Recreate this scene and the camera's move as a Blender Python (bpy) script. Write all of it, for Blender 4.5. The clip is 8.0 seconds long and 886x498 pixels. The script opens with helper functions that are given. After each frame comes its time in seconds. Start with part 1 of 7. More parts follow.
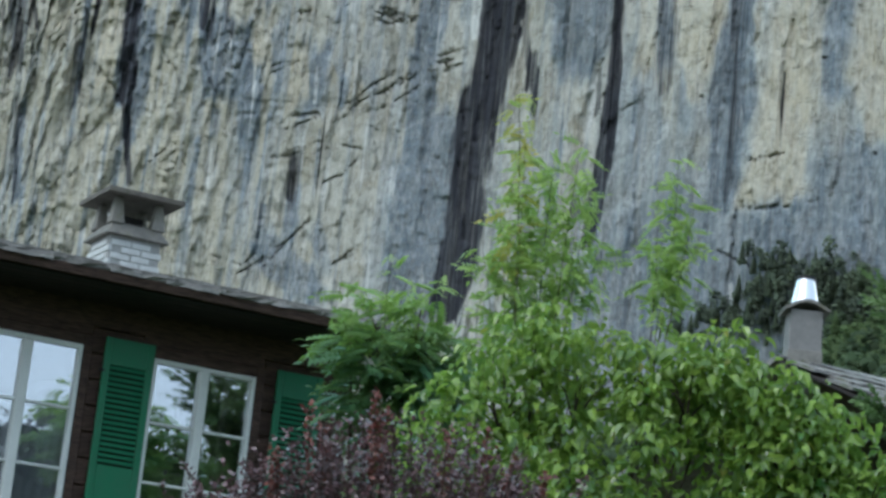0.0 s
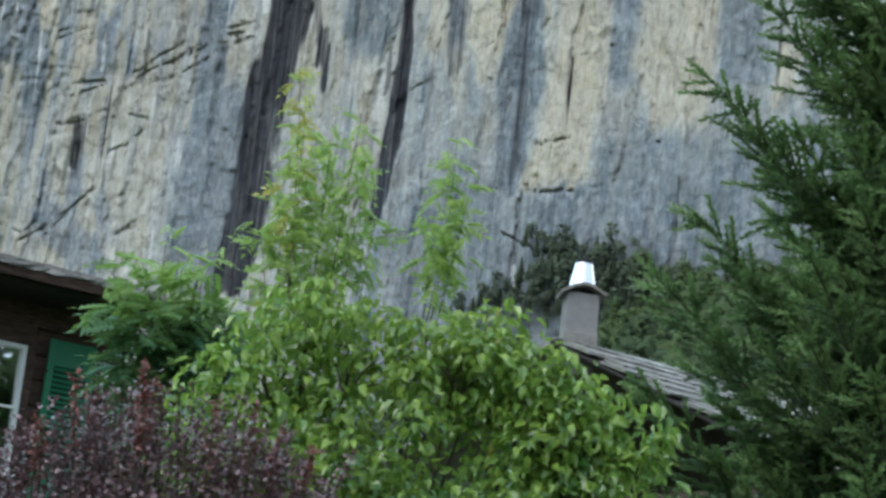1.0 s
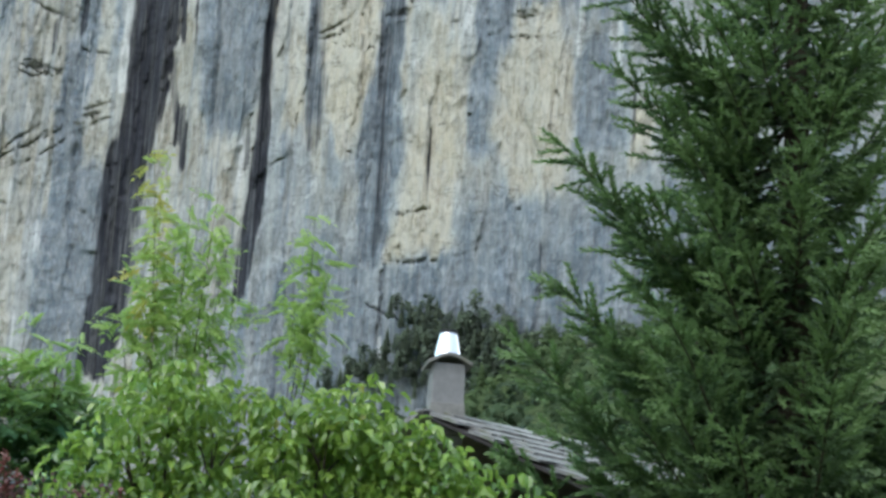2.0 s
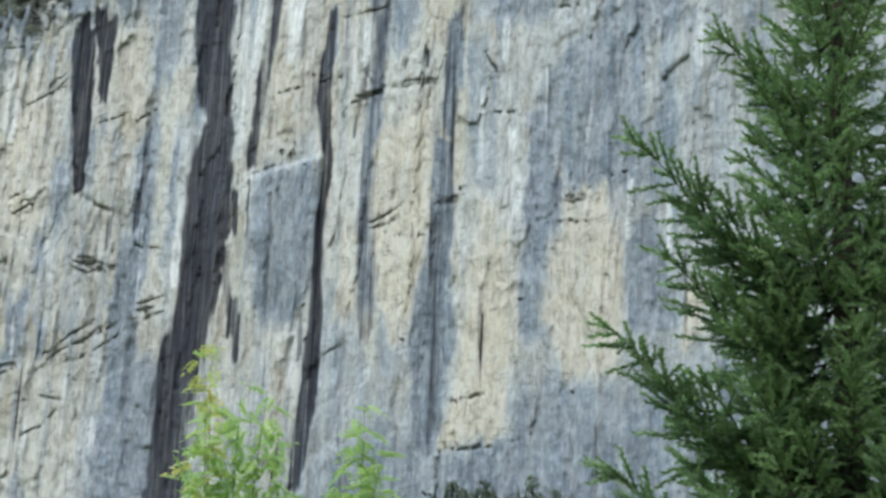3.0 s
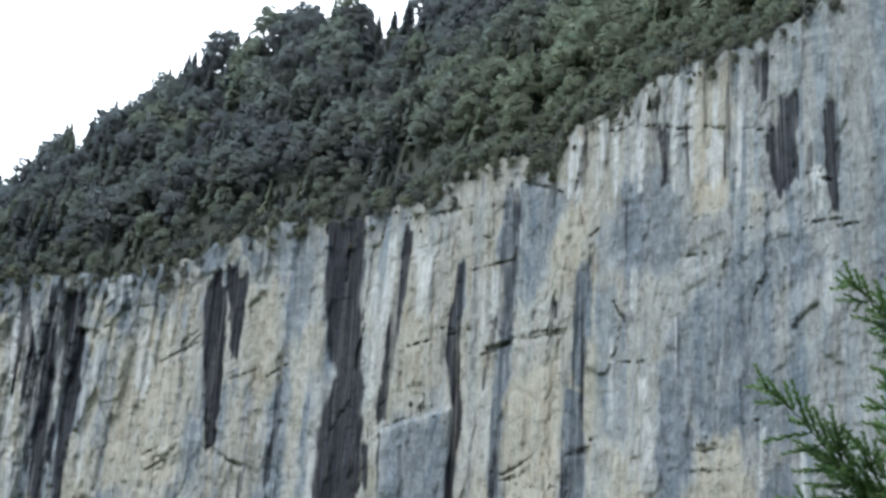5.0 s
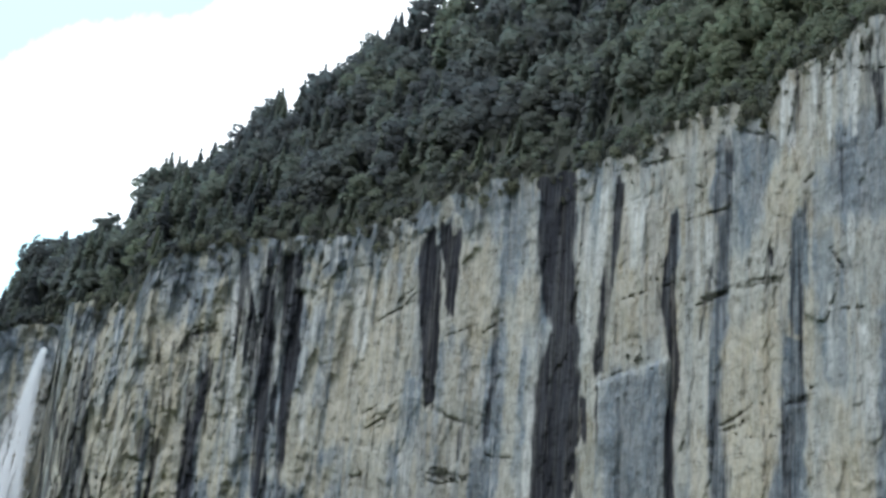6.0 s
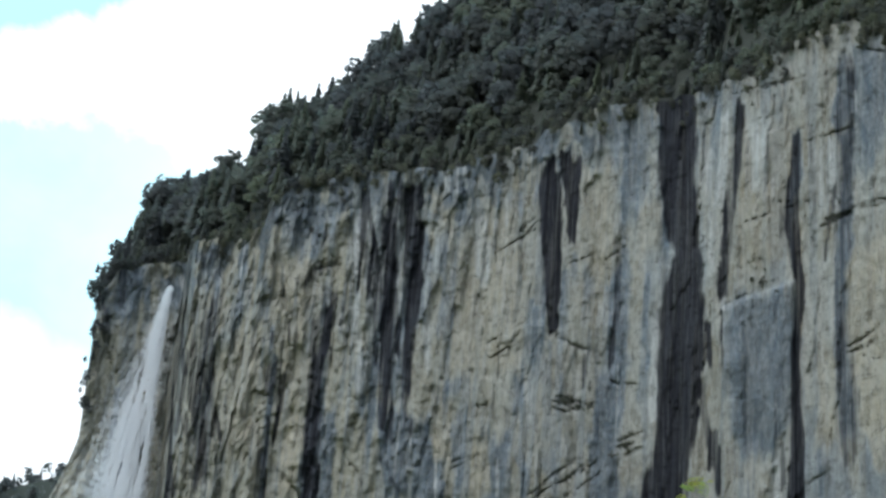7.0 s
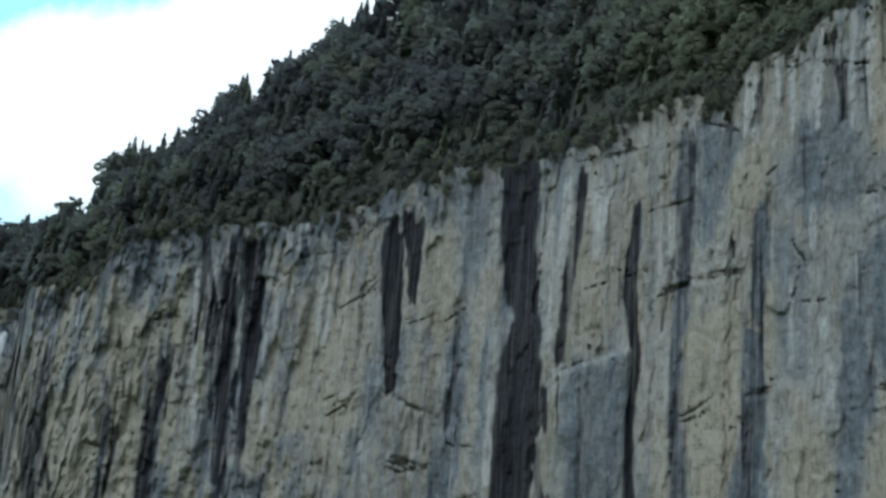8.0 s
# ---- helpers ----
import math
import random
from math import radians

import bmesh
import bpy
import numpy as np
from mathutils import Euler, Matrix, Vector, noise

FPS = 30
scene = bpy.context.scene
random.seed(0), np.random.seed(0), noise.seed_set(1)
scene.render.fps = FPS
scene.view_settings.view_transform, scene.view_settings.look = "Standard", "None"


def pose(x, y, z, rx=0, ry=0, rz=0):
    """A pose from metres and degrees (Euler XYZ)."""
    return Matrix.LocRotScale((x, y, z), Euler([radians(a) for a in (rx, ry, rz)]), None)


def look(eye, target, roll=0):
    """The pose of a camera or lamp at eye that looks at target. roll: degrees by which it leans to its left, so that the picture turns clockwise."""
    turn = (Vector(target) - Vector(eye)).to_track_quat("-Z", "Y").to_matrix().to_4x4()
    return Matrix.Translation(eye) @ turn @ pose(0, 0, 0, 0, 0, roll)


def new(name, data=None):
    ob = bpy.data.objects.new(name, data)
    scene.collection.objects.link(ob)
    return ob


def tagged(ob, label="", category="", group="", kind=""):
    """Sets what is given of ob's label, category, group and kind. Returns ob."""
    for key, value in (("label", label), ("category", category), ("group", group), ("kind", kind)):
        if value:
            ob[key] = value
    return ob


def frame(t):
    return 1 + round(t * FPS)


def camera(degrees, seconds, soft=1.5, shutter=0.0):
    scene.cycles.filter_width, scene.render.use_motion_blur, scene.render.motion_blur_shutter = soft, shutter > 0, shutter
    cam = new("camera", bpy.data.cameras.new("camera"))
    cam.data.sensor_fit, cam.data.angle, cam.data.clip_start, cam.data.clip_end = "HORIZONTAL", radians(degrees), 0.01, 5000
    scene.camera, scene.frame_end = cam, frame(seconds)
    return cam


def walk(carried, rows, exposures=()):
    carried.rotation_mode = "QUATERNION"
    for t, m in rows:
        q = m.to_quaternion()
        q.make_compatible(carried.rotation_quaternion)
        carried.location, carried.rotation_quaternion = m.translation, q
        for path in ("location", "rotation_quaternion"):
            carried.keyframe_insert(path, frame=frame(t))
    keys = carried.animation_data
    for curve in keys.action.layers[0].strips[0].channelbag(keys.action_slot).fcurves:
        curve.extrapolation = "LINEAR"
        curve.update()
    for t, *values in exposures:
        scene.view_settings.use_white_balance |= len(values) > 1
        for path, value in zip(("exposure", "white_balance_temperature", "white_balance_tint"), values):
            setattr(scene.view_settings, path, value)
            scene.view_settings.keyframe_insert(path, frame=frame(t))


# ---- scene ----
cam = camera(24.21, 8.0, soft=3.0)
walk(cam, [
    (0, pose(-0.063, 0.018, 1.588, 104.070, -5.667, 8.487)),
    (0.5, pose(-0.033, 0.017, 1.584, 103.921, -5.842, 5.383)),
    (1, pose(-0.013, 0.018, 1.583, 104.051, -5.905, 2.265)),
    (1.2, pose(-0.011, 0.018, 1.587, 104.437, -5.276, 1.492)),
    (2.3, pose(0.017, 0.019, 1.604, 107.250, -2.634, -1.119)),
    (2.5, pose(0.024, 0.018, 1.604, 108.159, -2.605, -0.854)),
    (3, pose(0.024, 0.009, 1.609, 111.360, -1.972, 1.011)),
    (3.5, pose(0.022, 0.002, 1.610, 112.834, -2.314, 1.558)),
    (4, pose(0.011, -0.007, 1.616, 114.926, -2.550, 3.553)),
    (4.2, pose(0.008, -0.010, 1.612, 115.632, -2.603, 3.701)),
    (5.3, pose(0.004, -0.009, 1.605, 118.468, -3.026, 5.737)),
    (5.5, pose(0.003, -0.008, 1.604, 117.991, -3.326, 6.941)),
    (6, pose(0.002, -0.008, 1.603, 116.573, -3.820, 10.669)),
    (6.5, pose(0.001, -0.008, 1.602, 114.919, -4.172, 12.647)),
    (7, pose(0.001, -0.007, 1.601, 114.371, -3.817, 14.392)),
    (7.5, pose(0.001, -0.007, 1.601, 114.722, -3.851, 13.188)),
    (8, pose(0.001, -0.007, 1.601, 116.337, -3.942, 9.452)),
], exposures=[(0.0, 0.4, 5600, 2), (1.0, 0.6, 5750, 4), (2.5, 0.84, 5850, 5), (3.0, 0.94, 5900, 6), (3.5, 0.88, 5750, 7), (4.0, 0.78, 5750, 8), (5.5, 0.38, 5800, 7), (6.5, 0.02, 5850, 5), (7.0, -0.14, 5800, 4), (7.5, -0.3, 5700, 1), (8.0, -0.52, 5650, 1)])

# ---------- light ----------
world = bpy.data.worlds.new("sky")
scene.world = world
world.use_nodes = True
wn = world.node_tree.nodes
wl = world.node_tree.links
sky = wn.new("ShaderNodeTexSky")
sky.sky_type = "NISHITA"
sky.sun_disc = False
sky.sun_elevation = radians(48)
sky.sun_rotation = radians(215)
sky.air_density, sky.dust_density = 1.2, 3.0
haze = wn.new("ShaderNodeMix")
haze.data_type = "RGBA"
haze.inputs["Factor"].default_value = 0.6
haze.inputs["B"].default_value = (7.5, 8.1, 9.0, 1)
wl.new(sky.outputs["Color"], haze.inputs["A"])
wl.new(haze.outputs["Result"], wn["Background"].inputs["Color"])
wn["Background"].inputs["Strength"].default_value = 0.11

sun = new("sun", bpy.data.lights.new("sun", "SUN"))
sun.data.energy = 0.8
sun.data.angle = radians(40)
sun.data.color = (1.0, 0.96, 0.9)
sun.matrix_world = look((-57 * 0.6, -82 * 0.6, 74), (0, 0, 0))


# ---------- materials ----------
class Nodes:
    """A node material under construction."""

    def __init__(self, name, rough=0.8, metal=0.0, spec=0.4):
        self.m = bpy.data.materials.new(name)
        self.m.use_nodes = True
        self.t = self.m.node_tree
        self.b = self.t.nodes["Principled BSDF"]
        self.b.inputs["Roughness"].default_value = rough
        self.b.inputs["Metallic"].default_value = metal
        self.b.inputs["Specular IOR Level"].default_value = spec

    def add(self, kind, **values):
        n = self.t.nodes.new("ShaderNode" + kind)
        for k, v in values.items():
            n.inputs[k].default_value = v
        return n

    def link(self, a, b):
        self.t.links.new(a, b)

    def coords(self, scale, kind="Object"):
        c = self.add("TexCoord")
        m = self.add("Mapping", Scale=scale)
        self.link(c.outputs[kind], m.inputs["Vector"])
        return m.outputs["Vector"]

    def noise(self, vector, scale, detail=5.0, rough=0.6, distort=0.0):
        n = self.add("TexNoise", Scale=scale, Detail=detail, Roughness=rough, Distortion=distort)
        if vector is not None:
            self.link(vector, n.inputs["Vector"])
        return n.outputs["Fac"]

    def remap(self, v, lo, hi, a=0.0, b=1.0):
        n = self.add("MapRange")
        for k, x in (("From Min", lo), ("From Max", hi), ("To Min", a), ("To Max", b)):
            n.inputs[k].default_value = x
        self.link(v, n.inputs["Value"])
        return n.outputs["Result"]

    def math(self, op, a, b):
        n = self.t.nodes.new("ShaderNodeMath")
        n.operation = op.removesuffix("_FREE")
        n.use_clamp = op in ("MULTIPLY", "ADD", "SUBTRACT")
        for i, x in enumerate((a, b)):
            if isinstance(x, (int, float)):
                n.inputs[i].default_value = x
            else:
                self.link(x, n.inputs[i])
        return n.outputs[0]

    def attr(self, name):
        n = self.t.nodes.new("ShaderNodeAttribute")
        n.attribute_name = name
        return n

    def mix(self, fac, a, b, blend="MIX"):
        n = self.t.nodes.new("ShaderNodeMix")
        n.data_type, n.blend_type = "RGBA", blend
        for key, x in (("Factor", fac), ("A", a), ("B", b)):
            s = n.inputs[key] if key == "Factor" else [i for i in n.inputs if i.name == key and i.type == "RGBA"][0]
            if isinstance(x, (int, float)):
                s.default_value = x
            elif isinstance(x, tuple):
                s.default_value = (*x, 1)
            else:
                self.link(x, s)
        return [o for o in n.outputs if o.type == "RGBA"][0]

    def colour(self, c):
        if isinstance(c, tuple):
            self.b.inputs["Base Color"].default_value = (*c, 1)
        else:
            self.link(c, self.b.inputs["Base Color"])
        return self

    def bump(self, height, strength=0.5, distance=0.05):
        n = self.add("Bump", Strength=strength, Distance=distance)
        self.link(height, n.inputs["Height"])
        self.link(n.outputs["Normal"], self.b.inputs["Normal"])
        return self


def rock_material():
    n = Nodes("limestone", rough=0.9, spec=0.25)
    flow = n.add("CombineXYZ")
    n.link(n.attr("along").outputs["Fac"], flow.inputs["X"])
    n.link(n.attr("height").outputs["Fac"], flow.inputs["Y"])
    v = flow.outputs["Vector"]

    def stretched(x, y, scale, detail=5.0, rough=0.6, distort=0.0):
        m = n.add("Mapping", Scale=(x, y, 1))
        n.link(v, m.inputs["Vector"])
        return n.noise(m.outputs["Vector"], scale, detail, rough, distort)

    broad = stretched(1, 0.4, 0.035, 4)
    runs = stretched(1, 0.05, 0.20, 6, 0.65, 0.4)
    drips = stretched(1, 0.09, 0.6, 4, 0.55, 0.8)
    calm = n.attr("calm").outputs["Fac"]
    crumble = stretched(1, 0.75, 0.55, 8, 0.72, 1.2)
    veil = stretched(0.7, 1, 0.07, 7, 0.72, 1.5)
    fine = stretched(1, 0.42, 1.1, 4, 0.7, 0.6)
    grain = stretched(1, 0.55, 0.42, 9, 0.76, 0.3)
    blotch = stretched(1, 0.6, 0.11, 6, 0.7, 0.5)
    bands = stretched(0.3, 1, 0.30, 6, 0.7, 1.0)
    wobble = n.add("CombineXYZ")
    n.link(n.math("MULTIPLY_FREE", blotch, 3.0), wobble.inputs["X"])
    n.link(n.math("MULTIPLY_FREE", grain, 1.2), wobble.inputs["Y"])
    ochre, grey, black, pale, cleft = (n.attr(k).outputs["Fac"] for k in ("ochre", "grey", "black", "pale", "cleft"))

    def seam(noise_value, width):
        off = n.math("ABSOLUTE", n.math("ADD_FREE", noise_value, -0.5), 0)
        return n.remap(off, 0.0, width, 1.0, 0.0)

    strand = stretched(1, 0.035, 0.5, 6, 0.66, 0.3)
    thread = n.math("ADD_FREE", strand, -0.5)

    def frayed(mask, amount, lo, hi):
        """A stain that breaks up into hanging strands at its edges."""
        return n.remap(n.math("ADD_FREE", mask, n.math("MULTIPLY_FREE", thread, amount)), lo, hi)

    black, grey, pale = frayed(black, 1.8, 0.3, 0.8), frayed(grey, 0.8, 0.1, 0.85), frayed(pale, 2.0, 0.3, 0.8)
    swirl = stretched(0.6, 1, 0.16, 7, 0.7, 2.2)
    mottle = n.math("ADD_FREE", drips, n.math("MULTIPLY_FREE", calm, n.math("ADD_FREE", swirl, n.math("MULTIPLY_FREE", drips, -1.0))))
    joints = seam(stretched(1, 0.09, 0.40, 5, 0.55, 0.6), 0.012)
    beds = seam(stretched(0.22, 1, 0.14, 6, 0.6, 0.8), 0.008)
    warm = n.mix(n.remap(broad, 0.38, 0.62), (0.43, 0.405, 0.34), (0.55, 0.535, 0.475))
    warm = n.mix(n.remap(blotch, 0.5, 0.64, 0.0, 0.7), warm, (0.36, 0.31, 0.215))
    warm = n.mix(n.math("MULTIPLY", n.attr("weathered").outputs["Fac"], 0.75), warm, (0.49, 0.445, 0.325))
    warm = n.mix(n.math("MULTIPLY", ochre, n.remap(blotch, 0.35, 0.6, 0.55, 1.0)), warm, (0.57, 0.50, 0.37))
    warm = n.mix(n.remap(drips, 0.52, 0.66, 0.0, 0.3), warm, (0.70, 0.68, 0.62))
    warm = n.mix(n.remap(grain, 0.52, 0.66, 0.0, 0.5), warm, (0.22, 0.19, 0.15))
    wash = n.math("ADD", n.math("MULTIPLY_FREE", n.remap(runs, 0.50, 0.57, -0.08, 0.5), n.remap(calm, 0.0, 1.0, 1.0, 0.3)), grey)
    wash = n.math("ADD", wash, n.math("MULTIPLY", n.attr("weathered").outputs["Fac"], n.remap(stretched(1, 0.25, 0.16, 7, 0.7, 0.6), 0.48, 0.58, 0.0, 0.26)))
    wash = n.math("MULTIPLY", wash, n.remap(n.math("ADD_FREE", fine, n.math("MULTIPLY_FREE", calm, 0.12)), 0.34, 0.50, 0.72, 1.0))
    wash = n.math("MULTIPLY", wash, n.remap(ochre, 0.1, 0.9, 1.0, 0.12))
    blue = n.mix(n.remap(mottle, 0.36, 0.62), (0.138, 0.174, 0.205), (0.215, 0.262, 0.298))
    blue = n.mix(n.remap(blotch, 0.44, 0.60, 0.0, 0.55), blue, (0.36, 0.39, 0.425))
    blue = n.mix(n.remap(swirl, 0.56, 0.64, 0.0, 0.5), blue, (0.46, 0.50, 0.54))
    blue = n.mix(n.remap(bands, 0.55, 0.66, 0.0, 0.45), blue, (0.45, 0.475, 0.50))
    blue = n.mix(n.remap(veil, 0.50, 0.62, 0.0, 0.75), blue, (0.41, 0.445, 0.485))
    blue = n.mix(n.remap(veil, 0.34, 0.46, 0.5, 0.0), blue, (0.135, 0.16, 0.195))
    blue = n.mix(n.math("MULTIPLY", n.remap(grey, 0.55, 1.0, 0.0, 0.6), n.remap(fine, 0.4, 0.6, 1.0, 0.6)), blue, (0.098, 0.117, 0.144))
    c = n.mix(wash, warm, blue)
    c = n.mix(n.remap(crumble, 0.56, 0.68, 0.0, 0.45), c, (0.13, 0.12, 0.115))
    c = n.mix(n.remap(crumble, 0.30, 0.42, 0.3, 0.0), c, (0.60, 0.60, 0.58))
    c = n.mix(n.math("MULTIPLY", pale, n.remap(fine, 0.32, 0.52, 0.5, 1.0)), c, (0.67, 0.665, 0.635))
    c = n.mix(n.remap(grain, 0.61, 0.70, 0.0, 0.55), c, (0.10, 0.09, 0.085))
    c = n.mix(n.math("MULTIPLY", n.math("MULTIPLY", joints, 0.8), n.remap(blotch, 0.42, 0.56)), c, (0.07, 0.065, 0.065))
    c = n.mix(n.math("MULTIPLY", n.math("MULTIPLY", beds, 0.75), n.remap(grain, 0.42, 0.55)), c, (0.07, 0.065, 0.06))
    # flakes: stone faces painted lighter and darker, as if lit at different angles
    for scale, tall, soft in ((0.55, 0.30, 0.17), (1.5, 0.42, 0.17)):
        cell = n.add("TexVoronoi", Scale=scale)
        m = n.add("Mapping", Scale=(1, tall, 1), Rotation=(0, 0, 0.2))
        n.link(v, m.inputs["Vector"])
        w = n.add("VectorMath")
        n.link(m.outputs["Vector"], w.inputs[0])
        n.link(wobble.outputs["Vector"], w.inputs[1])
        n.link(w.outputs["Vector"], cell.inputs["Vector"])
        shade = n.add("SeparateXYZ")
        n.link(cell.outputs["Color"], shade.inputs["Vector"])
        c = n.mix(n.remap(shade.outputs["X"], 0.62, 0.95, 0.0, soft), c, (0.62, 0.61, 0.58))
        c = n.mix(n.remap(shade.outputs["X"], 0.05, 0.34, soft * 1.1, 0.0), c, (0.12, 0.112, 0.105))
    # the black layer holds seepage and also painted shade of hollows
    seep_shade = n.math("MULTIPLY", black, n.remap(stretched(1, 0.04, 0.9, 5, 0.65, 0.9), 0.34, 0.54, 0.80, 1.0))
    c = n.mix(seep_shade, c, n.mix(n.remap(strand, 0.40, 0.62), (0.044, 0.045, 0.056), (0.015, 0.015, 0.020)))
    # joints, with the shade of ledges and creases painted in dark
    c = n.mix(n.math("MULTIPLY", cleft, 0.44), c, (0.05, 0.045, 0.042))
    n.colour(c)
    shards = n.add("TexVoronoi", Scale=0.75)
    lean = n.add("Mapping", Scale=(1, 0.35, 1), Rotation=(0, 0, 0.25))
    n.link(v, lean.inputs["Vector"])
    warped = n.add("VectorMath")
    n.link(lean.outputs["Vector"], warped.inputs[0])
    n.link(wobble.outputs["Vector"], warped.inputs[1])
    n.link(warped.outputs["Vector"], shards.inputs["Vector"])
    relief = n.math("ADD_FREE", n.math("MULTIPLY_FREE", grain, 0.5), n.math("MULTIPLY_FREE", crumble, 0.35))
    n.bump(n.math("ADD_FREE", relief, n.math("MULTIPLY_FREE", shards.outputs["Distance"], 0.2)), 0.8, 1.0)
    return n.m


def forest_material(name, dark, light, edge=0.55, thin_share=0.5):
    n = Nodes(name, rough=0.9, spec=0.1)
    t = n.attr("tint").outputs["Fac"]
    grain = n.noise(n.coords((1, 1, 1)), 0.5, 4, 0.7)
    c = n.mix(n.remap(t, 0.0, 1.0), dark, light)
    c = n.mix(n.remap(grain, 0.4, 0.7, 0.0, edge), c, tuple(0.6 * x for x in dark))
    n.colour(c)
    thin = n.t.nodes.new("ShaderNodeBsdfTranslucent")
    n.link(c, thin.inputs["Color"])
    mix = n.t.nodes.new("ShaderNodeMixShader")
    mix.inputs["Fac"].default_value = thin_share
    n.link(n.b.outputs[0], mix.inputs[1])
    n.link(thin.outputs[0], mix.inputs[2])
    n.link(mix.outputs[0], n.t.nodes["Material Output"].inputs["Surface"])
    return n.m


def ground_material():
    n = Nodes("meadow", rough=0.95, spec=0.1)
    v = n.coords((1, 1, 1))
    c = n.mix(n.remap(n.noise(v, 0.05, 6), 0.35, 0.65), (0.05, 0.075, 0.025), (0.10, 0.12, 0.045))
    c = n.mix(n.remap(n.noise(v, 0.9, 6, 0.75), 0.45, 0.7, 0, 0.7), c, (0.025, 0.04, 0.015))
    n.colour(c).bump(n.noise(v, 1.5, 6, 0.75), 0.8, 0.5)
    return n.m


def cloud_material():
    n = Nodes("cloudy_sky", rough=1.0, spec=0.0)
    v = n.coords((1, 1, 1))
    side = n.add("SeparateXYZ")
    n.link(v, side.inputs["Vector"])
    x, z = side.outputs["X"], side.outputs["Z"]
    puff = n.remap(n.noise(v, 0.0038, 6, 0.6, 0.4), 0.28, 0.72, -0.5, 0.5)
    low = n.math("ADD_FREE", z, n.math("MULTIPLY_FREE", puff, 120))
    band = n.math("SUBTRACT", n.remap(low, 1210, 1300), n.remap(n.math("ADD_FREE", z, n.math("MULTIPLY_FREE", puff, 170)), 1600, 1650))
    band = n.math("MULTIPLY", band, n.remap(x, -1190, -1260))
    slant = n.math("ADD_FREE", n.math("ADD_FREE", x, n.math("MULTIPLY_FREE", z, -2.2)), n.math("MULTIPLY_FREE", puff, 160))
    upper = n.math("MULTIPLY", n.remap(slant, -5340, -5400), n.remap(n.math("ADD_FREE", z, n.math("MULTIPLY_FREE", puff, 90)), 1695, 1730))
    c = n.mix(n.math("MULTIPLY", band, n.remap(n.math("ADD_FREE", x, n.math("MULTIPLY_FREE", puff, 300)), -1300, -1650, 0.6, 0.9)), (1.0, 1.0, 1.0), (0.50, 0.86, 0.95))
    c = n.mix(n.math("MULTIPLY", upper, 0.92), c, (0.42, 0.83, 0.92))
    n.colour((0, 0, 0))
    n.link(c, n.b.inputs["Emission Color"])
    n.b.inputs["Emission Strength"].default_value = 1.7
    return n.m


ROCK = rock_material()
# leaf colours greyed and lifted: distance haze put into the base colour
WOODS = forest_material("hazy_woods", (0.180, 0.188, 0.194), (0.27, 0.292, 0.20), 0.15, 0.65)
BROWBUSH = forest_material("dry_bushes", (0.165, 0.165, 0.15), (0.29, 0.295, 0.20), 0.3, 0.55)
SCRUB = forest_material("scrub", (0.085, 0.11, 0.072), (0.16, 0.215, 0.09), 0.3)
MEADOW = ground_material()
# floor lightened too, so the painted haze carries on between the trees
FLOOR = forest_material("forest_floor", (0.14, 0.145, 0.125), (0.18, 0.18, 0.13), 0.4)
CLOUD = cloud_material()


# ---------- mesh tools ----------
rng = np.random.default_rng(7)


def lattice(seed, nu, nv):
    return np.random.default_rng(seed).random((nu, nv))


def value_noise(u, v, seed):
    """Smooth noise, 0 to 1, at the coordinates u, v."""
    g = lattice(seed, 257, 257)
    iu, iv = np.floor(u).astype(int), np.floor(v).astype(int)
    fu, fv = u - iu, v - iv
    fu, fv = fu * fu * (3 - 2 * fu), fv * fv * (3 - 2 * fv)
    iu, iv = iu % 256, iv % 256
    return (g[iu, iv] * (1 - fu) + g[iu + 1, iv] * fu) * (1 - fv) + (g[iu, iv + 1] * (1 - fu) + g[iu + 1, iv + 1] * fu) * fv


def fbm(u, v, seed, octaves=4, gain=0.55):
    total, amp, norm = 0.0, 1.0, 0.0
    for k in range(octaves):
        total = total + amp * value_noise(u * 2 ** k + 13 * k, v * 2 ** k + 7 * k, seed + k)
        norm, amp = norm + amp, amp * gain
    return total / norm


def smooth(x, lo, hi):
    t = np.clip((x - lo) / (hi - lo), 0, 1)
    return t * t * (3 - 2 * t)


def mesh_object(name, co, faces, material, layers=None, soft=False, normals=None):
    """A mesh object from arrays; faces all have the same number of corners."""
    me = bpy.data.meshes.new(name)
    co, faces = np.asarray(co, dtype=np.float32), np.asarray(faces, dtype=np.int32)
    n, k = faces.shape
    if normals is not None:
        flat = np.cross(co[faces[:, 1]] - co[faces[:, 0]], co[faces[:, 2]] - co[faces[:, 0]])
        turned = (flat * normals[faces[:, 0]]).sum(1) < 0
        faces[turned] = faces[turned][:, ::-1]
        soft = True
    me.vertices.add(len(co))
    me.vertices.foreach_set("co", co.ravel())
    me.loops.add(n * k)
    me.loops.foreach_set("vertex_index", faces.ravel())
    me.polygons.add(n)
    me.polygons.foreach_set("loop_start", np.arange(0, n * k, k, dtype=np.int32))
    me.polygons.foreach_set("use_smooth", np.full(n, soft))
    for key, values in (layers or {}).items():
        me.attributes.new(key, "FLOAT", "POINT").data.foreach_set("value", np.asarray(values, dtype=np.float32).ravel())
    me.update(calc_edges=True)
    me.validate()
    if normals is not None:
        me.normals_split_custom_set_from_vertices(normals.tolist())
    me.materials.append(material)
    return new(name, me)


def grid_faces(nu, nv):
    i = np.arange(nu - 1)[:, None] * nv + np.arange(nv - 1)[None, :]
    return np.stack([i, i + nv, i + nv + 1, i + 1], -1).reshape(-1, 4)


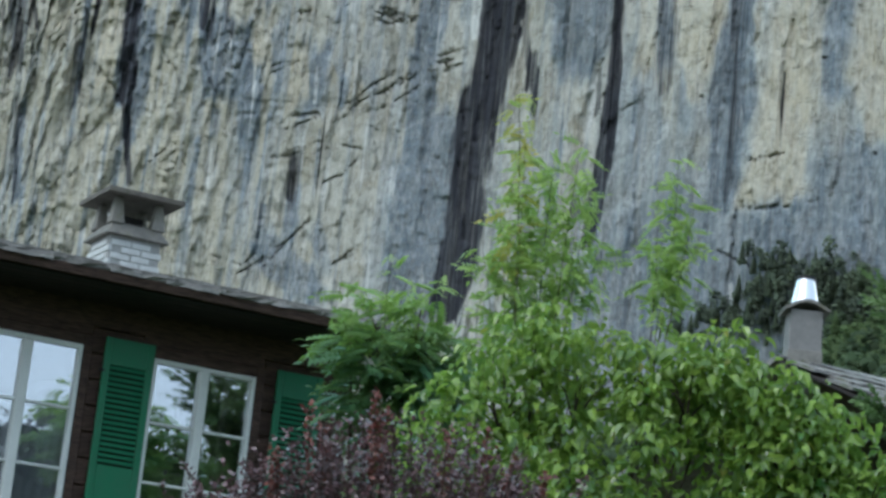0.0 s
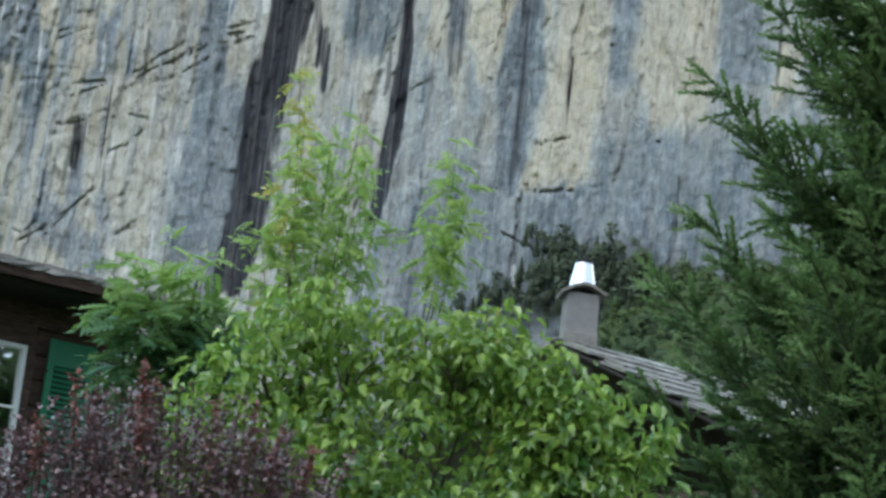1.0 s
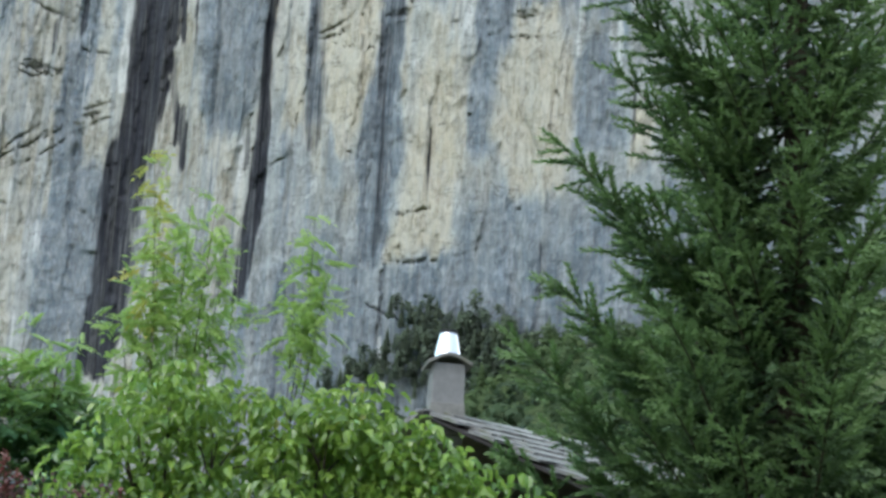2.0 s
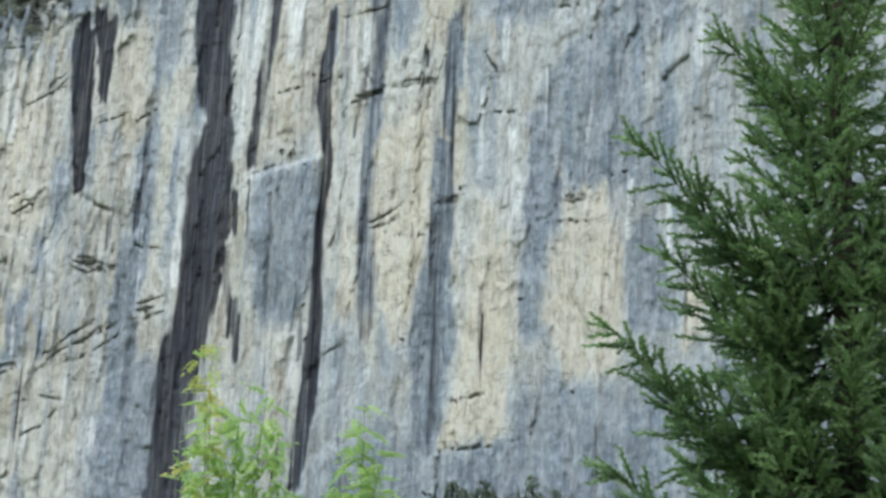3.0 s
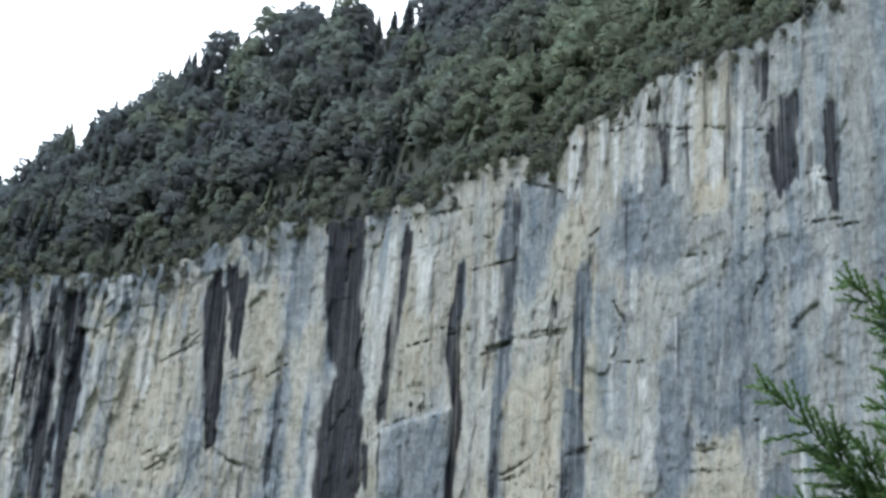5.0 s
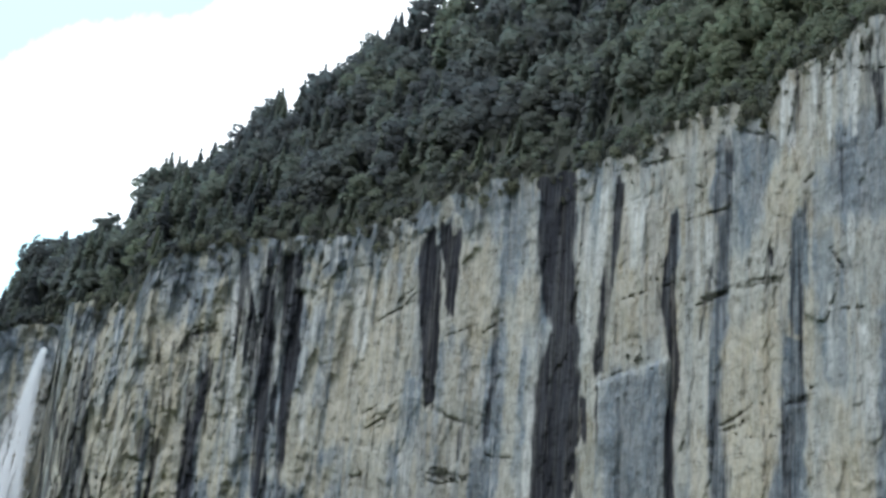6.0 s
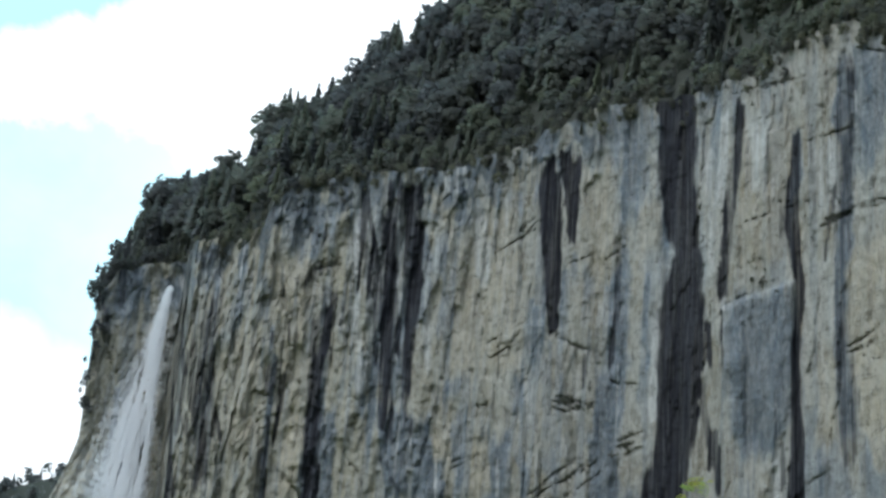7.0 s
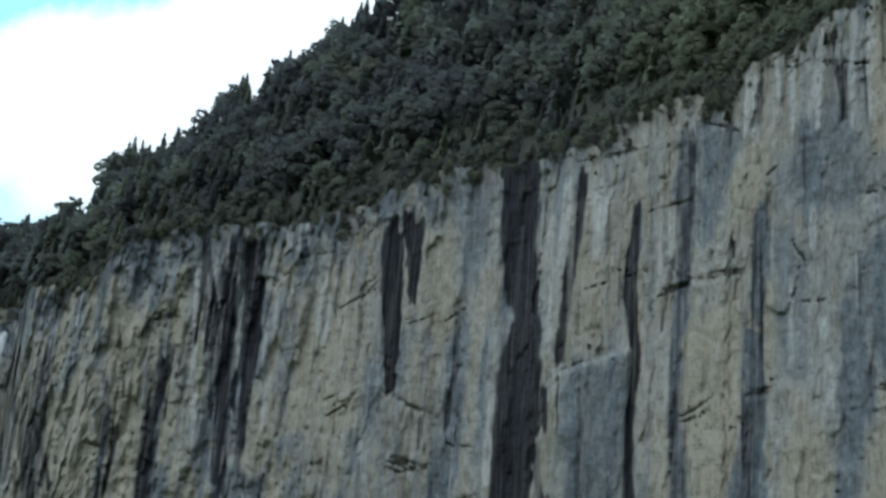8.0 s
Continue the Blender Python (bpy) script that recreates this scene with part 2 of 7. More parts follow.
# ---------- cliff ----------
PLAN = np.array([(110, 348), (29, 414), (-80, 503), (-153, 535), (-219, 556), (-252, 578), (-274, 622), (-301, 610), (-311, 650), (-318, 760)], float)
RIM = np.array([(110, 292), (46.8, 286), (27.2, 281), (8.9, 284), (-0.8, 281), (-10.7, 281), (-20, 279.5), (-21.3, 271), (-31.6, 279.5), (-47, 281), (-52, 280), (-57, 276), (-62, 277.5), (-76, 281), (-92, 284), (-110, 284), (-131, 281), (-156, 282), (-185, 285), (-211, 286), (-217, 283), (-220, 276), (-227, 271.5), (-243, 277.5), (-258, 285), (-268, 292), (-278, 292), (-287, 290), (-294, 287), (-299, 281), (-303, 275)], float)
BASE = 62.0


def plan_curve(count):
    """Points along the foot of the cliff, from its near end to its far corner and round it."""
    seg = np.hypot(*np.diff(PLAN, axis=0).T)
    s = np.concatenate([[0], np.cumsum(seg)])
    fine = np.linspace(0, s[-1], 2400)
    x, y = np.interp(fine, s, PLAN[:, 0]), np.interp(fine, s, PLAN[:, 1])
    w = np.hanning(61)
    w /= w.sum()
    x = np.convolve(np.pad(x, 30, mode="reflect", reflect_type="odd"), w, "valid")
    y = np.convolve(np.pad(y, 30, mode="reflect", reflect_type="odd"), w, "valid")
    turn = np.cumsum(np.hypot(np.gradient(x), np.gradient(y)) / np.hypot(x, y) + 2e-4)
    pick = np.interp(np.linspace(turn[0], turn[-1], count), turn, np.arange(2400))
    return np.interp(pick, np.arange(2400), x), np.interp(pick, np.arange(2400), y)


NU, NV = 1010, 435
CX, CY = plan_curve(NU)
CS = np.concatenate([[0], np.cumsum(np.hypot(np.diff(CX), np.diff(CY)))])
CORNER = int(np.argmin(np.abs(CX + 300)))
RIMZ = np.interp(-CX, -RIM[:, 0], RIM[:, 1]) + 5.5 * (fbm(CS / 9, CS * 0, 31) - 0.5) + 2.6 * (fbm(CS / 2.6, CS * 0, 33) - 0.5)
VV = np.linspace(0, 1, NV)
GX = np.repeat(CX[:, None], NV, 1)
GS = np.repeat(CS[:, None], NV, 1)
GZ = BASE + (RIMZ[:, None] - BASE) * VV[None, :]
FACE = (np.arange(NU) < CORNER)[:, None] & np.ones(NV, bool)[None, :]
WARP = 2.6 * (fbm(GS / 6, GZ / 14, 51) - 0.5) + 1.6 * (fbm(GS / 1.5, GZ / 5, 57, 3) - 0.5)
LAYER = {k: np.zeros((NU, NV)) for k in ("black", "grey", "ochre", "pale", "cleft")}
WEATHERED = smooth(-GX, 95, 190)
CALM = smooth(GX, -70, -15) * (0.45 + 0.55 * smooth(-GZ, -190, -150))


def streak(layer, power, points, ragged, fade):
    """A streak of stain or painted shade down the wall: (x, height, half width) from top to bottom."""
    p = np.array(sorted(points, key=lambda q: q[1]), float)
    reach = p[:, 2].max() * 2 + 4
    i = np.where((CX > p[:, 0].min() - reach) & (CX < p[:, 0].max() + reach))[0]
    if not len(i):
        return
    a, b = i[0], i[-1] + 1
    z = GZ[a:b]
    mid, half = np.interp(z, p[:, 1], p[:, 0]), (1.3 if layer == "ochre" else 1.12) * np.interp(z, p[:, 1], p[:, 2])
    off = np.abs(GX[a:b] - mid + ragged * np.minimum(half / 3, 1) * WARP[a:b]) / half
    ends = smooth(z + 4 * WARP[a:b], p[0, 1] - fade, p[0, 1] + fade * 0.3) * (1 - smooth(z + 4 * WARP[a:b], p[-1, 1] - fade * 0.3, p[-1, 1] + fade))
    m = power * (1 - smooth(off, 0.72, 1.28)) * ends * FACE[a:b]
    LAYER[layer][a:b] = np.maximum(LAYER[layer][a:b], m)


def black(power, *points):
    streak("black", power, points, 1.3, 3)


def grey(power, *points):
    streak("grey", power, points, 1.6, 6)


def ochre(power, *points):
    streak("ochre", power, points, 1.2, 5)


def pale(power, *points):
    streak("pale", power, points, 0.7, 3)


def cleft(half, *points):
    """A dark joint with painted shade under a ledge, along points (x, height)."""
    p = np.array(points, float)
    i = np.where((CX > p[:, 0].min() - 4) & (CX < p[:, 0].max() + 4))[0]
    if not len(i):
        return
    a, b = i[0], i[-1] + 1
    x, z = GX[a:b] + 0.3 * WARP[a:b], GZ[a:b] + 0.38 * WARP[a:b]
    best = np.full(x.shape, 1e9)
    for (x0, z0), (x1, z1) in zip(p[:-1], p[1:]):
        dx, dz = x1 - x0, z1 - z0
        t = np.clip(((x - x0) * dx + (z - z0) * dz) / (dx * dx + dz * dz + 1e-9), 0, 1)
        best = np.minimum(best, np.hypot(x - x0 - t * dx, z - z0 - t * dz) / (0.44 * half * (0.35 + 0.85 * np.sin(np.pi * t * 0.94 + 0.1))))
    LAYER["cleft"][a:b] = np.maximum(LAYER["cleft"][a:b], (1 - smooth(best, 0.3, 1.7)) * smooth(fbm(x / 7 + 31, z / 7 + 57, 141, 3), 0.34, 0.56) * FACE[a:b])


# seepage, washes, bare rock, joints and some painted shade, wall by wall
black(1, (-79.8, 281.5, 3.5), (-79.3, 260.8, 5.15), (-78.1, 243, 4.61), (-76.2, 232.1, 3.34), (-77.5, 225.9, 4.55), (-77.5, 216.1, 5.42), (-76.3, 197.4, 5.49))
black(1, (-77.5, 228.1, 4.71), (-78.7, 215.5, 5.43), (-78.5, 199.4, 5.66), (-79.2, 183.9, 5.32), (-81.5, 171.1, 3.24))
black(0.95, (-82, 163.5, 3.66), (-83.7, 152.9, 4.67), (-84.2, 145.3, 4.36), (-85.7, 133.3, 3.19), (-86.4, 121.4, 3.46), (-89, 112.6, 2.02))
black(1, (-80.2, 177, 3.9), (-81.8, 168, 3.7), (-83, 158, 4.0))
black(0.9, (-70.1, 210.4, 0.74), (-69.3, 196, 0.73))
black(0.9, (-72.6, 199.4, 0.74), (-72.2, 188.3, 0.59))
black(0.75, (-67.7, 181, 1.3), (-68.3, 170.5, 1.15))
black(0.9, (-118.2, 268.9, 1.63), (-118.4, 253.6, 2.9), (-117, 235.7, 2.07), (-116.2, 219.3, 1.1))
black(0.85, (-112.4, 270.3, 1.95), (-112.3, 257.6, 1.93), (-111.6, 246.9, 0.96))
black(0.75, (-60.9, 267.5, 0.92), (-62.2, 251.8, 1.36), (-64.1, 237.5, 1.65), (-65.2, 224.7, 1.34), (-65.4, 214.3, 1.03))
black(0.55, (-45.5, 249.7, 1.32), (-45.8, 236.7, 1.46))
black(0.8, (-47.9, 231.1, 1.45), (-44.6, 214.1, 0.71), (-44.8, 201.8, 1.13), (-45.4, 187.8, 1.12))
black(0.85, (-44.7, 216, 0.86), (-43.9, 205, 0.85), (-45.7, 194.8, 1.27), (-45.8, 181.4, 1.4), (-46.4, 166.8, 1.11), (-46.8, 152.4, 1.1), (-48, 141.2, 1.37), (-48.7, 126.6, 1.09))
black(0.7, (-183.2, 279, 0.7), (-177, 253.5, 1.02), (-170.3, 213.1, 0.99))
black(0.75, (-174.5, 278.6, 1.21), (-172, 254.6, 1.53), (-170.3, 236.1, 1.17))
black(0.8, (-168.1, 276.5, 1.55), (-165.8, 257.4, 2.03), (-165.3, 242.6, 1.68), (-164.3, 224.6, 1.16), (-162.9, 212.3, 0.99))
black(0.8, (-192.8, 236.6, 1.2), (-195.3, 222.3, 1.7), (-194.5, 206, 2.36), (-193.2, 184.8, 2))
black(0.6, (-204.7, 225.6, 1.03), (-207, 211.3, 1.2), (-208.6, 199, 1.02))
black(0.6, (-169.7, 251, 1.02), (-171.1, 234.7, 1.01))
black(0.55, (-246.1, 239.7, 2.19), (-236.1, 217.7, 1.78), (-237.6, 195.9, 2.83))
black(0.6, (-263.3, 262.5, 1.54), (-248.1, 236.4, 1.46), (-250.8, 214.1, 1.82))
black(0.8, (28.6, 276.3, 0.82), (29, 265.1, 0.94))
black(0.85, (35.1, 261.8, 2.39), (34.9, 248.3, 2.1), (34.9, 237.1, 1.17))
black(0.8, (44, 257.2, 1.31), (44.1, 242.4, 1.42), (43.7, 228.1, 0.89))
black(0.6, (52, 253.1, 0.77), (52.4, 245.6, 0.77))
black(0.8, (-195.2, 208.4, 2.03), (-194.4, 190.8, 2.17), (-192.5, 175.1, 1.49), (-187.9, 152.7, 0.82))
black(0.6, (-233.2, 182.6, 1.05), (-227.6, 149.9, 1.19))
black(0.5, (-136, 159, 1.24), (-134.9, 143.6, 0.92))
black(0.5, (-212.4, 200.9, 1.03), (-211.3, 176.1, 1.01))
black(0.6, (-71.6, 191.5, 1.17), (-69.3, 177.1, 1.01))
black(0.7, (6.7, 268.2, 0.97), (7.4, 251.2, 0.68))
black(0.8, (-118.2, 234.6, 1.11), (-117.3, 221, 1.1))
black(0.7, (-66.6, 224.6, 1.19), (-66.5, 215, 0.89))
grey(0.85, (-31.6, 247.7, 1.87), (-31.9, 231.1, 1.7), (-32.4, 218.8, 1.97), (-32.4, 203.6, 1.94), (-33, 186.1, 1.92))
grey(0.7, (-33.6, 213.9, 1.4), (-33.8, 201.9, 1.53), (-33.9, 188.5, 1.65), (-32.9, 167.9, 2.16))
grey(1, (-12.6, 235.5, 1.52), (-12.5, 217.2, 2.18), (-13.1, 202.6, 2.02), (-14, 188.6, 2.13), (-14.8, 178.9, 2.51))
grey(1, (-14.2, 207.7, 2.03), (-14.6, 194.6, 2.28), (-15.2, 180.5, 2.65), (-16.1, 168, 4.21), (-15.7, 154, 4.16), (-16.2, 140.5, 3.1), (-16.4, 131.8, 2.18))
grey(0.75, (8.4, 196.2, 2.85), (8.8, 183.7, 3.58), (8.6, 171.6, 3.8))
grey(0.8, (8.2, 200.4, 2.86), (8.9, 176.6, 3.3), (7.2, 162.1, 4.28), (7.3, 151.4, 4.25))
grey(0.8, (29.1, 170.9, 3.06), (31.2, 156.1, 4.83), (32.5, 145.6, 5.38))
grey(0.7, (31.6, 190.1, 4.97), (31.9, 176.7, 3.68))
grey(0.75, (7.1, 139.6, 6.2), (12.3, 129.6, 10.99), (14.9, 121.5, 13.31))
grey(0.75, (-17.3, 124.6, 11.53), (-14.1, 113.6, 15.2), (-16, 102.2, 15.17))
grey(0.7, (24.2, 119.9, 13.09), (35.4, 108.3, 12.75))
grey(0.85, (-56.7, 210.4, 8.99), (-54.8, 195.9, 9.73), (-55.4, 185.4, 7.82), (-55, 171.8, 5.63))
grey(0.55, (-39.7, 173.9, 3.43), (-40.1, 159.6, 5.45), (-37.4, 142, 8.05), (-39, 125.6, 8))
grey(0.5, (-26.1, 159.2, 3.99), (-24, 147.6, 5.26))
grey(0.75, (0.4, 248.3, 6.18), (3, 236.3, 8.12))
grey(0.8, (23, 220.2, 9.06), (19.1, 210.4, 11.6), (20, 197.5, 10.18), (24.2, 178.5, 7.46))
grey(0.6, (-23.7, 263, 5.77), (-23.5, 248.2, 5.69), (-27.6, 235.6, 3.54))
grey(0.6, (-7.1, 230.1, 1.91), (-5, 208.4, 3.34), (-3.8, 190.7, 2.62))
grey(0.5, (35.5, 236.2, 5.17), (34.6, 212.4, 5.05))
grey(0.95, (-94.7, 161.2, 3.26), (-100.1, 152.1, 4.45), (-98.9, 138.3, 5.6), (-96.1, 126.1, 5.26), (-95.4, 113.4, 3.63))
grey(0.8, (-101.6, 185.2, 2.42), (-98.7, 173.9, 3), (-96.3, 164.4, 3.27))
grey(0.55, (-176.6, 279.9, 8.68), (-172.3, 243.6, 7.6), (-169.8, 213.1, 7.44))
grey(0.6, (-152.1, 244.3, 2.32), (-152.8, 228.5, 2.3))
grey(0.65, (-96.1, 236.8, 2.18), (-95.9, 219.9, 2.16), (-96.2, 203.5, 3.05))
grey(0.65, (-93.4, 278.6, 4.49), (-92.9, 260.4, 3.48), (-94.4, 246.7, 2.51))
grey(0.6, (-207.9, 279.2, 7.14), (-199.1, 273.9, 5.29))
grey(0.6, (-146.4, 282, 8.47), (-131, 278.4, 8.32))
grey(0.6, (-155.5, 278.2, 6.81), (-158.8, 275, 6.82))
grey(0.5, (-104, 279.3, 4.87), (-105, 270.4, 4.84))
grey(0.8, (-170, 202.9, 2.96), (-163.6, 183.6, 2.26))
grey(0.7, (-134.5, 187.5, 1.89), (-132.2, 172.5, 1.4))
grey(0.6, (-155.9, 186.5, 1.61), (-152.2, 166.1, 1.27))
grey(0.7, (-145.1, 200.5, 1.28), (-144.5, 182, 0.95))
grey(0.5, (-201.1, 276.2, 6.19), (-204.2, 267.1, 5.29))
grey(0.5, (-226.6, 253.1, 5.38), (-232, 239.3, 3.58))
grey(0.6, (-98.2, 233.3, 1.56), (-97.7, 213.4, 2.15), (-97.2, 194, 2.73), (-99.9, 181.6, 2.11))
grey(0.5, (-118.8, 211.3, 1.57), (-116.9, 188.2, 1.54))
ochre(0.9, (-3.1, 175.8, 3.37), (-3.1, 160.6, 4.1), (-3.7, 147.3, 4.82), (-5.4, 130.4, 5.67))
ochre(0.9, (-25.2, 211.2, 5.24), (-24.9, 184.6, 5.4), (-25.4, 170.3, 3.75), (-24.8, 160.3, 1.86))
ochre(0.7, (18.1, 170, 6.23), (17.9, 155.5, 6.16), (19.6, 139.6, 4.37))
ochre(0.8, (40.1, 150.1, 1.66), (40, 142.6, 1.65))
ochre(0.9, (-22.2, 213.4, 3.3), (-22.4, 185.6, 4.31))
ochre(0.6, (16.8, 276.5, 3.6), (17.8, 261.6, 4.08), (16.1, 245.5, 2.68))
ochre(0.7, (-14.2, 256.8, 2.83), (-16.2, 246.5, 3.65), (-18.2, 234.8, 1.95))
ochre(0.5, (-141.5, 256.7, 6.62), (-139.9, 227.9, 8.1), (-141.6, 212.7, 8.04))
ochre(0.5, (-54.7, 258.7, 5.26), (-54.6, 240.3, 5.92), (-55.3, 221.1, 5.54))
ochre(0.6, (-208.6, 260, 7.05), (-206, 244.5, 6.97))
ochre(0.7, (-37.9, 188.2, 1.66), (-37.9, 169.1, 1.91))
ochre(0.8, (-15.2, 206.5, 0.54), (-11.1, 203.7, 1.07))
cleft(0.3, (-116.2, 219.3), (-110.1, 213.3), (-103.1, 209.9), (-96.4, 209.7))
cleft(0.4, (-32.6, 187.7), (-27.3, 187.5), (-23.2, 188.7))
cleft(0.1, (-32.3, 186.6), (-16.9, 182.4))
cleft(0.4, (-32.5, 225.5), (-24.5, 224.7), (-11.8, 220.2))
cleft(0.6, (-37.4, 224.6), (-33.2, 223.8), (-30.6, 223.7))
cleft(0.3, (-11, 191.1), (-3.8, 191.4))
cleft(0.2, (-16.3, 189.3), (-10.3, 188.7))
cleft(0.4, (-19.6, 232.3), (-18.6, 226.4))
cleft(0.3, (-42.4, 249.7), (-30.9, 247.4))
cleft(0.3, (-60, 234.2), (-41.8, 232.2))
cleft(0.2, (-67.3, 213.1), (-58.9, 213.2), (-46.3, 210))
cleft(0.3, (13.6, 181.4), (18.4, 180.2))
cleft(0.2, (6.5, 195.3), (12.7, 194.7))
cleft(0.2, (-5, 274.8), (15.2, 263.8), (32.6, 254.3))
cleft(0.6, (-56.8, 218.5), (-53.6, 216.8))
cleft(0.2, (-46.6, 256.8), (-35.6, 256.9))
cleft(0.4, (-41.9, 259.4), (-38, 257.2))
cleft(0.4, (-143.4, 212.1), (-129.7, 217.1))
cleft(0.3, (-136.8, 247.6), (-121.9, 252.6))
cleft(0.5, (-101.2, 236.9), (-94.7, 239.9))
cleft(0.4, (-57, 272.7), (-42.2, 268.4))
cleft(0.3, (2, 283), (16.8, 279.7))
cleft(0.4, (-208, 256.1), (-190.7, 258.3))
cleft(0.4, (-158.3, 229.2), (-155.3, 230.5))
cleft(0.3, (-23.8, 266.3), (-17.8, 261))
cleft(0.3, (-32.8, 188), (-27.9, 188), (-24.9, 189.2))
cleft(0.1, (-32, 185.7), (-18.6, 182))
cleft(0.3, (-16.3, 189.1), (-9, 188.4), (-3.3, 192.7))
cleft(0.3, (-11.6, 139.3), (-2.7, 139.5))
cleft(0.3, (12.2, 147.9), (17.6, 147.5))
cleft(0.2, (13.9, 134.9), (16.3, 135.4))
cleft(0.2, (-19, 131.3), (-7.1, 127), (6.4, 127.1))
cleft(0.4, (-119.5, 220), (-112.6, 215.1), (-100.3, 207.6))
cleft(0.4, (-114.7, 197.6), (-103.8, 195.4))
cleft(0.4, (-117.8, 175.8), (-108.5, 179.3), (-97.6, 182.1), (-86.1, 185.5))
cleft(0.3, (13.5, 180.7), (18, 179.4))
cleft(0.2, (6.9, 177.1), (25.1, 172.6))
cleft(0.2, (-47.6, 126.4), (-49.7, 126.1))
cleft(0.2, (3.9, 159.6), (6.9, 160.2))
cleft(0.2, (26.1, 176.4), (31.9, 175.4))
cleft(0.1, (0.4, 183.1), (7.9, 182.1))
cleft(0.3, (-17, 119.9), (-9, 114.1), (-1.5, 112.9))
cleft(0.3, (-123.5, 149.7), (-114, 158.3))
cleft(0.4, (-120.2, 171.8), (-106.8, 176), (-100.4, 179.1))
cleft(0.5, (-95.7, 177.6), (-89.8, 180.8))
cleft(0.3, (-143.7, 159), (-127.7, 162.6))
cleft(0.5, (-138.2, 170.5), (-128.9, 170.2))
cleft(0.4, (-134.3, 159.3), (-134.7, 145.8))
cleft(0.4, (-141.8, 127.1), (-128.1, 141.6))
cleft(0.3, (-128.4, 122.9), (-111.8, 132.5))
cleft(0.4, (-154.2, 124.1), (-139.7, 130.2))
cleft(0.3, (-140.6, 166.7), (-128.7, 169.7))
cleft(0.4, (-115.8, 198.5), (-106.8, 193.2))
cleft(0.3, (-180.8, 157.5), (-171, 165.4))
cleft(0.3, (-213.7, 150.3), (-199.1, 166.8))
cleft(0.4, (-160.8, 132.1), (-147.8, 128.4), (-141.5, 134.5))
cleft(0.3, (-164.1, 180.2), (-160.9, 183.4))
cleft(0.4, (-96, 178.4), (-90.5, 179.4))
cleft(0.2, (-91.5, 166.2), (-80.2, 168))
cleft(0.4, (-211.1, 254.9), (-190.7, 254.9))
cleft(0.4, (-198.8, 255.5), (-188.9, 257.4))
cleft(0.4, (-220.6, 228.3), (-210.4, 249))
cleft(0.4, (-114.5, 199.6), (-105.8, 195.5))
cleft(0.4, (-145.1, 215.8), (-132.6, 221.8))
cleft(0.4, (-100.2, 182.5), (-91.3, 184))
cleft(0.3, (-110.5, 170), (-94.3, 178.3))
cleft(0.4, (-229.4, 206.7), (-225.6, 229.8))
cleft(0.4, (-184.5, 194.1), (-176.2, 186.1))
cleft(0.4, (-265, 282.9), (-268.7, 266.9))
cleft(0.3, (-218.2, 194.9), (-212.6, 215.8))
black(1, (-120.3, 272.7, 1.64), (-120.7, 262.8, 2.28), (-118.9, 254.9, 3.07), (-120.2, 250.1, 1.93), (-117.7, 232.2, 1.91), (-116.3, 219.1, 1.41))
black(0.85, (-115.7, 274.8, 1.63), (-114, 266.8, 1.78), (-111.4, 258.1, 1.77), (-113.2, 250.5, 0.64))
black(1, (-84.2, 281, 2.87), (-81.6, 268.7, 4.25), (-80.5, 254.4, 4.67), (-78.6, 241.7, 4.46), (-77, 232.7, 3.96), (-77.2, 224.4, 4.54))
grey(0.85, (-163.1, 259.8, 3.05), (-161.7, 243.2, 2.68), (-161.5, 228.9, 1.99))
black(0.75, (-173.3, 266.8, 1.72), (-171.3, 244.4, 2.03), (-168.1, 222.6, 2.32))
black(0.7, (-170.6, 277.7, 1.38), (-170.1, 270.1, 1.54))
black(0.6, (-164.3, 236.3, 1.34), (-164.4, 222.2, 1.49))
pale(0.8, (-156.7, 283.6, 0.86), (-155.6, 275.1, 0.68))
pale(0.8, (-149.6, 282.8, 0.68), (-148.1, 271.8, 0.84))
pale(0.55, (-157.7, 264.6, 1.01), (-156.2, 242.5, 1))
pale(0.6, (-143.4, 263.8, 2.67), (-140.6, 241.6, 2.29))
pale(0.6, (-171.1, 264.6, 0.51), (-170.5, 251.6, 0.51))
pale(0.6, (-134.2, 263.8, 0.66), (-133.4, 252.4, 0.65))
grey(0.7, (-156.2, 284.1, 10.27), (-151.3, 274.7, 10.16))
grey(0.6, (-136.8, 277.2, 6.69), (-137.7, 270, 5.82))
grey(0.7, (-94, 275, 3.2), (-91.1, 261.9, 2.21), (-91.9, 251.5, 1.57))
grey(0.6, (-103.1, 280.8, 2.27), (-103.1, 271.7, 1.93))
ochre(0.6, (-104.9, 263.1, 4.49), (-101.3, 234.3, 3.75))
ochre(0.6, (-88.2, 247.3, 2.49), (-88, 235.3, 2.16))
black(0.8, (-61.7, 269.2, 0.61), (-62.2, 259.1, 1.06), (-63.2, 249.3, 1.36), (-64.4, 237.2, 1.5))
grey(1, (-45.3, 250.3, 1.32), (-45.1, 240.4, 1.31), (-47.1, 234.3, 0.87))
grey(0.95, (-32.4, 264.7, 2.34), (-32.5, 252.3, 2.6))
grey(1, (-31.3, 246.5, 1.15), (-31.9, 233.5, 1.28), (-32, 226.5, 1.41))
grey(1, (-13.2, 236.2, 1.11), (-12.6, 225.9, 1.51), (-12.6, 212.3, 1.63))
black(0.85, (-20, 232.3, 0.56), (-19.5, 225.3, 0.42))
grey(0.75, (-26.5, 268.6, 4.37), (-27.2, 254.1, 4.02), (-24.3, 240.8, 2.54))
grey(0.6, (-5.8, 244.7, 4.14), (-4.2, 234.8, 4.78))
pale(0.7, (-65.9, 270.2, 1.08), (-66, 253.8, 1.52), (-67, 244, 1.51))
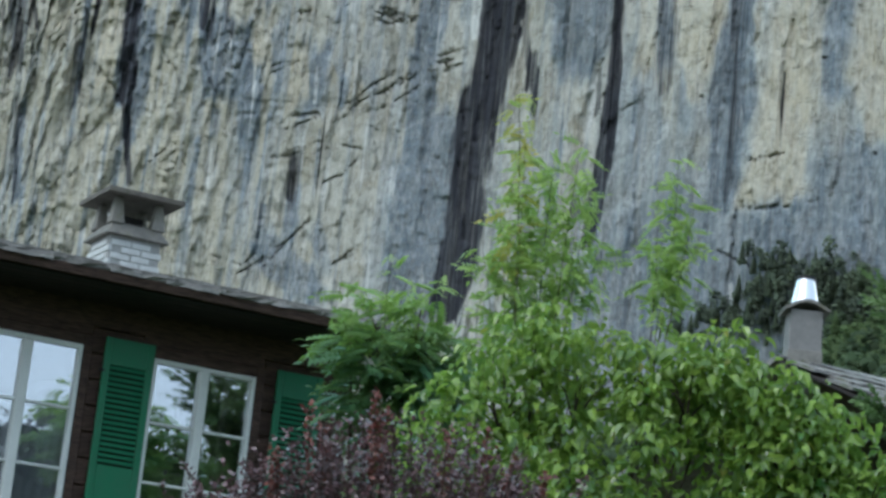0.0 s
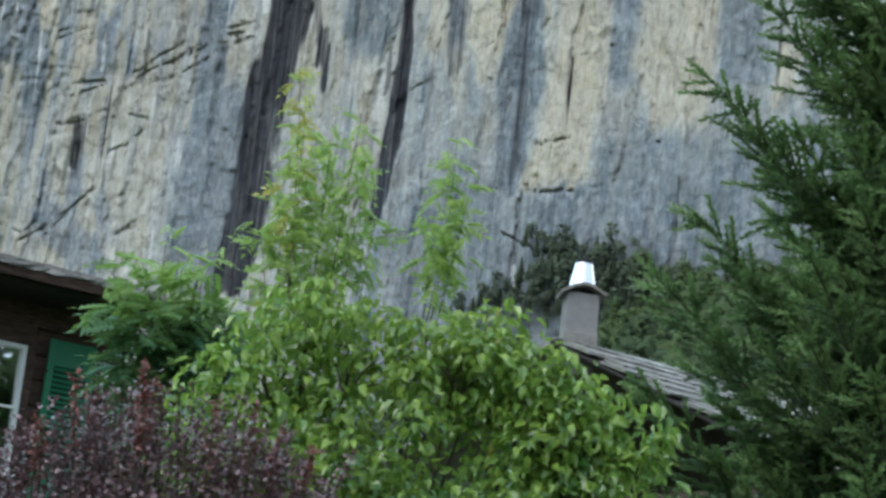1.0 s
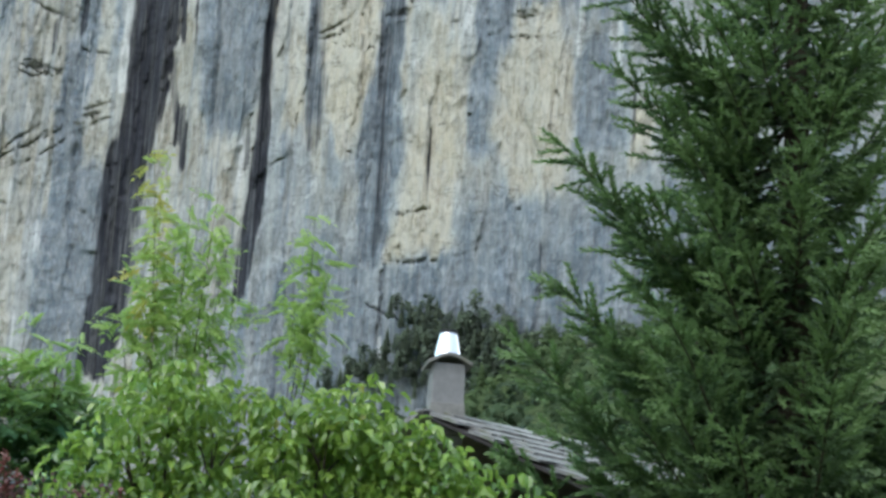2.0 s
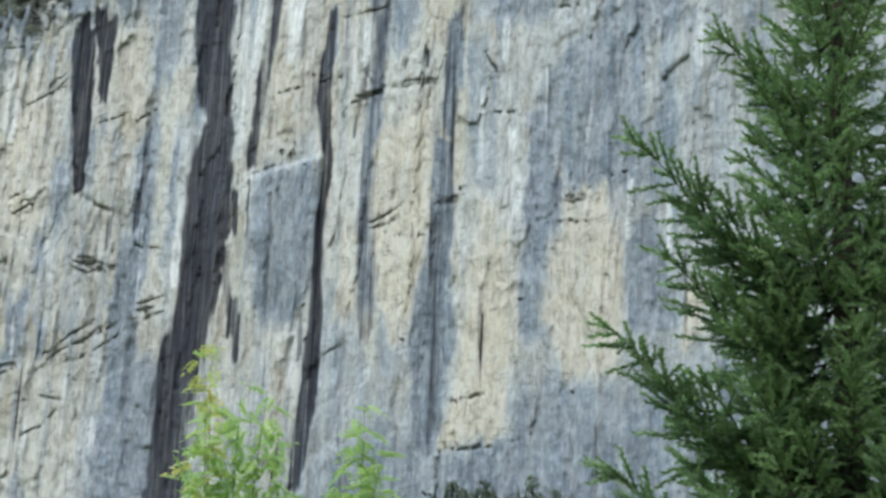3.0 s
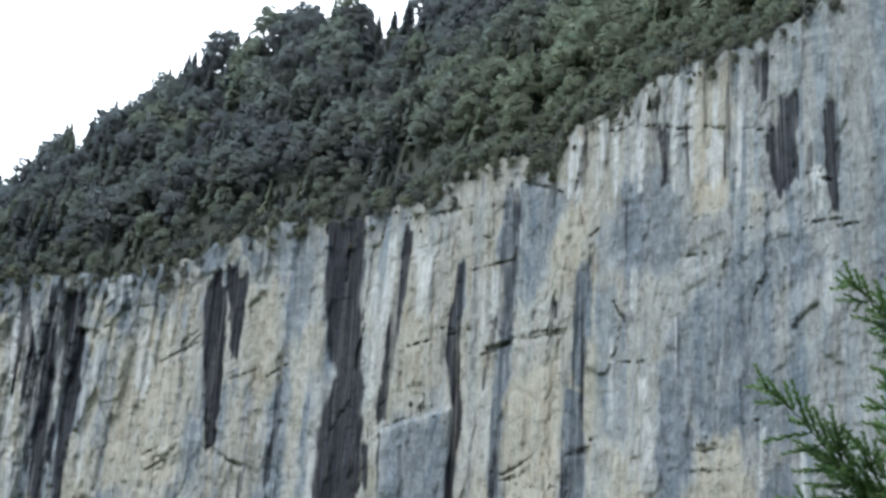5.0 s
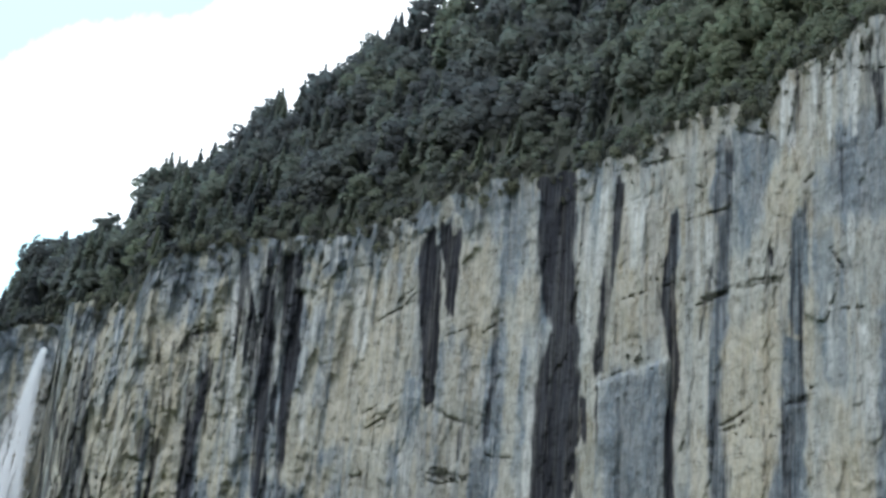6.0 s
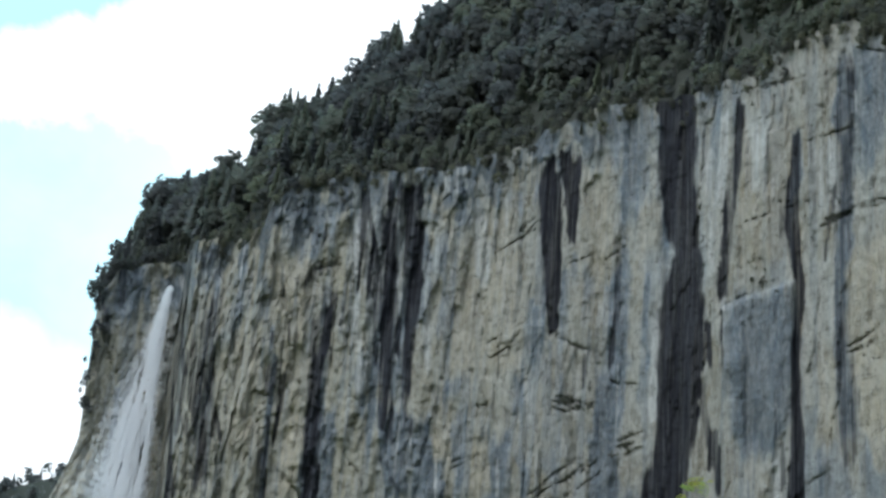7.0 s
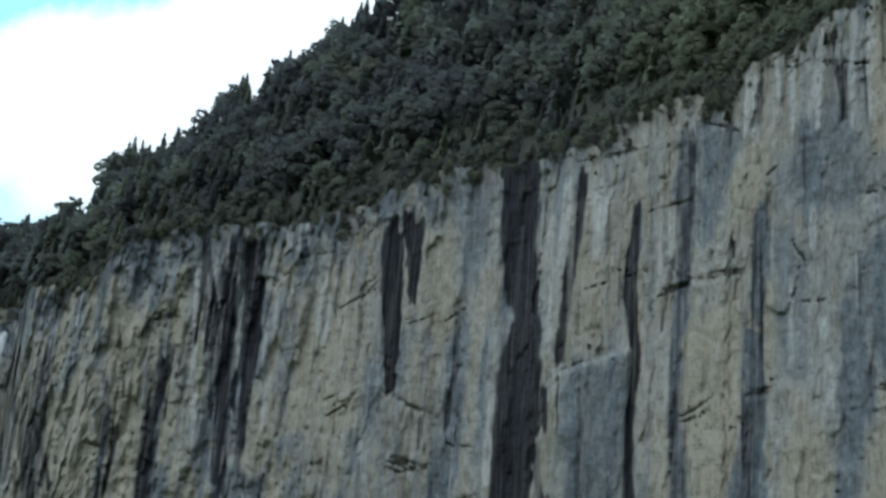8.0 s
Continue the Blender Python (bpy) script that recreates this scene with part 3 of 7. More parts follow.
pale(0.55, (-55.9, 263.3, 3.93), (-54.5, 240.8, 4.74))
pale(0.6, (-39.2, 247, 1.02), (-38.6, 227.4, 1))
pale(0.75, (-35.8, 246.1, 0.87), (-35.6, 227.1, 0.85))
pale(0.7, (-31.6, 275.2, 1.03), (-30.5, 263.8, 1.02))
pale(0.5, (-70.7, 260.9, 1.23), (-70.3, 250.4, 0.92))
cleft(0.3, (-44.8, 249.6), (-37.8, 248.5), (-31, 248.3))
cleft(0.7, (-38.2, 225.2), (-33.7, 224.5), (-29.3, 223.7))
cleft(0.4, (-32, 226.3), (-22.1, 223.6), (-12.8, 220.5))
cleft(0.2, (-64.9, 274.5), (-48.2, 269.3))
cleft(0.5, (-41, 259.4), (-37.8, 257))
cleft(0.2, (-52.7, 236.8), (-46.3, 234))
cleft(0.3, (-28, 269), (-18.9, 261.8))
cleft(0.4, (-166.1, 261.7), (-157.8, 267.9), (-150.9, 274.3))
cleft(0.3, (-150.4, 267.8), (-138.4, 267.5))
cleft(0.3, (-130.2, 252.1), (-123.5, 256.1))
cleft(0.3, (-113.7, 238.4), (-104.4, 240.1))
cleft(0.4, (-117.7, 219.4), (-112.1, 215.1), (-104.9, 211.1), (-101.9, 210.6))
cleft(0.5, (-115, 200.1), (-111.7, 196))
cleft(0.6, (-111.4, 196.6), (-106.3, 194.9), (-100.9, 195.4))
cleft(0.4, (-119, 174.2), (-111.4, 178), (-105.3, 182.3), (-98.7, 184.9))
cleft(0.6, (-97, 181.2), (-90.4, 182))
cleft(0.4, (-141.6, 211.9), (-136.3, 214.8), (-129.3, 218.1))
cleft(0.3, (-152, 222.5), (-147.7, 223.2))
cleft(0.4, (-98.2, 200.5), (-95.5, 198.8), (-90.2, 198.2))
cleft(0.5, (-159.3, 232.5), (-156.6, 232.7))
cleft(0.3, (-151, 185.6), (-147.4, 185.3))
cleft(0.2, (-147.5, 185.9), (-136.3, 187.2))
cleft(0.3, (-141.6, 201.6), (-138.9, 201))
black(0.6, (-111.1, 213.7, 0.93), (-113.2, 206.9, 0.62))
black(0.65, (-106.1, 209.9, 0.93), (-107, 198.6, 0.61))
black(0.5, (-134, 217.8, 0.48), (-133.5, 206.7, 0.48))
black(0.5, (-107.4, 194.6, 0.46), (-107.8, 182.6, 0.46))
black(0.5, (-103.4, 209.5, 0.62), (-104.1, 199.8, 0.46))
grey(0.85, (-96.4, 230, 1.09), (-96, 218.2, 2), (-96.1, 202.6, 2.59))
grey(0.8, (-99.6, 204, 1.84), (-100.1, 192.7, 1.98), (-100.4, 185.6, 1.82))
grey(0.6, (-88.6, 203.9, 1.51), (-89.4, 194.4, 1.2))
grey(0.7, (-152.9, 238.5, 1.98), (-152.6, 227, 1.97))
grey(0.7, (-147.4, 220.9, 2.11), (-147.1, 208.8, 1.45))
grey(0.6, (-148.5, 199.7, 1.29), (-145.6, 185.2, 1.27))
grey(0.65, (-126.5, 210.7, 1.42), (-126.5, 199, 1.25))
grey(0.7, (-133.5, 190.1, 0.94), (-133, 175.5, 0.94))
grey(0.6, (-128.8, 189.5, 0.78), (-128.3, 175.7, 0.78))
grey(0.6, (-165.2, 205, 2.29), (-157.9, 179.2, 3.21))
grey(0.5, (-137.6, 190.7, 1.26), (-136.4, 175.1, 1.25))
pale(0.6, (-109.2, 207.1, 1.08), (-108.1, 190.7, 0.92))
pale(0.7, (-85.6, 219.8, 1.22), (-85.5, 203.4, 1.51), (-85.3, 184.3, 1.34))
pale(0.6, (-122.7, 205.9, 1.1), (-123.1, 191.9, 1.09))
pale(0.5, (-101.8, 221.7, 1.24), (-105.1, 213.1, 1.24))
pale(0.5, (-110.8, 187.8, 1.23), (-111.6, 179.9, 1.22))
black(0.75, (6.5, 268.3, 1.11), (7.3, 251, 0.68))
black(0.9, (32.9, 256.7, 2.65), (33.5, 242.9, 2.22), (33.7, 236.9, 1.3))
black(0.85, (43.6, 251.4, 1.43), (43.6, 235.9, 1.53), (43.9, 227, 0.63))
black(0.7, (39.5, 250.4, 0.52), (38.8, 239.7, 0.52))
pale(0.7, (0.5, 268.1, 0.84), (-0.5, 258.9, 0.83))
pale(0.7, (18.8, 259.1, 1.76), (18.1, 249.4, 1.88))
ochre(0.9, (17.4, 251.2, 3.5), (16.8, 240.1, 2.93))
pale(0.95, (40.3, 238.1, 1.42), (40.8, 232.2, 0.64))
pale(0.7, (-13.8, 273.4, 1.01), (-14.2, 259.3, 0.99))
pale(0.6, (42.5, 223.6, 1.14), (41.3, 205.3, 1.12))
pale(0.8, (-0.4, 230.4, 0.95), (-0.8, 219.7, 0.67))
ochre(0.5, (27.4, 237.6, 1.05), (27.3, 233.2, 1.04))
grey(0.8, (-1, 248.9, 6.2), (3.2, 234.7, 8.1), (3.9, 229.9, 6.71))
grey(0.75, (29.1, 226.6, 9.04), (31.3, 214.2, 11.44))
grey(0.8, (19.2, 214.8, 9.06), (16.7, 202.9, 8.99))
grey(0.7, (-17.4, 259.5, 4.27), (-17.9, 253.3, 2.83))
grey(0.65, (33.3, 196.7, 7.48), (32, 183.7, 5.55))
cleft(0.2, (12.9, 239.3), (17, 238.6))
cleft(0.2, (10.4, 230.7), (18.3, 228.3))
cleft(0.1, (23, 232.1), (26.9, 231))
cleft(0.3, (37.4, 228.2), (45.4, 224.9))
cleft(0.3, (43.1, 223.9), (48.9, 222.4))
cleft(0.1, (-23.1, 281.2), (-3.4, 272.4), (24.5, 259.5))
cleft(0.3, (37.9, 240.4), (41.7, 238.7))
cleft(0.3, (39.4, 237.9), (45.9, 234.6))
cleft(0.3, (-12.4, 244.8), (-8.3, 247.4))
cleft(0.2, (6.6, 216.6), (11.1, 215.4))
cleft(0.3, (-5.4, 226.1), (-2.4, 218.1))
grey(1, (-13.6, 224.8, 1.51), (-14, 209.8, 1.9), (-14.2, 193.7, 1.74), (-14.6, 180.9, 2.25), (-15.2, 170.5, 3.55))
grey(0.9, (7.9, 204.7, 2.87), (8.7, 186.1, 3.2), (8.1, 166.5, 3.03))
pale(0.95, (1.5, 202, 1.05), (1.6, 196.7, 0.92))
pale(0.55, (2.7, 190.9, 1.17), (2.8, 176.9, 1.16))
pale(0.5, (-6.6, 214.5, 1.34), (-5.9, 193.8, 1.19))
ochre(0.6, (-11, 216.2, 0.95), (-10.8, 192.6, 1.2))
ochre(0.75, (17.2, 177.9, 3.77), (19.6, 163.8, 5.2))
pale(0.65, (27.5, 180.5, 0.62), (27.2, 171.4, 0.61))
pale(0.5, (19.8, 205.3, 0.51), (18.5, 195.2, 0.51))
ochre(0.6, (-3.4, 184.5, 1.3), (-3.3, 177.4, 1.3))
cleft(0.3, (-15.7, 188.4), (-8.7, 187.9), (-3.3, 191.8))
cleft(0.3, (6.1, 195.1), (10.7, 194.2))
cleft(0.4, (11.8, 181), (16.9, 179))
cleft(0.3, (5.6, 178.6), (10.6, 177.5))
cleft(0.2, (10.6, 176.2), (17.5, 174.8))
cleft(0.2, (22.6, 183.4), (27.6, 183.2))
cleft(0.2, (25.5, 185.8), (29.9, 185.2))
cleft(0.3, (-1.5, 183.6), (2, 183.1))
cleft(0.2, (-3.8, 208.8), (3, 206.8))
cleft(0.2, (4.3, 181.4), (10.5, 181.1))
black(0.6, (-298.5, 275.6, 1.41), (-295.6, 262, 1.8))
black(0.6, (-294.7, 290.2, 1.01), (-292.6, 276.3, 1.21))
black(0.75, (-259, 265.2, 1.52), (-258, 250.1, 1.32), (-248.8, 232.7, 1.46))
black(0.8, (-266.7, 241.5, 1.73), (-254.9, 212.6, 2.57), (-250.1, 192.4, 2.7))
black(0.7, (-246.1, 239.7, 1.28), (-236.2, 221.5, 1.25), (-228.5, 203.7, 0.87))
black(0.7, (-241.8, 225, 1.8), (-237.9, 207, 2.13), (-236.4, 191.9, 2.46))
black(0.6, (-239.1, 255.2, 2.56), (-238.8, 240.4, 2.17))
black(0.65, (-211.7, 224.8, 2.08), (-211.1, 216.5, 1.55))
black(0.7, (-210.9, 208.3, 0.69), (-209.6, 184.1, 0.68))
black(0.5, (-210.9, 252.9, 0.7), (-206.4, 235.1, 0.69), (-203.6, 225.4, 0.69))
ochre(0.6, (-223, 236.6, 4.59), (-218.6, 198.5, 5.16))
ochre(0.8, (-201.8, 200.7, 2.03), (-201.4, 184.9, 2.52))
ochre(0.8, (-137.8, 189, 2.05), (-136.8, 175.7, 2.66))
ochre(0.7, (-150.6, 200.5, 1.93), (-150.3, 189.5, 1.92))
ochre(0.6, (-137.1, 228, 3.23), (-137.5, 217.7, 3.85))
pale(0.6, (-277.5, 292.2, 1.62), (-257.5, 256.8, 1.13))
pale(0.6, (-240.8, 269.8, 0.92), (-243.1, 261.5, 0.92))
pale(0.55, (-170.8, 264.3, 0.51), (-168.5, 227, 0.5))
pale(0.6, (-186.5, 282, 0.7), (-183.4, 265.9, 0.69))
pale(0.5, (-213.3, 282.7, 0.72), (-211.5, 267.6, 0.71))
pale(0.6, (-141.9, 263.3, 1.5), (-139.7, 239.2, 1.47))
pale(0.6, (-154.7, 280.4, 0.68), (-154.1, 275.6, 0.68))
pale(0.5, (-156, 246.5, 0.67), (-158.2, 239.7, 0.67))
pale(0.6, (-124.7, 209.1, 0.79), (-124.2, 194, 0.62))
pale(0.6, (-132.1, 184.7, 0.63), (-131.4, 173.6, 0.62))
pale(0.5, (-161.7, 201.4, 0.49), (-160.6, 191, 0.49))
pale(0.5, (-155.8, 232.1, 0.66), (-157.6, 219.9, 0.99))
black(0.95, (-193.1, 239.4, 1.37), (-193.2, 229.3, 1.54), (-194.7, 222.2, 1.53), (-194.7, 209.6, 2.03), (-194.3, 195.3, 2.18), (-192.8, 181.6, 2.49))
grey(0.85, (-188.7, 206, 1.68), (-188.4, 194.6, 2), (-187.8, 181.5, 2.15))
black(0.9, (-173.6, 266.7, 1.2), (-172.1, 245.9, 1.69), (-171.4, 227.5, 1.5), (-171.5, 213.3, 1.82), (-171.3, 198.4, 1.15))
black(0.9, (-163.5, 262.8, 1.53), (-162.8, 244.1, 1.84), (-163.9, 229.8, 1.66), (-163, 210.2, 1.15))
black(0.7, (-179.1, 258.4, 0.86), (-176.4, 239.3, 0.85), (-174.7, 220.9, 0.83))
black(0.6, (-167.5, 259.9, 0.68), (-167.3, 244.1, 0.67))
black(0.6, (-183.9, 266.9, 0.69), (-183.1, 246.9, 0.68))
black(0.75, (-166, 277, 2.23), (-163.9, 267.6, 1.53))
grey(0.55, (-172.8, 276.1, 5.52), (-170.2, 245.5, 5.74), (-168.7, 218.1, 4.64))
grey(0.75, (-155.5, 257.5, 2.35), (-156.8, 244.9, 2.83))
grey(0.85, (-147.9, 259.4, 2.17), (-147.8, 239.3, 2.3))
grey(0.85, (-164.2, 202.6, 2.45), (-162.1, 186.9, 2.59))
grey(0.7, (-179.5, 221.6, 1.51), (-178.2, 207.2, 1.33))
grey(0.75, (-146.7, 216.1, 2.75), (-148.3, 207.8, 2.42))
black(0.5, (-144.5, 202, 0.64), (-144.6, 188.5, 0.64))
grey(0.7, (-130.3, 189.7, 1.25), (-128.6, 173.6, 1.24))
grey(0.6, (-134.5, 188.4, 0.79), (-133.6, 174.4, 0.78))
grey(0.9, (-205.9, 282.2, 4.64), (-203.1, 271.7, 2.65))
# underside of an overhang, its shade painted into the rock colour
black(0.45, (-200.4, 270.2, 4.23), (-196, 267, 3.5))
black(0.5, (-198.8, 254.9, 5.23), (-201.4, 251.2, 4.53))
cleft(0.5, (-208.9, 254.1), (-198.8, 254.9), (-189.8, 256.3))
cleft(0.6, (-163.5, 186.2), (-157.3, 186.5))
cleft(0.4, (-138, 214), (-129.6, 217.1))
cleft(0.3, (-128.8, 249.1), (-123.9, 254.1))
cleft(0.3, (-149.4, 221.9), (-146.6, 223.1))
cleft(0.3, (-157.6, 231.5), (-154.8, 231.9))
cleft(0.4, (-182.4, 201.6), (-177.7, 202.7))
cleft(0.4, (-146.5, 183.8), (-137.6, 186.5))
cleft(0.3, (-140.4, 200.3), (-136.4, 201.3))
grey(1, (-197, 207.7, 3.05), (-194.7, 192.6, 3.01), (-192.6, 178.5, 2.49))
black(0.75, (-197.2, 205.1, 1.35), (-194.7, 189.1, 1.5), (-192.5, 175.1, 1.33), (-189.8, 162.9, 0.82), (-187.5, 151.9, 0.65))
grey(0.75, (-191.2, 201.1, 2.01), (-187.9, 174.8, 1.98))
black(0.6, (-214.1, 206.4, 0.69), (-212.6, 190.3, 0.68), (-211.5, 171.8, 0.67))
grey(0.95, (-230.6, 179.5, 1.56), (-227.2, 151.6, 1.71))
black(0.6, (-240, 198.4, 1.6), (-239.2, 190.9, 1.41))
grey(0.85, (-169.2, 203.7, 2.63), (-166.2, 190.6, 2.77), (-164.2, 181.1, 2.26))
black(0.6, (-170.8, 191.7, 0.49), (-167.3, 180.4, 0.49))
grey(0.65, (-159.4, 198.6, 2.11), (-156, 181.4, 1.76), (-152.7, 165.3, 1.43))
grey(0.8, (-148.2, 199.2, 0.96), (-145.5, 184.6, 0.64))
grey(0.85, (-134.6, 188.4, 1.57), (-133.4, 172.3, 1.25))
grey(0.7, (-125.6, 186.5, 1.24), (-122.6, 176.4, 1.23))
grey(0.6, (-116.6, 183.9, 1.85), (-114.6, 174, 1.53))
black(0.7, (-135.3, 158.5, 1.08), (-134.3, 146, 0.92))
grey(0.8, (-134.3, 148.4, 2.16), (-134.3, 140.4, 1.84))
cleft(0.6, (-139.7, 170.6), (-130.5, 170.7))
cleft(0.4, (-143.4, 158.6), (-136, 159), (-127.7, 162.3))
cleft(0.4, (-184.5, 157.6), (-178, 163.2), (-170.8, 166.4))
cleft(0.6, (-206.8, 166.8), (-201.7, 170.7), (-197, 177))
cleft(0.6, (-164.5, 183.3), (-160, 185))
cleft(0.2, (-163, 180.1), (-161.1, 161.6))
cleft(0.3, (-177, 169.1), (-173.1, 169.7))
cleft(0.4, (-227.8, 190.6), (-230.3, 185.7))
cleft(0.4, (-116.5, 196.9), (-111, 193.8), (-109.4, 194.7))
cleft(0.4, (-122.1, 172.3), (-117.2, 174.2), (-110.4, 174.3), (-104.4, 180.1))
cleft(0.5, (-96, 178.1), (-89.7, 180.1))
grey(0.9, (-134, 185.2, 0.94), (-132.4, 170.9, 0.78))
black(0.75, (-136.7, 159.4, 0.78), (-136.1, 147.4, 1.08))
black(0.7, (-134.3, 159.3, 0.62), (-133.8, 149.7, 0.77))
grey(0.8, (-134.2, 148.1, 2.31), (-134.5, 134.7, 2.14))
pale(0.7, (-104.9, 153.9, 1.2), (-105.2, 144.6, 0.74))
cleft(0.4, (-121.2, 170.6), (-113.1, 174.1), (-108.1, 176.1), (-100.7, 181.2))
cleft(0.6, (-95.7, 177.5), (-87.8, 180.4))
cleft(0.6, (-136.1, 170.2), (-128.9, 170.2))
cleft(0.4, (-143.1, 158.4), (-134.4, 159.8), (-127.7, 162.3))
cleft(0.4, (-121.1, 161), (-113.7, 158.1))
cleft(0.4, (-126.1, 150.2), (-120.5, 153.1))
cleft(0.4, (-144.6, 128.4), (-135.3, 134.4), (-127.6, 140.8))
cleft(0.4, (-124.3, 126.4), (-111.1, 130.5))
cleft(0.2, (-114.6, 173.4), (-114.3, 162.2))
black(0.9, (-46, 180.6, 1.26), (-45, 167.1, 1.24), (-45, 157, 1.23), (-45.5, 148.4, 1.37), (-46.5, 138.6, 1.5), (-47.5, 128.1, 1.08))
black(0.7, (-49.4, 167.3, 0.7), (-49, 159.9, 0.55))
pale(0.9, (-50.5, 167.5, 0.7), (-50.5, 160.9, 0.69), (-50.9, 153, 0.69))
black(0.75, (-67.1, 173.9, 1.01), (-66.5, 163.2, 0.86))
grey(1, (-17.2, 171.3, 3.3), (-15.9, 154.4, 3.65), (-16.4, 140.8, 3.62), (-15.6, 130.6, 2.05))
ochre(0.7, (-25.4, 173.1, 1.88), (-24.8, 161.6, 1.86))
ochre(0.6, (-37.3, 177.9, 1.37), (-36.5, 167.6, 1.36))
pale(0.5, (-40.2, 145.4, 0.81), (-31.4, 148.6, 0.8))
cleft(0.3, (-24.2, 158), (-19.6, 154.8))
cleft(0.2, (-20.4, 130.6), (-9.5, 127.5), (-3, 127.5))
cleft(0.3, (-12.1, 138.6), (-4.1, 139.2))
cleft(0.2, (-41, 159.1), (-38.1, 158.6))
black(0.65, (-183.9, 280, 1.22), (-182.2, 261.5, 1.38), (-179, 244.2, 1.02))
black(0.68, (-175.5, 269.9, 1.72), (-172.7, 245.1, 2.03), (-170.1, 219.5, 1.83), (-167.6, 195.3, 1.47))
black(0.61, (-169, 276.5, 2.07), (-165.5, 251.4, 1.69), (-163.3, 227.5, 1.33))
black(0.58, (-165.7, 226, 1.16), (-161.8, 195.2, 1.3))
black(0.61, (-197.1, 237.5, 1.72), (-195.7, 220.9, 2.21), (-194.5, 198.1, 2.35))
black(0.58, (-191.7, 243.3, 1.72), (-191.7, 233.1, 1.37))
black(0.58, (-247, 256.5, 2.59), (-241.3, 239.3, 3.63), (-235.9, 220.8, 2.14), (-233.8, 204.1, 1.76))
black(0.54, (-212.1, 224.8, 1.73), (-212.2, 213.9, 1.38))
black(0.5, (-266.3, 263.4, 1.55), (-242.9, 206.2, 1.61))
black(0.5, (-208.9, 233.6, 0.87), (-207.6, 213.4, 1.03))
black(0.54, (-186.9, 251, 0.69), (-187.4, 238, 1.02))
pale(0.64, (-187.9, 281.7, 1.05), (-183.4, 246.7, 1.03), (-179.3, 210.1, 1))
pale(0.64, (-179.3, 270.6, 0.86), (-175.4, 238.2, 0.84))
pale(0.68, (-171, 263.5, 0.85), (-167.4, 233.4, 0.84))
pale(0.48, (-160.2, 250.6, 1.34), (-156.7, 214.3, 1.31))
pale(0.48, (-152.4, 281.1, 1.02), (-151.4, 269.5, 0.84))
pale(0.48, (-144.8, 273.6, 0.67), (-143.7, 254.8, 0.83))
pale(0.4, (-134.2, 252.7, 3.28), (-132.7, 220.7, 3.52))
pale(0.48, (-115.1, 262.9, 0.65), (-111.1, 247.8, 0.64))
grey(0.9, (-206.6, 283, 5), (-203.6, 272.7, 3.89))
grey(0.7, (-218.2, 259.5, 1.78), (-216.4, 244, 1.58))
grey(0.8, (-148.4, 263.2, 2.34), (-146, 233.7, 1.96))
grey(0.7, (-151.8, 234.8, 1.48), (-149.4, 206.4, 1.45))
ochre(0.6, (-207.5, 256, 3.87), (-202.8, 220, 3.77))
ochre(0.7, (-133.4, 245.4, 3.91), (-131.6, 210.2, 4.76))
ochre(0.6, (-225, 234.7, 3.19), (-221.6, 206.3, 3.12))
# shadows of the deep hollows beside the fall, painted as dark streaks
black(0.61, (-245.9, 249.5, 2.21), (-244.1, 227.5, 2.9), (-238.6, 205.3, 2.31), (-237.6, 188.6, 2.11))
black(0.58, (-254.4, 229.6, 1.48), (-254.9, 212.6, 2.2), (-251.5, 191.8, 2.52))
black(0.54, (-211.9, 226.7, 1.73), (-211.4, 215.6, 1.72))
black(0.5, (-235.5, 221.3, 0.89), (-228, 190, 1.04))
pale(0.44, (-259.7, 278.3, 1.35), (-247.8, 250.1, 1.11))
pale(0.4, (-222.9, 244.1, 1.77), (-221.4, 217.4, 1.74))
ochre(0.6, (-227.5, 234.1, 3.2), (-221, 199.1, 3.45))
ochre(0.6, (-200.6, 224.9, 2.4), (-200.3, 196.1, 2.7))
grey(0.75, (-141.5, 134.5, 5.25), (-134.4, 127, 7.63), (-126.5, 119.6, 6.78))
grey(0.6, (-126.4, 138.3, 2.43), (-121.5, 127.1, 2.41))
pale(0.72, (-15.8, 279.7, 0.72), (-16.2, 269.2, 0.86), (-16.5, 261.2, 0.57))
pale(0.72, (-8.6, 279.3, 0.72), (-9, 268.9, 0.85), (-9.4, 257.7, 0.56))
pale(0.72, (-4.3, 279.5, 0.71), (-4.7, 269.2, 0.85), (-5.2, 255.7, 0.56))
pale(0.72, (2, 280.3, 0.71), (1.5, 270.1, 0.84), (1, 252.7, 0.55))
pale(0.72, (10.2, 283.2, 0.7), (9.7, 273.1, 0.83), (8.9, 248.9, 0.54))
pale(0.72, (14.2, 281.8, 0.7), (13.6, 271.7, 0.83), (12.8, 247, 0.54))
pale(0.72, (19.5, 280.8, 0.69), (18.9, 270.9, 0.82), (17.9, 244.6, 0.53))
pale(0.72, (25.3, 279.2, 0.69), (24.6, 269.3, 0.82), (23.5, 241.9, 0.53))
black(0.6, (-12.6, 278.2, 0.86), (-13.1, 261.1, 0.71))
black(0.5, (-6.2, 277.4, 0.86), (-6.7, 262.9, 0.7))
black(0.6, (4.7, 277.4, 0.84), (4, 256, 0.69))
black(0.75, (7.6, 267.7, 0.83), (6.9, 250.7, 0.68))
black(0.5, (16.8, 279.7, 0.83), (15.9, 259.5, 0.68))
black(0.5, (22.4, 278.2, 0.83), (21.1, 247.6, 0.67))
black(0.9, (30.2, 275.1, 0.81), (29.3, 261.8, 0.67))
black(0.6, (32.3, 264.8, 0.8), (31, 239.8, 0.65))
grey(0.8, (1.8, 257.1, 5.53), (3.1, 240.9, 7.47))
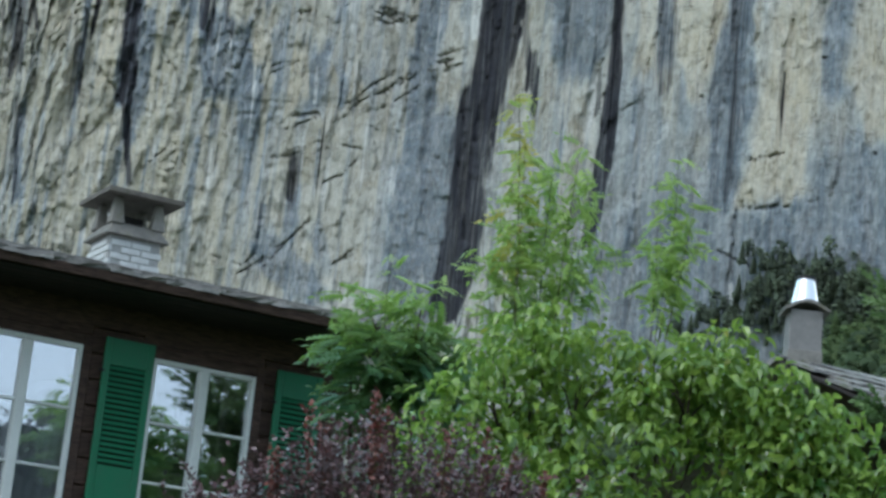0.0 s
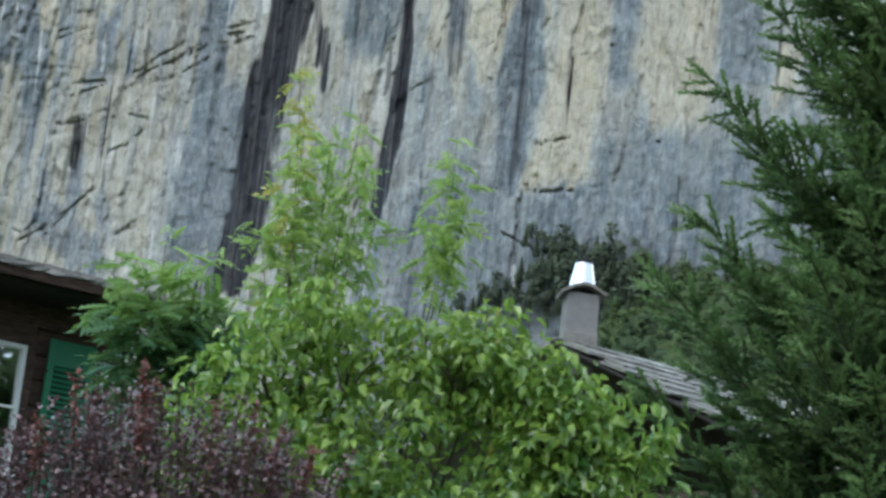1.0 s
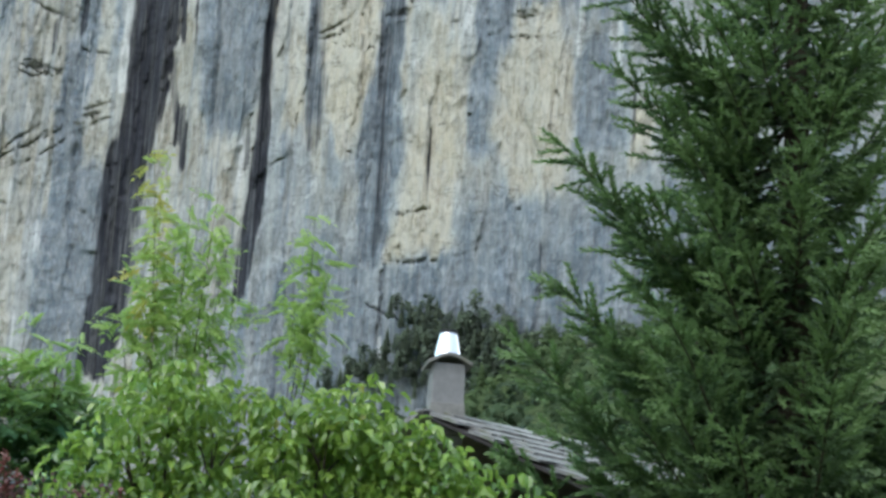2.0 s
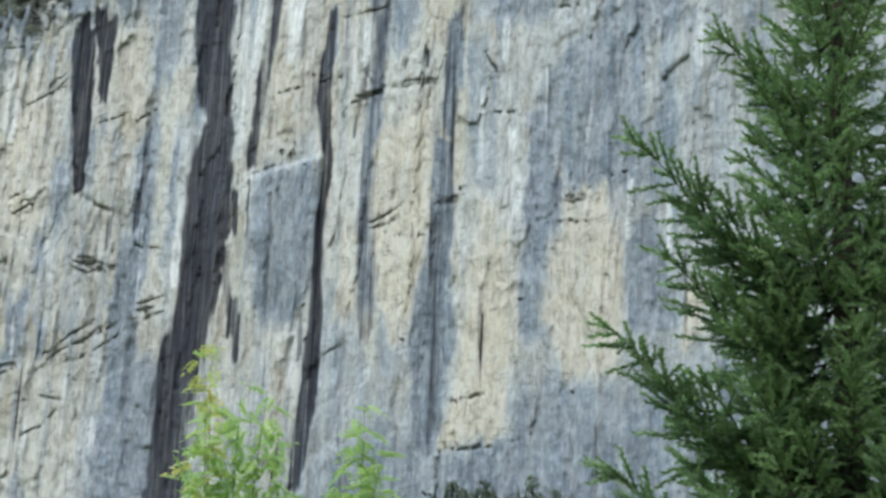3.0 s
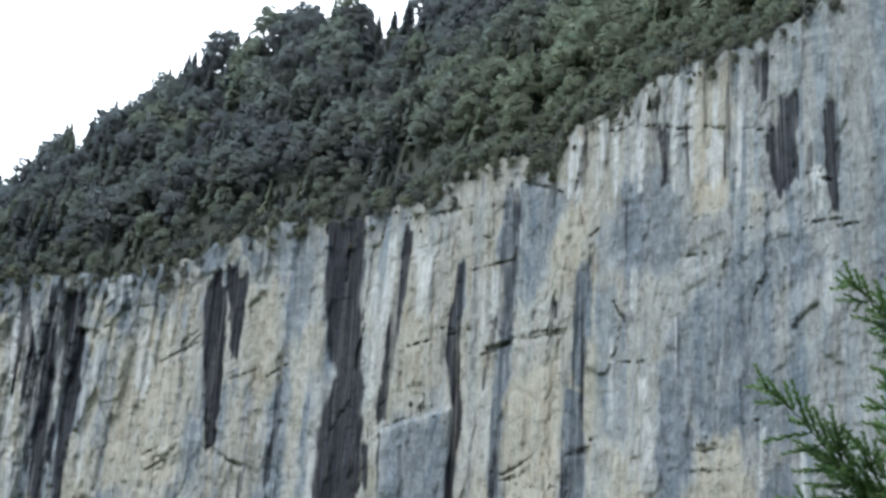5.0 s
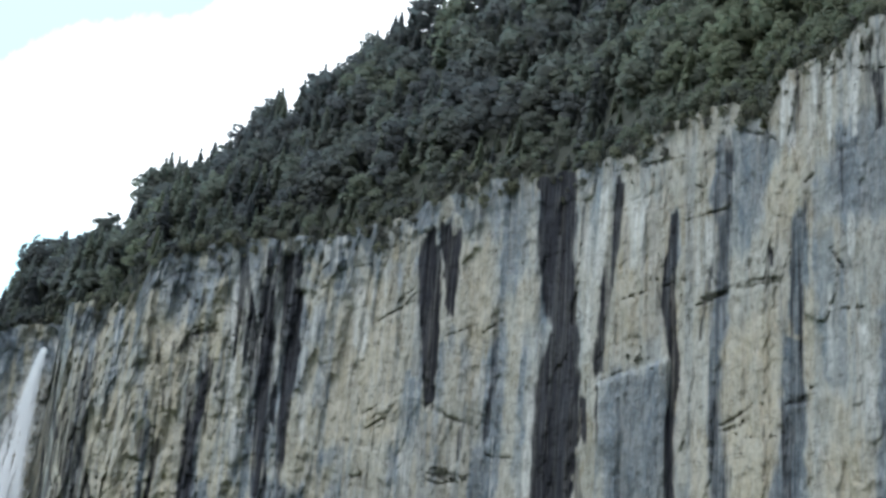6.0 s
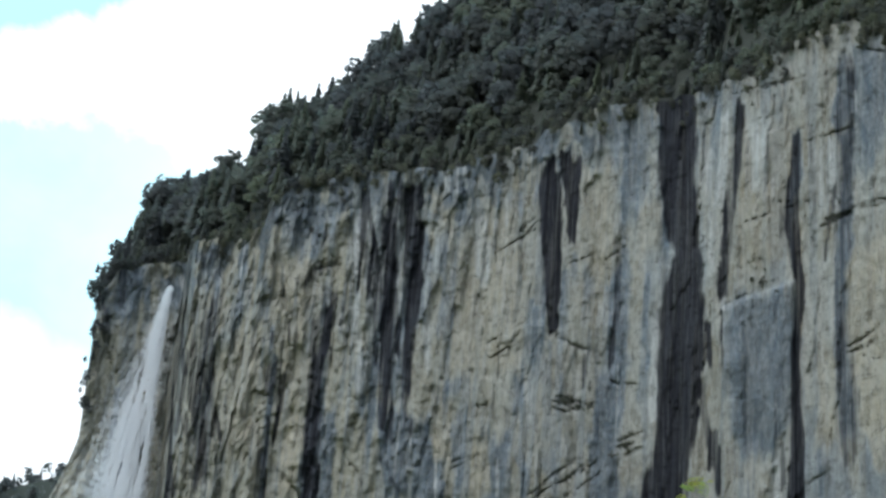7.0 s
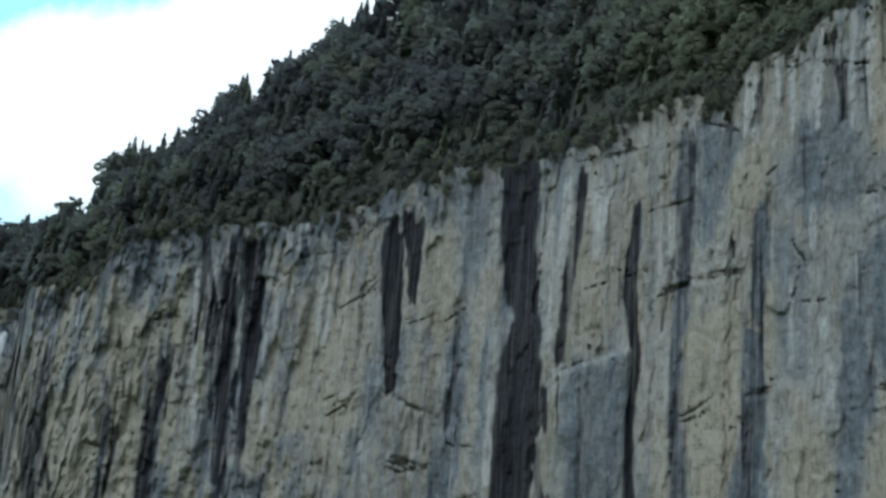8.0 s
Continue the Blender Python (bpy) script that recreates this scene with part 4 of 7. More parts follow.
grey(0.7, (-22.2, 262.3, 4.31), (-20.6, 248.5, 4.81))

black(0.5, (-31.9, 266, 2.0), (-31.9, 238, 2.0), (-32.8, 224, 2.1), (-33.2, 208, 2.2), (-33.1, 192, 2.2), (-32.4, 171, 2.0), (-32.6, 158, 1.5))
black(0.52, (-12.6, 237, 1.6), (-13.5, 220, 2.0), (-14.2, 200.8, 2.2), (-14.7, 186, 2.4), (-15.8, 166.2, 2.8), (-16, 148, 2.9), (-16.4, 133, 2.0))
black(0.8, (-45.6, 251, 1.2), (-46, 242, 1.3), (-46.9, 234, 1.7), (-46.1, 223, 1.4), (-44.4, 210, 1.2))
black(0.6, (-35.3, 232, 0.7), (-37.5, 216, 0.6))
black(0.55, (-20, 232, 0.5), (-21.5, 214, 0.6))
black(0.6, (-97.5, 240, 0.8), (-97, 222, 1.0), (-98.5, 205, 0.9))
ochre(0.9, (-45.2, 226, 0.9), (-44.4, 214, 0.8), (-44.2, 200, 0.5))
cleft(0.9, (-39, 224), (-35.5, 223.4), (-31.6, 224.6))
cleft(0.5, (-33, 225), (-22.3, 222.7), (-13.1, 219.8))
cleft(0.5, (-43, 249.5), (-37, 248.6), (-31, 247.8))
cleft(0.5, (-32.5, 189.2), (-28, 190.2), (-24.2, 192))
cleft(0.4, (-15.2, 189.8), (-8.3, 189.2), (-4, 191.8))

black(0.95, (-78.5, 186, 6.4), (-80.4, 176, 5.2), (-83, 161.5, 5.6), (-83.4, 146, 5.2), (-83.4, 125, 4.6), (-85, 112, 3.2))
grey(1, (-92.5, 165, 7.0), (-96, 153, 7.6), (-96.8, 142, 8.0), (-95.5, 126, 7.4), (-95, 112, 6.0))
grey(1, (-169.4, 204, 4.2), (-166.8, 190.6, 3.6), (-162.5, 180.2, 2.6))
grey(1, (-132, 188, 3.0), (-132, 180, 3.2), (-132.3, 172, 2.2))
grey(1, (-193.8, 204, 3.6), (-192.3, 185, 3.2), (-189.6, 167.8, 2.2))
grey(0.95, (-100.8, 187, 3.0), (-99.5, 178, 3.2), (-98.6, 168, 3.4))
grey(0.85, (-157, 198, 1.8), (-154, 183, 1.9), (-150.5, 169, 1.5))
cleft(0.7, (-137.2, 171.2), (-133.4, 170.4), (-129.3, 170.8))


def random_streaks():
    """Many lesser runs: each starts sharply under a ledge and fades downwards."""
    g = np.random.default_rng(3)
    for layer, count, wide, long, strong in (("grey", 170, (0.45, 2.0), (14, 80), (0.35, 0.9)), ("pale", 230, (0.35, 0.9), (6, 36), (0.3, 0.8)), ("black", 110, (0.3, 0.75), (5, 40), (0.35, 0.8))):
        for k in range(count):
            x = g.uniform(-292, 80)
            if layer != "black" and g.random() < smooth(x, -90, -40) * 0.8:
                continue
            if layer == "black" and g.random() < smooth(x, -110, -40) * 0.75:
                continue
            top, run = g.uniform(110, 292), g.uniform(*long)
            half = wide[0] + (wide[1] - wide[0]) * g.random() ** 2
            lean = g.normal() * 0.02 * run
            power = g.uniform(*strong)
            a = int(np.argmin(np.abs(CX[:CORNER] - x)))
            reach = int(half * 3 / 0.35) + 8
            lo, hi = max(0, a - reach), min(CORNER, a + reach)
            z = GZ[lo:hi]
            t = (top - z + 1.5 * WARP[lo:hi]) / run
            off = np.abs(GX[lo:hi] - x - lean * t + 0.5 * np.minimum(half, 1) * WARP[lo:hi]) / (half * (0.75 + 0.5 * t))
            m = power * (1 - smooth(off, 0.6, 1.3)) * smooth(t, 0.0, 0.03) * (1 - smooth(t, 0.35, 1.0))
            LAYER[layer][lo:hi] = np.maximum(LAYER[layer][lo:hi], m)


random_streaks()


def slab(x0, x1, z0, z1, proud):
    """A block of rock that stands proud of the wall, with a sharp upper edge."""
    inside = smooth(GX + 0.5 * WARP, x0 - 0.8, x0 + 0.6) * (1 - smooth(GX + 0.5 * WARP, x1 - 0.6, x1 + 0.8))
    return proud * inside * smooth(GZ, z0, z0 + 0.6 * (z1 - z0)) * (1 - smooth(GZ + 0.3 * WARP, z1 - 0.5, z1 + 0.7))


def facets(u, v, seed):
    """Broken rock: each cell of an uneven pattern is a plane of its own. The height, and 1 along the cracks."""
    g = np.random.default_rng(seed)
    jit, plane = g.random((64, 64, 2)), g.normal(size=(64, 64, 3))
    iu, iv = np.floor(u).astype(int), np.floor(v).astype(int)
    first, second, height = np.full(u.shape, 9.0), np.full(u.shape, 9.0), np.zeros(u.shape)
    for a in (-1, 0, 1):
        for b in (-1, 0, 1):
            j, k = (iu + a) % 64, (iv + b) % 64
            du, dv = u - iu - a - jit[j, k, 0], v - iv - b - jit[j, k, 1]
            d = np.hypot(du, dv)
            nearer = d < first
            second = np.where(nearer, first, np.minimum(second, d))
            height = np.where(nearer, 0.45 * plane[j, k, 0] + 0.75 * plane[j, k, 1] * du + 0.75 * plane[j, k, 2] * dv, height)
            first = np.where(nearer, d, first)
    return height, 1 - smooth(second - first, 0.0, 0.09)


def creases():
    """Many small joints and steps, closest where the rock is weathered."""
    steep = np.abs(2 * fbm(GS / 7.5 + 0.3 * WARP, GZ / 24, 201, 4) - 1)
    lying = np.abs(2 * fbm(GS / 13 + GZ / 26, GZ / 4.6 - GS / 22 + 0.3 * WARP, 211, 4) - 1)
    some = 0.45 + 0.35 * WEATHERED
    a = (1 - smooth(steep, 0.015, 0.06)) * smooth(fbm(GS / 10, GZ / 15, 221, 3), 0.42, 0.6) * some
    b = (1 - smooth(lying, 0.015, 0.07)) * smooth(fbm(GS / 9, GZ / 8, 231, 3), 0.48, 0.64) * (0.25 + 0.5 * WEATHERED)
    return np.maximum(a, b)


def build_cliff():
    rugged = 1 + 1.7 * smooth(-GX, 110, 220) * (1 - 0.55 * smooth(-GZ, -205, -155))
    out = 9 * rugged * (fbm(GS / 45, GZ / 190, 61, 3) - 0.5)
    rib = fbm(GS / 9 + 0.2 * WARP + WEATHERED * GZ / 45, GZ / (95 - 50 * WEATHERED), 71, 4)
    out = out + 4.2 * (1 - 0.5 * CALM) * rugged ** 0.75 * (0.72 - np.abs(2 * rib - 1))
    flute = fbm(GS / 2.6, GZ / 45, 76, 3)
    out = out + 0.42 * (1 - 0.8 * CALM) * rugged * (0.5 - np.abs(2 * flute - 1))
    out = out + 1.2 * rugged * (fbm(GS / 5 + 0.3 * WARP, GZ / 14, 81, 4) - 0.5)
    along, up = GS + 0.8 * WARP, GZ + 1.6 * WARP + GS * 0.35
    plates, crack = facets(along / 7, up / 27, 301)
    blocks, split = facets(along / 2.8, up / 9.0, 311)
    chips, _ = facets(along / 1.4, up / 3.2, 321)
    out = out + 0.55 * rugged * plates + (1 - 0.5 * CALM) * (0.22 * rugged ** 1.3 * blocks + 0.15 * rugged * chips)
    out = out + 0.35 * (fbm(GS / 1.4, GZ / 2.6, 91, 3) - 0.5)
    strata = fbm(GS / 50, GZ / 5 + GS / 60 + 0.5 * WARP, 101, 3)
    out = out + (0.45 + 0.4 * WEATHERED) * smooth(strata, 0.44, 0.56) * smooth(fbm(GS / 14, GZ / 16, 111, 2), 0.5, 0.72)
    out = out + slab(-67.5, -46.5, 168, 212, 2.4)
    fine = np.maximum(creases(), 0.6 * np.maximum(crack, 0.5 * split) * smooth(fbm(GS / 12, GZ / 13, 241, 3), 0.48, 0.64))
    out = out - 0.7 * fine
    out = out - 1.5 * LAYER["cleft"] - 0.9 * LAYER["black"]
    left = np.clip((226 - GZ) / 33, 0, 4) ** 1.25 * 10 * smooth(GS, CS[CORNER] - 25, CS[CORNER] + 8)
    near = 1 - out / np.hypot(CX, CY)[:, None]
    x = CX[:, None] * near - left
    y = CY[:, None] * near - 0.5 * left
    co = np.stack([x, y, 1.6 + (GZ - 1.6) * near], -1).reshape(-1, 3)
    layers = dict(LAYER)
    # creases join the dark layer, which puts their small shadows into the colour
    layers["cleft"] = np.maximum(layers["cleft"], 0.6 * fine)
    upper = smooth(GZ - RIMZ[:, None] + 5 * WARP, -30, -5) * smooth(-GX, 20, 110)
    layers["grey"] = np.maximum(layers["grey"], 0.9 * upper * smooth(fbm(GS / 5, GZ / 10, 121), 0.3, 0.5))
    layers["grey"] = np.maximum(layers["grey"], np.maximum(0.5 * smooth(GX, -18, 22), 0.8 * smooth(GX, -75, -35) * smooth(-GZ, -165, -122))) * (1 - np.clip(1.25 * layers["ochre"], 0, 1))
    layers.update(along=GS, height=GZ, weathered=WEATHERED, calm=CALM)
    ob = mesh_object("cliff", co, grid_faces(NU, NV), ROCK, layers, soft=True)
    return tagged(ob, "tall pale limestone cliff with dark water stains", "cliff", kind="structure"), x, y


cliff, WX, WY = build_cliff()
WR = np.hypot(CX, CY)
WAZ = np.degrees(np.arctan2(CX, CY))


# ---------- ground ----------
def cliff_range(az):
    k = np.argsort(WAZ[:CORNER])
    return np.interp(az, WAZ[:CORNER][k], WR[:CORNER][k])


def ground_z(x, y):
    r, az = np.hypot(x, y), np.degrees(np.arctan2(x, y))
    foot = np.interp(az, [-60, -27, -12, -5, -1, 1.2, 3.6, 6, 16, 60], [62, 68, 72, 76, 89, 97, 102, 103, 104, 60])
    k = np.clip((r - 60) / (cliff_range(az) - 62), 0, 1)
    front = smooth(np.cos(np.radians(az)), -0.2, 0.5)
    return front * foot * k ** 1.15 + smooth(r, 60, 200) * 3 * (fbm(x / 30 + 90, y / 30 + 90, 151) - 0.5)


def build_ground():
    r = np.concatenate([np.linspace(0.001, 58, 16), np.linspace(64, 720, 90), [900, 1200, 1700, 2500, 3400, 4600]])
    a = np.radians(np.linspace(-180, 180, 241))
    x, y = np.sin(a)[:, None] * r, np.cos(a)[:, None] * r
    z = ground_z(x, y)
    ob = mesh_object("ground", np.stack([x, y, z], -1).reshape(-1, 3), grid_faces(len(a), len(r))[:, ::-1], MEADOW, soft=True)
    return tagged(ob, "green meadow rising to a wooded talus slope", "ground", kind="structure")


build_ground()


# ---------- woods ----------
def spruce_shape(seed):
    """A distant conifer, one unit high: a stem and tiers of ragged drooping boughs."""
    g = np.random.default_rng(seed)
    co, fa = [], []
    no = [(0, 0, 1)] * 4
    for k in range(3):
        a = k * 2.094
        co.append((0.02 * math.cos(a), 0.02 * math.sin(a), 0))
    co.append((0, 0, 0.99))
    fa += [(0, 1, 3), (1, 2, 3), (2, 0, 3)]
    tiers = 12
    for tier in range(tiers):
        h = 0.08 + 0.86 * tier / (tiers - 1)
        reach = (0.22 * (1 - h) ** 0.85 + 0.012) * g.uniform(0.85, 1.12)
        count = 11 if tier < 8 else 7
        turn = g.uniform(0, 6.283)
        for b in range(count):
            a = turn + 6.283 * b / count + g.uniform(-0.2, 0.2)
            r = reach * g.uniform(0.7, 1.18)
            d, n = np.array([math.cos(a), math.sin(a), 0]), np.array([-math.sin(a), math.cos(a), 0])
            z = h + g.uniform(-0.02, 0.02)
            w = 0.02 + 0.34 * r
            i = len(co)
            co += [(0, 0, z + 0.05), tuple(d * r * 0.62 + n * w + (0, 0, z - 0.03)), tuple(d * r + (0, 0, z - 0.3 * r - 0.035)), tuple(d * r * 0.62 - n * w + (0, 0, z - 0.03))]
            fa += [(i, i + 1, i + 2), (i, i + 2, i + 3)]
            no += [tuple(d * 0.7 + n * s + (0, 0, 0.8)) for s in (0, 0.2, 0, -0.2)]
    return np.array(co), np.array(fa), np.array(no)


def broadleaf_shape(seed, sprays=18, spread=1.8):
    """A distant leafy tree, one unit high: a stem, and clumps of leaf sprays with gaps."""
    g = np.random.default_rng(seed)
    co, fa = [], []
    no = [(0, 0, 1)] * 4
    for k in range(3):
        a = k * 2.094
        co.append((0.025 * math.cos(a), 0.025 * math.sin(a), 0))
    co.append((0, 0, 0.8))
    fa += [(0, 1, 3), (1, 2, 3), (2, 0, 3)]
    for clump in range(12):
        a, h = clump * 2.4 + g.uniform(-0.4, 0.4), 0.22 + 0.66 * (clump + g.uniform(0, 1)) / 12
        rr = 0.25 * math.sin(math.pi * min(0.95, h * 0.92 + 0.08)) * g.uniform(0.5, 1.1)
        c = np.array([rr * math.cos(a), rr * math.sin(a), h])
        size = g.uniform(0.09, 0.15)
        for leaf in range(sprays):
            d = g.normal(size=3)
            d /= np.linalg.norm(d)
            p = c + d * size * (1, 1, 0.85) * g.uniform(0.75, 1.0)
            u = np.cross(d + g.normal(size=3) * 0.4, (0.2, 0.3, 1))
            u = u / np.linalg.norm(u) * size * spread * g.uniform(0.2, 0.38)
            v = np.cross(d, u)
            i = len(co)
            co += [tuple(p - u), tuple(p + v * 0.8), tuple(p + u), tuple(p - v * 0.8)]
            fa += [(i, i + 1, i + 2), (i, i + 2, i + 3)]
            no += [tuple((c - (0, 0, 0.5)) * 1.3 + d * 0.45 + (0, 0, 0.7))] * 4
    return np.array(co), np.array(fa), np.array(no)


SHAPES = [spruce_shape(k) for k in range(5)] + [broadleaf_shape(k) for k in range(20, 25)] + [broadleaf_shape(k, 9, 2.3) for k in range(30, 35)]


def plant_woods(name, places, heights, leafy, tints, material, label, low=False):
    """One object of many trees; leafy: the share of broadleaved ones; low: plainer ones."""
    co, fa, no, ti, base = [], [], [], [], 0
    for p, h, t, share in zip(places, heights, tints, np.broadcast_to(leafy, len(places))):
        k = rng.integers(5, 10) + 5 * low if rng.random() < share else rng.integers(0, 5)
        c, f, n = SHAPES[k]
        a = rng.uniform(0, 6.283)
        s = h * (rng.uniform(0.85, 1.2) if k < 5 else rng.uniform(1.0, 1.35))
        m = np.array([[math.cos(a) * s, -math.sin(a) * s, 0], [math.sin(a) * s, math.cos(a) * s, 0], [0, 0, h]])
        co.append(c @ m.T + p)
        fa.append(f + base)
        no.append(n @ m.T / s)
        # tint rises with height: light on the crown tops painted into the leaves
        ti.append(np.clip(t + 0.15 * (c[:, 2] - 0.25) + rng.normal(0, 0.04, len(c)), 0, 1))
        base += len(c)
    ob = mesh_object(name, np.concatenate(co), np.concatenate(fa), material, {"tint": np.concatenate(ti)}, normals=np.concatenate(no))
    return tagged(ob, label, "woods", kind="stuff")


RIDGE = np.array([(-29, 22.0), (-26.4, 22.1), (-25, 24.2), (-23.8, 25.0), (-22.4, 25.8), (-21.5, 27.0), (-20.6, 27.2), (-19.6, 27.9), (-18.6, 29.0), (-17.5, 30.1), (-14.4, 32.2), (-9.7, 34.0), (-8.4, 33.5), (-7.4, 34.3), (-3, 36), (4, 38.2), (16, 40.7)])
DEEP = 110.0


def slope_point(az, w):
    """A point of the wooded slope above the cliff: azimuth, and 0 at the rim to 1 at the ridge."""
    k = np.argsort(WAZ[:CORNER])
    r0 = np.interp(az, WAZ[:CORNER][k], WR[:CORNER][k])
    z0 = np.interp(az, WAZ[:CORNER][k], RIMZ[:CORNER][k])
    deep = DEEP * np.interp(az, [-27, -24, -20], [0.35, 0.6, 1.0])
    z1 = 1.6 + (r0 + deep) * np.tan(np.radians(np.interp(az, RIDGE[:, 0], RIDGE[:, 1])))
    w = np.asarray(w)
    r = r0 - 1.0 + deep * w
    back = np.clip(w - 1, 0, 9)
    z = z0 - 0.8 + (z1 - z0) * np.where(w < 1, w, 1 - 0.15 * back) + 6 * np.clip(w * 4, 0, 1) * (fbm(az / 1.3 + 50, w * 5 + 20, 161) - 0.5)
    a = np.radians(az)
    return np.stack([np.sin(a) * r, np.cos(a) * r, z], -1)


def build_slope():
    az = np.linspace(-26.2, 16, 260)
    w = np.concatenate([np.linspace(0, 1, 40), [1.3, 2, 3.5]])
    co = slope_point(np.repeat(az[:, None], len(w), 1), np.repeat(w[None, :], len(az), 0))
    ob = mesh_object("mountainside", co.reshape(-1, 3), grid_faces(len(az), len(w)), FLOOR, soft=True)
    tagged(ob, "steep wooded mountainside above the cliff", "mountainside", kind="structure")
    n = 1650
    a, q = rng.uniform(-26.3, 9.5, n), rng.uniform(-0.012, 1.02, n)
    spots = slope_point(a, np.clip(q, 0, 2))
    spots[:, 2] -= 0.6
    patch = fbm(a / 1.6 + 40, q * 6 + 30, 171)
    tall = rng.uniform(10.5, 21, n) * (0.35 + 0.65 * smooth(q, 0.0, 0.22)) * (0.7 + 0.6 * patch) * np.interp(a, [-26.4, -25.0], [0.35, 1.0])
    tint = np.clip(0.10 + 1.1 * (patch - 0.42) + rng.normal(0, 0.2, n) + 0.22 * smooth(0.22 - q, 0, 0.2) + 0.8 * smooth(a, -9, -3) * smooth(0.6 - q, 0, 0.3), 0, 1)
    m = 720
    a2, q2 = rng.uniform(-25.6, 9.5, m), rng.uniform(0, 0.5, m) ** 1.6
    low = slope_point(a2, q2)
    low[:, 2] -= 0.5
    spots, tall = np.concatenate([spots, low]), np.concatenate([tall, rng.uniform(3, 7.5, m)])
    tint = np.concatenate([tint, np.clip(rng.uniform(0.1, 0.75, m) + 0.25 * smooth(a2, -8, -2), 0, 1)])
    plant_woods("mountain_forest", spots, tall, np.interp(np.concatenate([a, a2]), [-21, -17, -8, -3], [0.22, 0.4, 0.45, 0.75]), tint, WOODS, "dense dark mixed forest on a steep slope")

    m = 640
    a, q = rng.uniform(-25.3, 9.5, m), rng.normal(0.0, 0.028, m)
    brow = slope_point(a, np.clip(q, 0, 1))
    brow[:, 2] += np.where(q < 0, 130 * q, 0) - 0.9 + rng.normal(0, 0.5, m)
    brow[:, :2] *= np.where(q < 0, 0.996, 0.999)[:, None]
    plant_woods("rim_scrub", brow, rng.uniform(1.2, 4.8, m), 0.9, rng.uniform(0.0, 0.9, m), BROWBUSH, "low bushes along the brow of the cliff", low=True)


build_slope()


def build_talus_scrub():
    n = 340
    a = rng.uniform(-9, 10, n)
    k = rng.uniform(0.42, 0.985, n)
    r = cliff_range(a) * k
    x, y = np.sin(np.radians(a)) * r, np.cos(np.radians(a)) * r
    spots = np.stack([x, y, ground_z(x, y) - 0.3], -1)
    tall = rng.uniform(3, 8, n)
    plant_woods("talus_scrub", spots, tall, 0.85, rng.uniform(0.2, 1.0, n) ** 1.3, SCRUB, "green bushes and small trees below the cliff", low=True)


build_talus_scrub()


# ---------- far hill and sky ----------
def build_far_hill():
    az = np.linspace(-48, -22, 60)
    r = np.linspace(820, 1250, 22)
    a = np.radians(az)[:, None]
    top = 1.6 + 1150 * np.tan(np.radians(np.interp(az, [-48, -31, -28.2, -26.4, -22], [15.0, 15.9, 16.25, 16.95, 16.5])))[:, None]
    z = 40 + (top - 40) * smooth(r[None, :], 800, 1150)
    co = np.stack([np.sin(a) * r, np.cos(a) * r, z], -1)
    ob = mesh_object("far_hillside", co.reshape(-1, 3), grid_faces(len(az), len(r)), FLOOR, soft=True)
    tagged(ob, "distant dark wooded hillside", "hillside", kind="structure")
    n = 300
    u, v = rng.uniform(40, 59, n), rng.uniform(10, 19, n)
    iu, iv = u.astype(int), v.astype(int)
    spots = co[iu, iv] + rng.normal(0, 3, (n, 3)) * (1, 1, 0)
    plant_woods("distant_forest", spots, rng.uniform(6, 10, n), 0.6, rng.uniform(0, 0.3, n), WOODS, "dark distant forest on a hillside", low=True)


build_far_hill()


def build_sky_backdrop():
    az, el = np.radians(np.linspace(-75, 45, 41)), np.radians(np.linspace(-4, 62, 23))
    r = 3600
    co = np.stack([np.sin(az)[:, None] * np.cos(el) * r, np.cos(az)[:, None] * np.cos(el) * r, np.sin(el)[None, :] * r + 0 * az[:, None]], -1)
    ob = mesh_object("backdrop", co.reshape(-1, 3), grid_faces(len(az), len(el)), CLOUD, soft=True)
    tagged(ob, "bright white clouds with pale blue gaps", "sky", kind="structure")


build_sky_backdrop()


# ---------- building materials ----------
def timber_material(name, dark, light, rough=0.7):
    n = Nodes(name, rough=rough, spec=0.3)
    v = n.coords((1.0, 1.0, 9.0))
    r = n.t.nodes.new("ShaderNodeObjectInfo").outputs["Random"]
    grain = n.noise(v, 7.0, 7, 0.7, 0.6)
    c = n.mix(n.remap(grain, 0.38, 0.64), dark, light)
    c = n.mix(n.remap(r, 0, 1, 0.0, 0.45), c, tuple(0.45 * x for x in dark))
    n.colour(c).bump(grain, 0.5, 0.006)
    return n.m


def painted_material(name, colour, worn, rough=0.5, wear=0.35):
    n = Nodes(name, rough=rough, spec=0.4)
    v = n.coords((1, 1, 1))
    c = n.mix(n.remap(n.noise(v, 3.0, 6, 0.7), 0.42, 0.72, 0.0, wear), colour, worn)
    c = n.mix(n.remap(n.noise(v, 45.0, 4, 0.7), 0.5, 0.75, 0.0, wear), c, worn)
    n.colour(c).bump(n.noise(v, 60, 4), 0.25, 0.003)
    return n.m


def stone_material(name, dark, light, moss=None, scale=6.0):
    n = Nodes(name, rough=0.92, spec=0.25)
    v = n.coords((1, 1, 1))
    r = n.t.nodes.new("ShaderNodeObjectInfo").outputs["Random"]
    grain = n.noise(v, scale, 8, 0.72)
    c = n.mix(n.remap(grain, 0.35, 0.65), dark, light)
    c = n.mix(n.remap(r, 0, 1, 0, 0.5), c, tuple(0.5 * x for x in dark))
    if moss:
        c = n.mix(n.remap(n.noise(v, scale * 0.5, 6, 0.7), 0.52, 0.66, 0, 0.9), c, moss)
    n.colour(c).bump(grain, 0.6, 0.02)
    return n.m


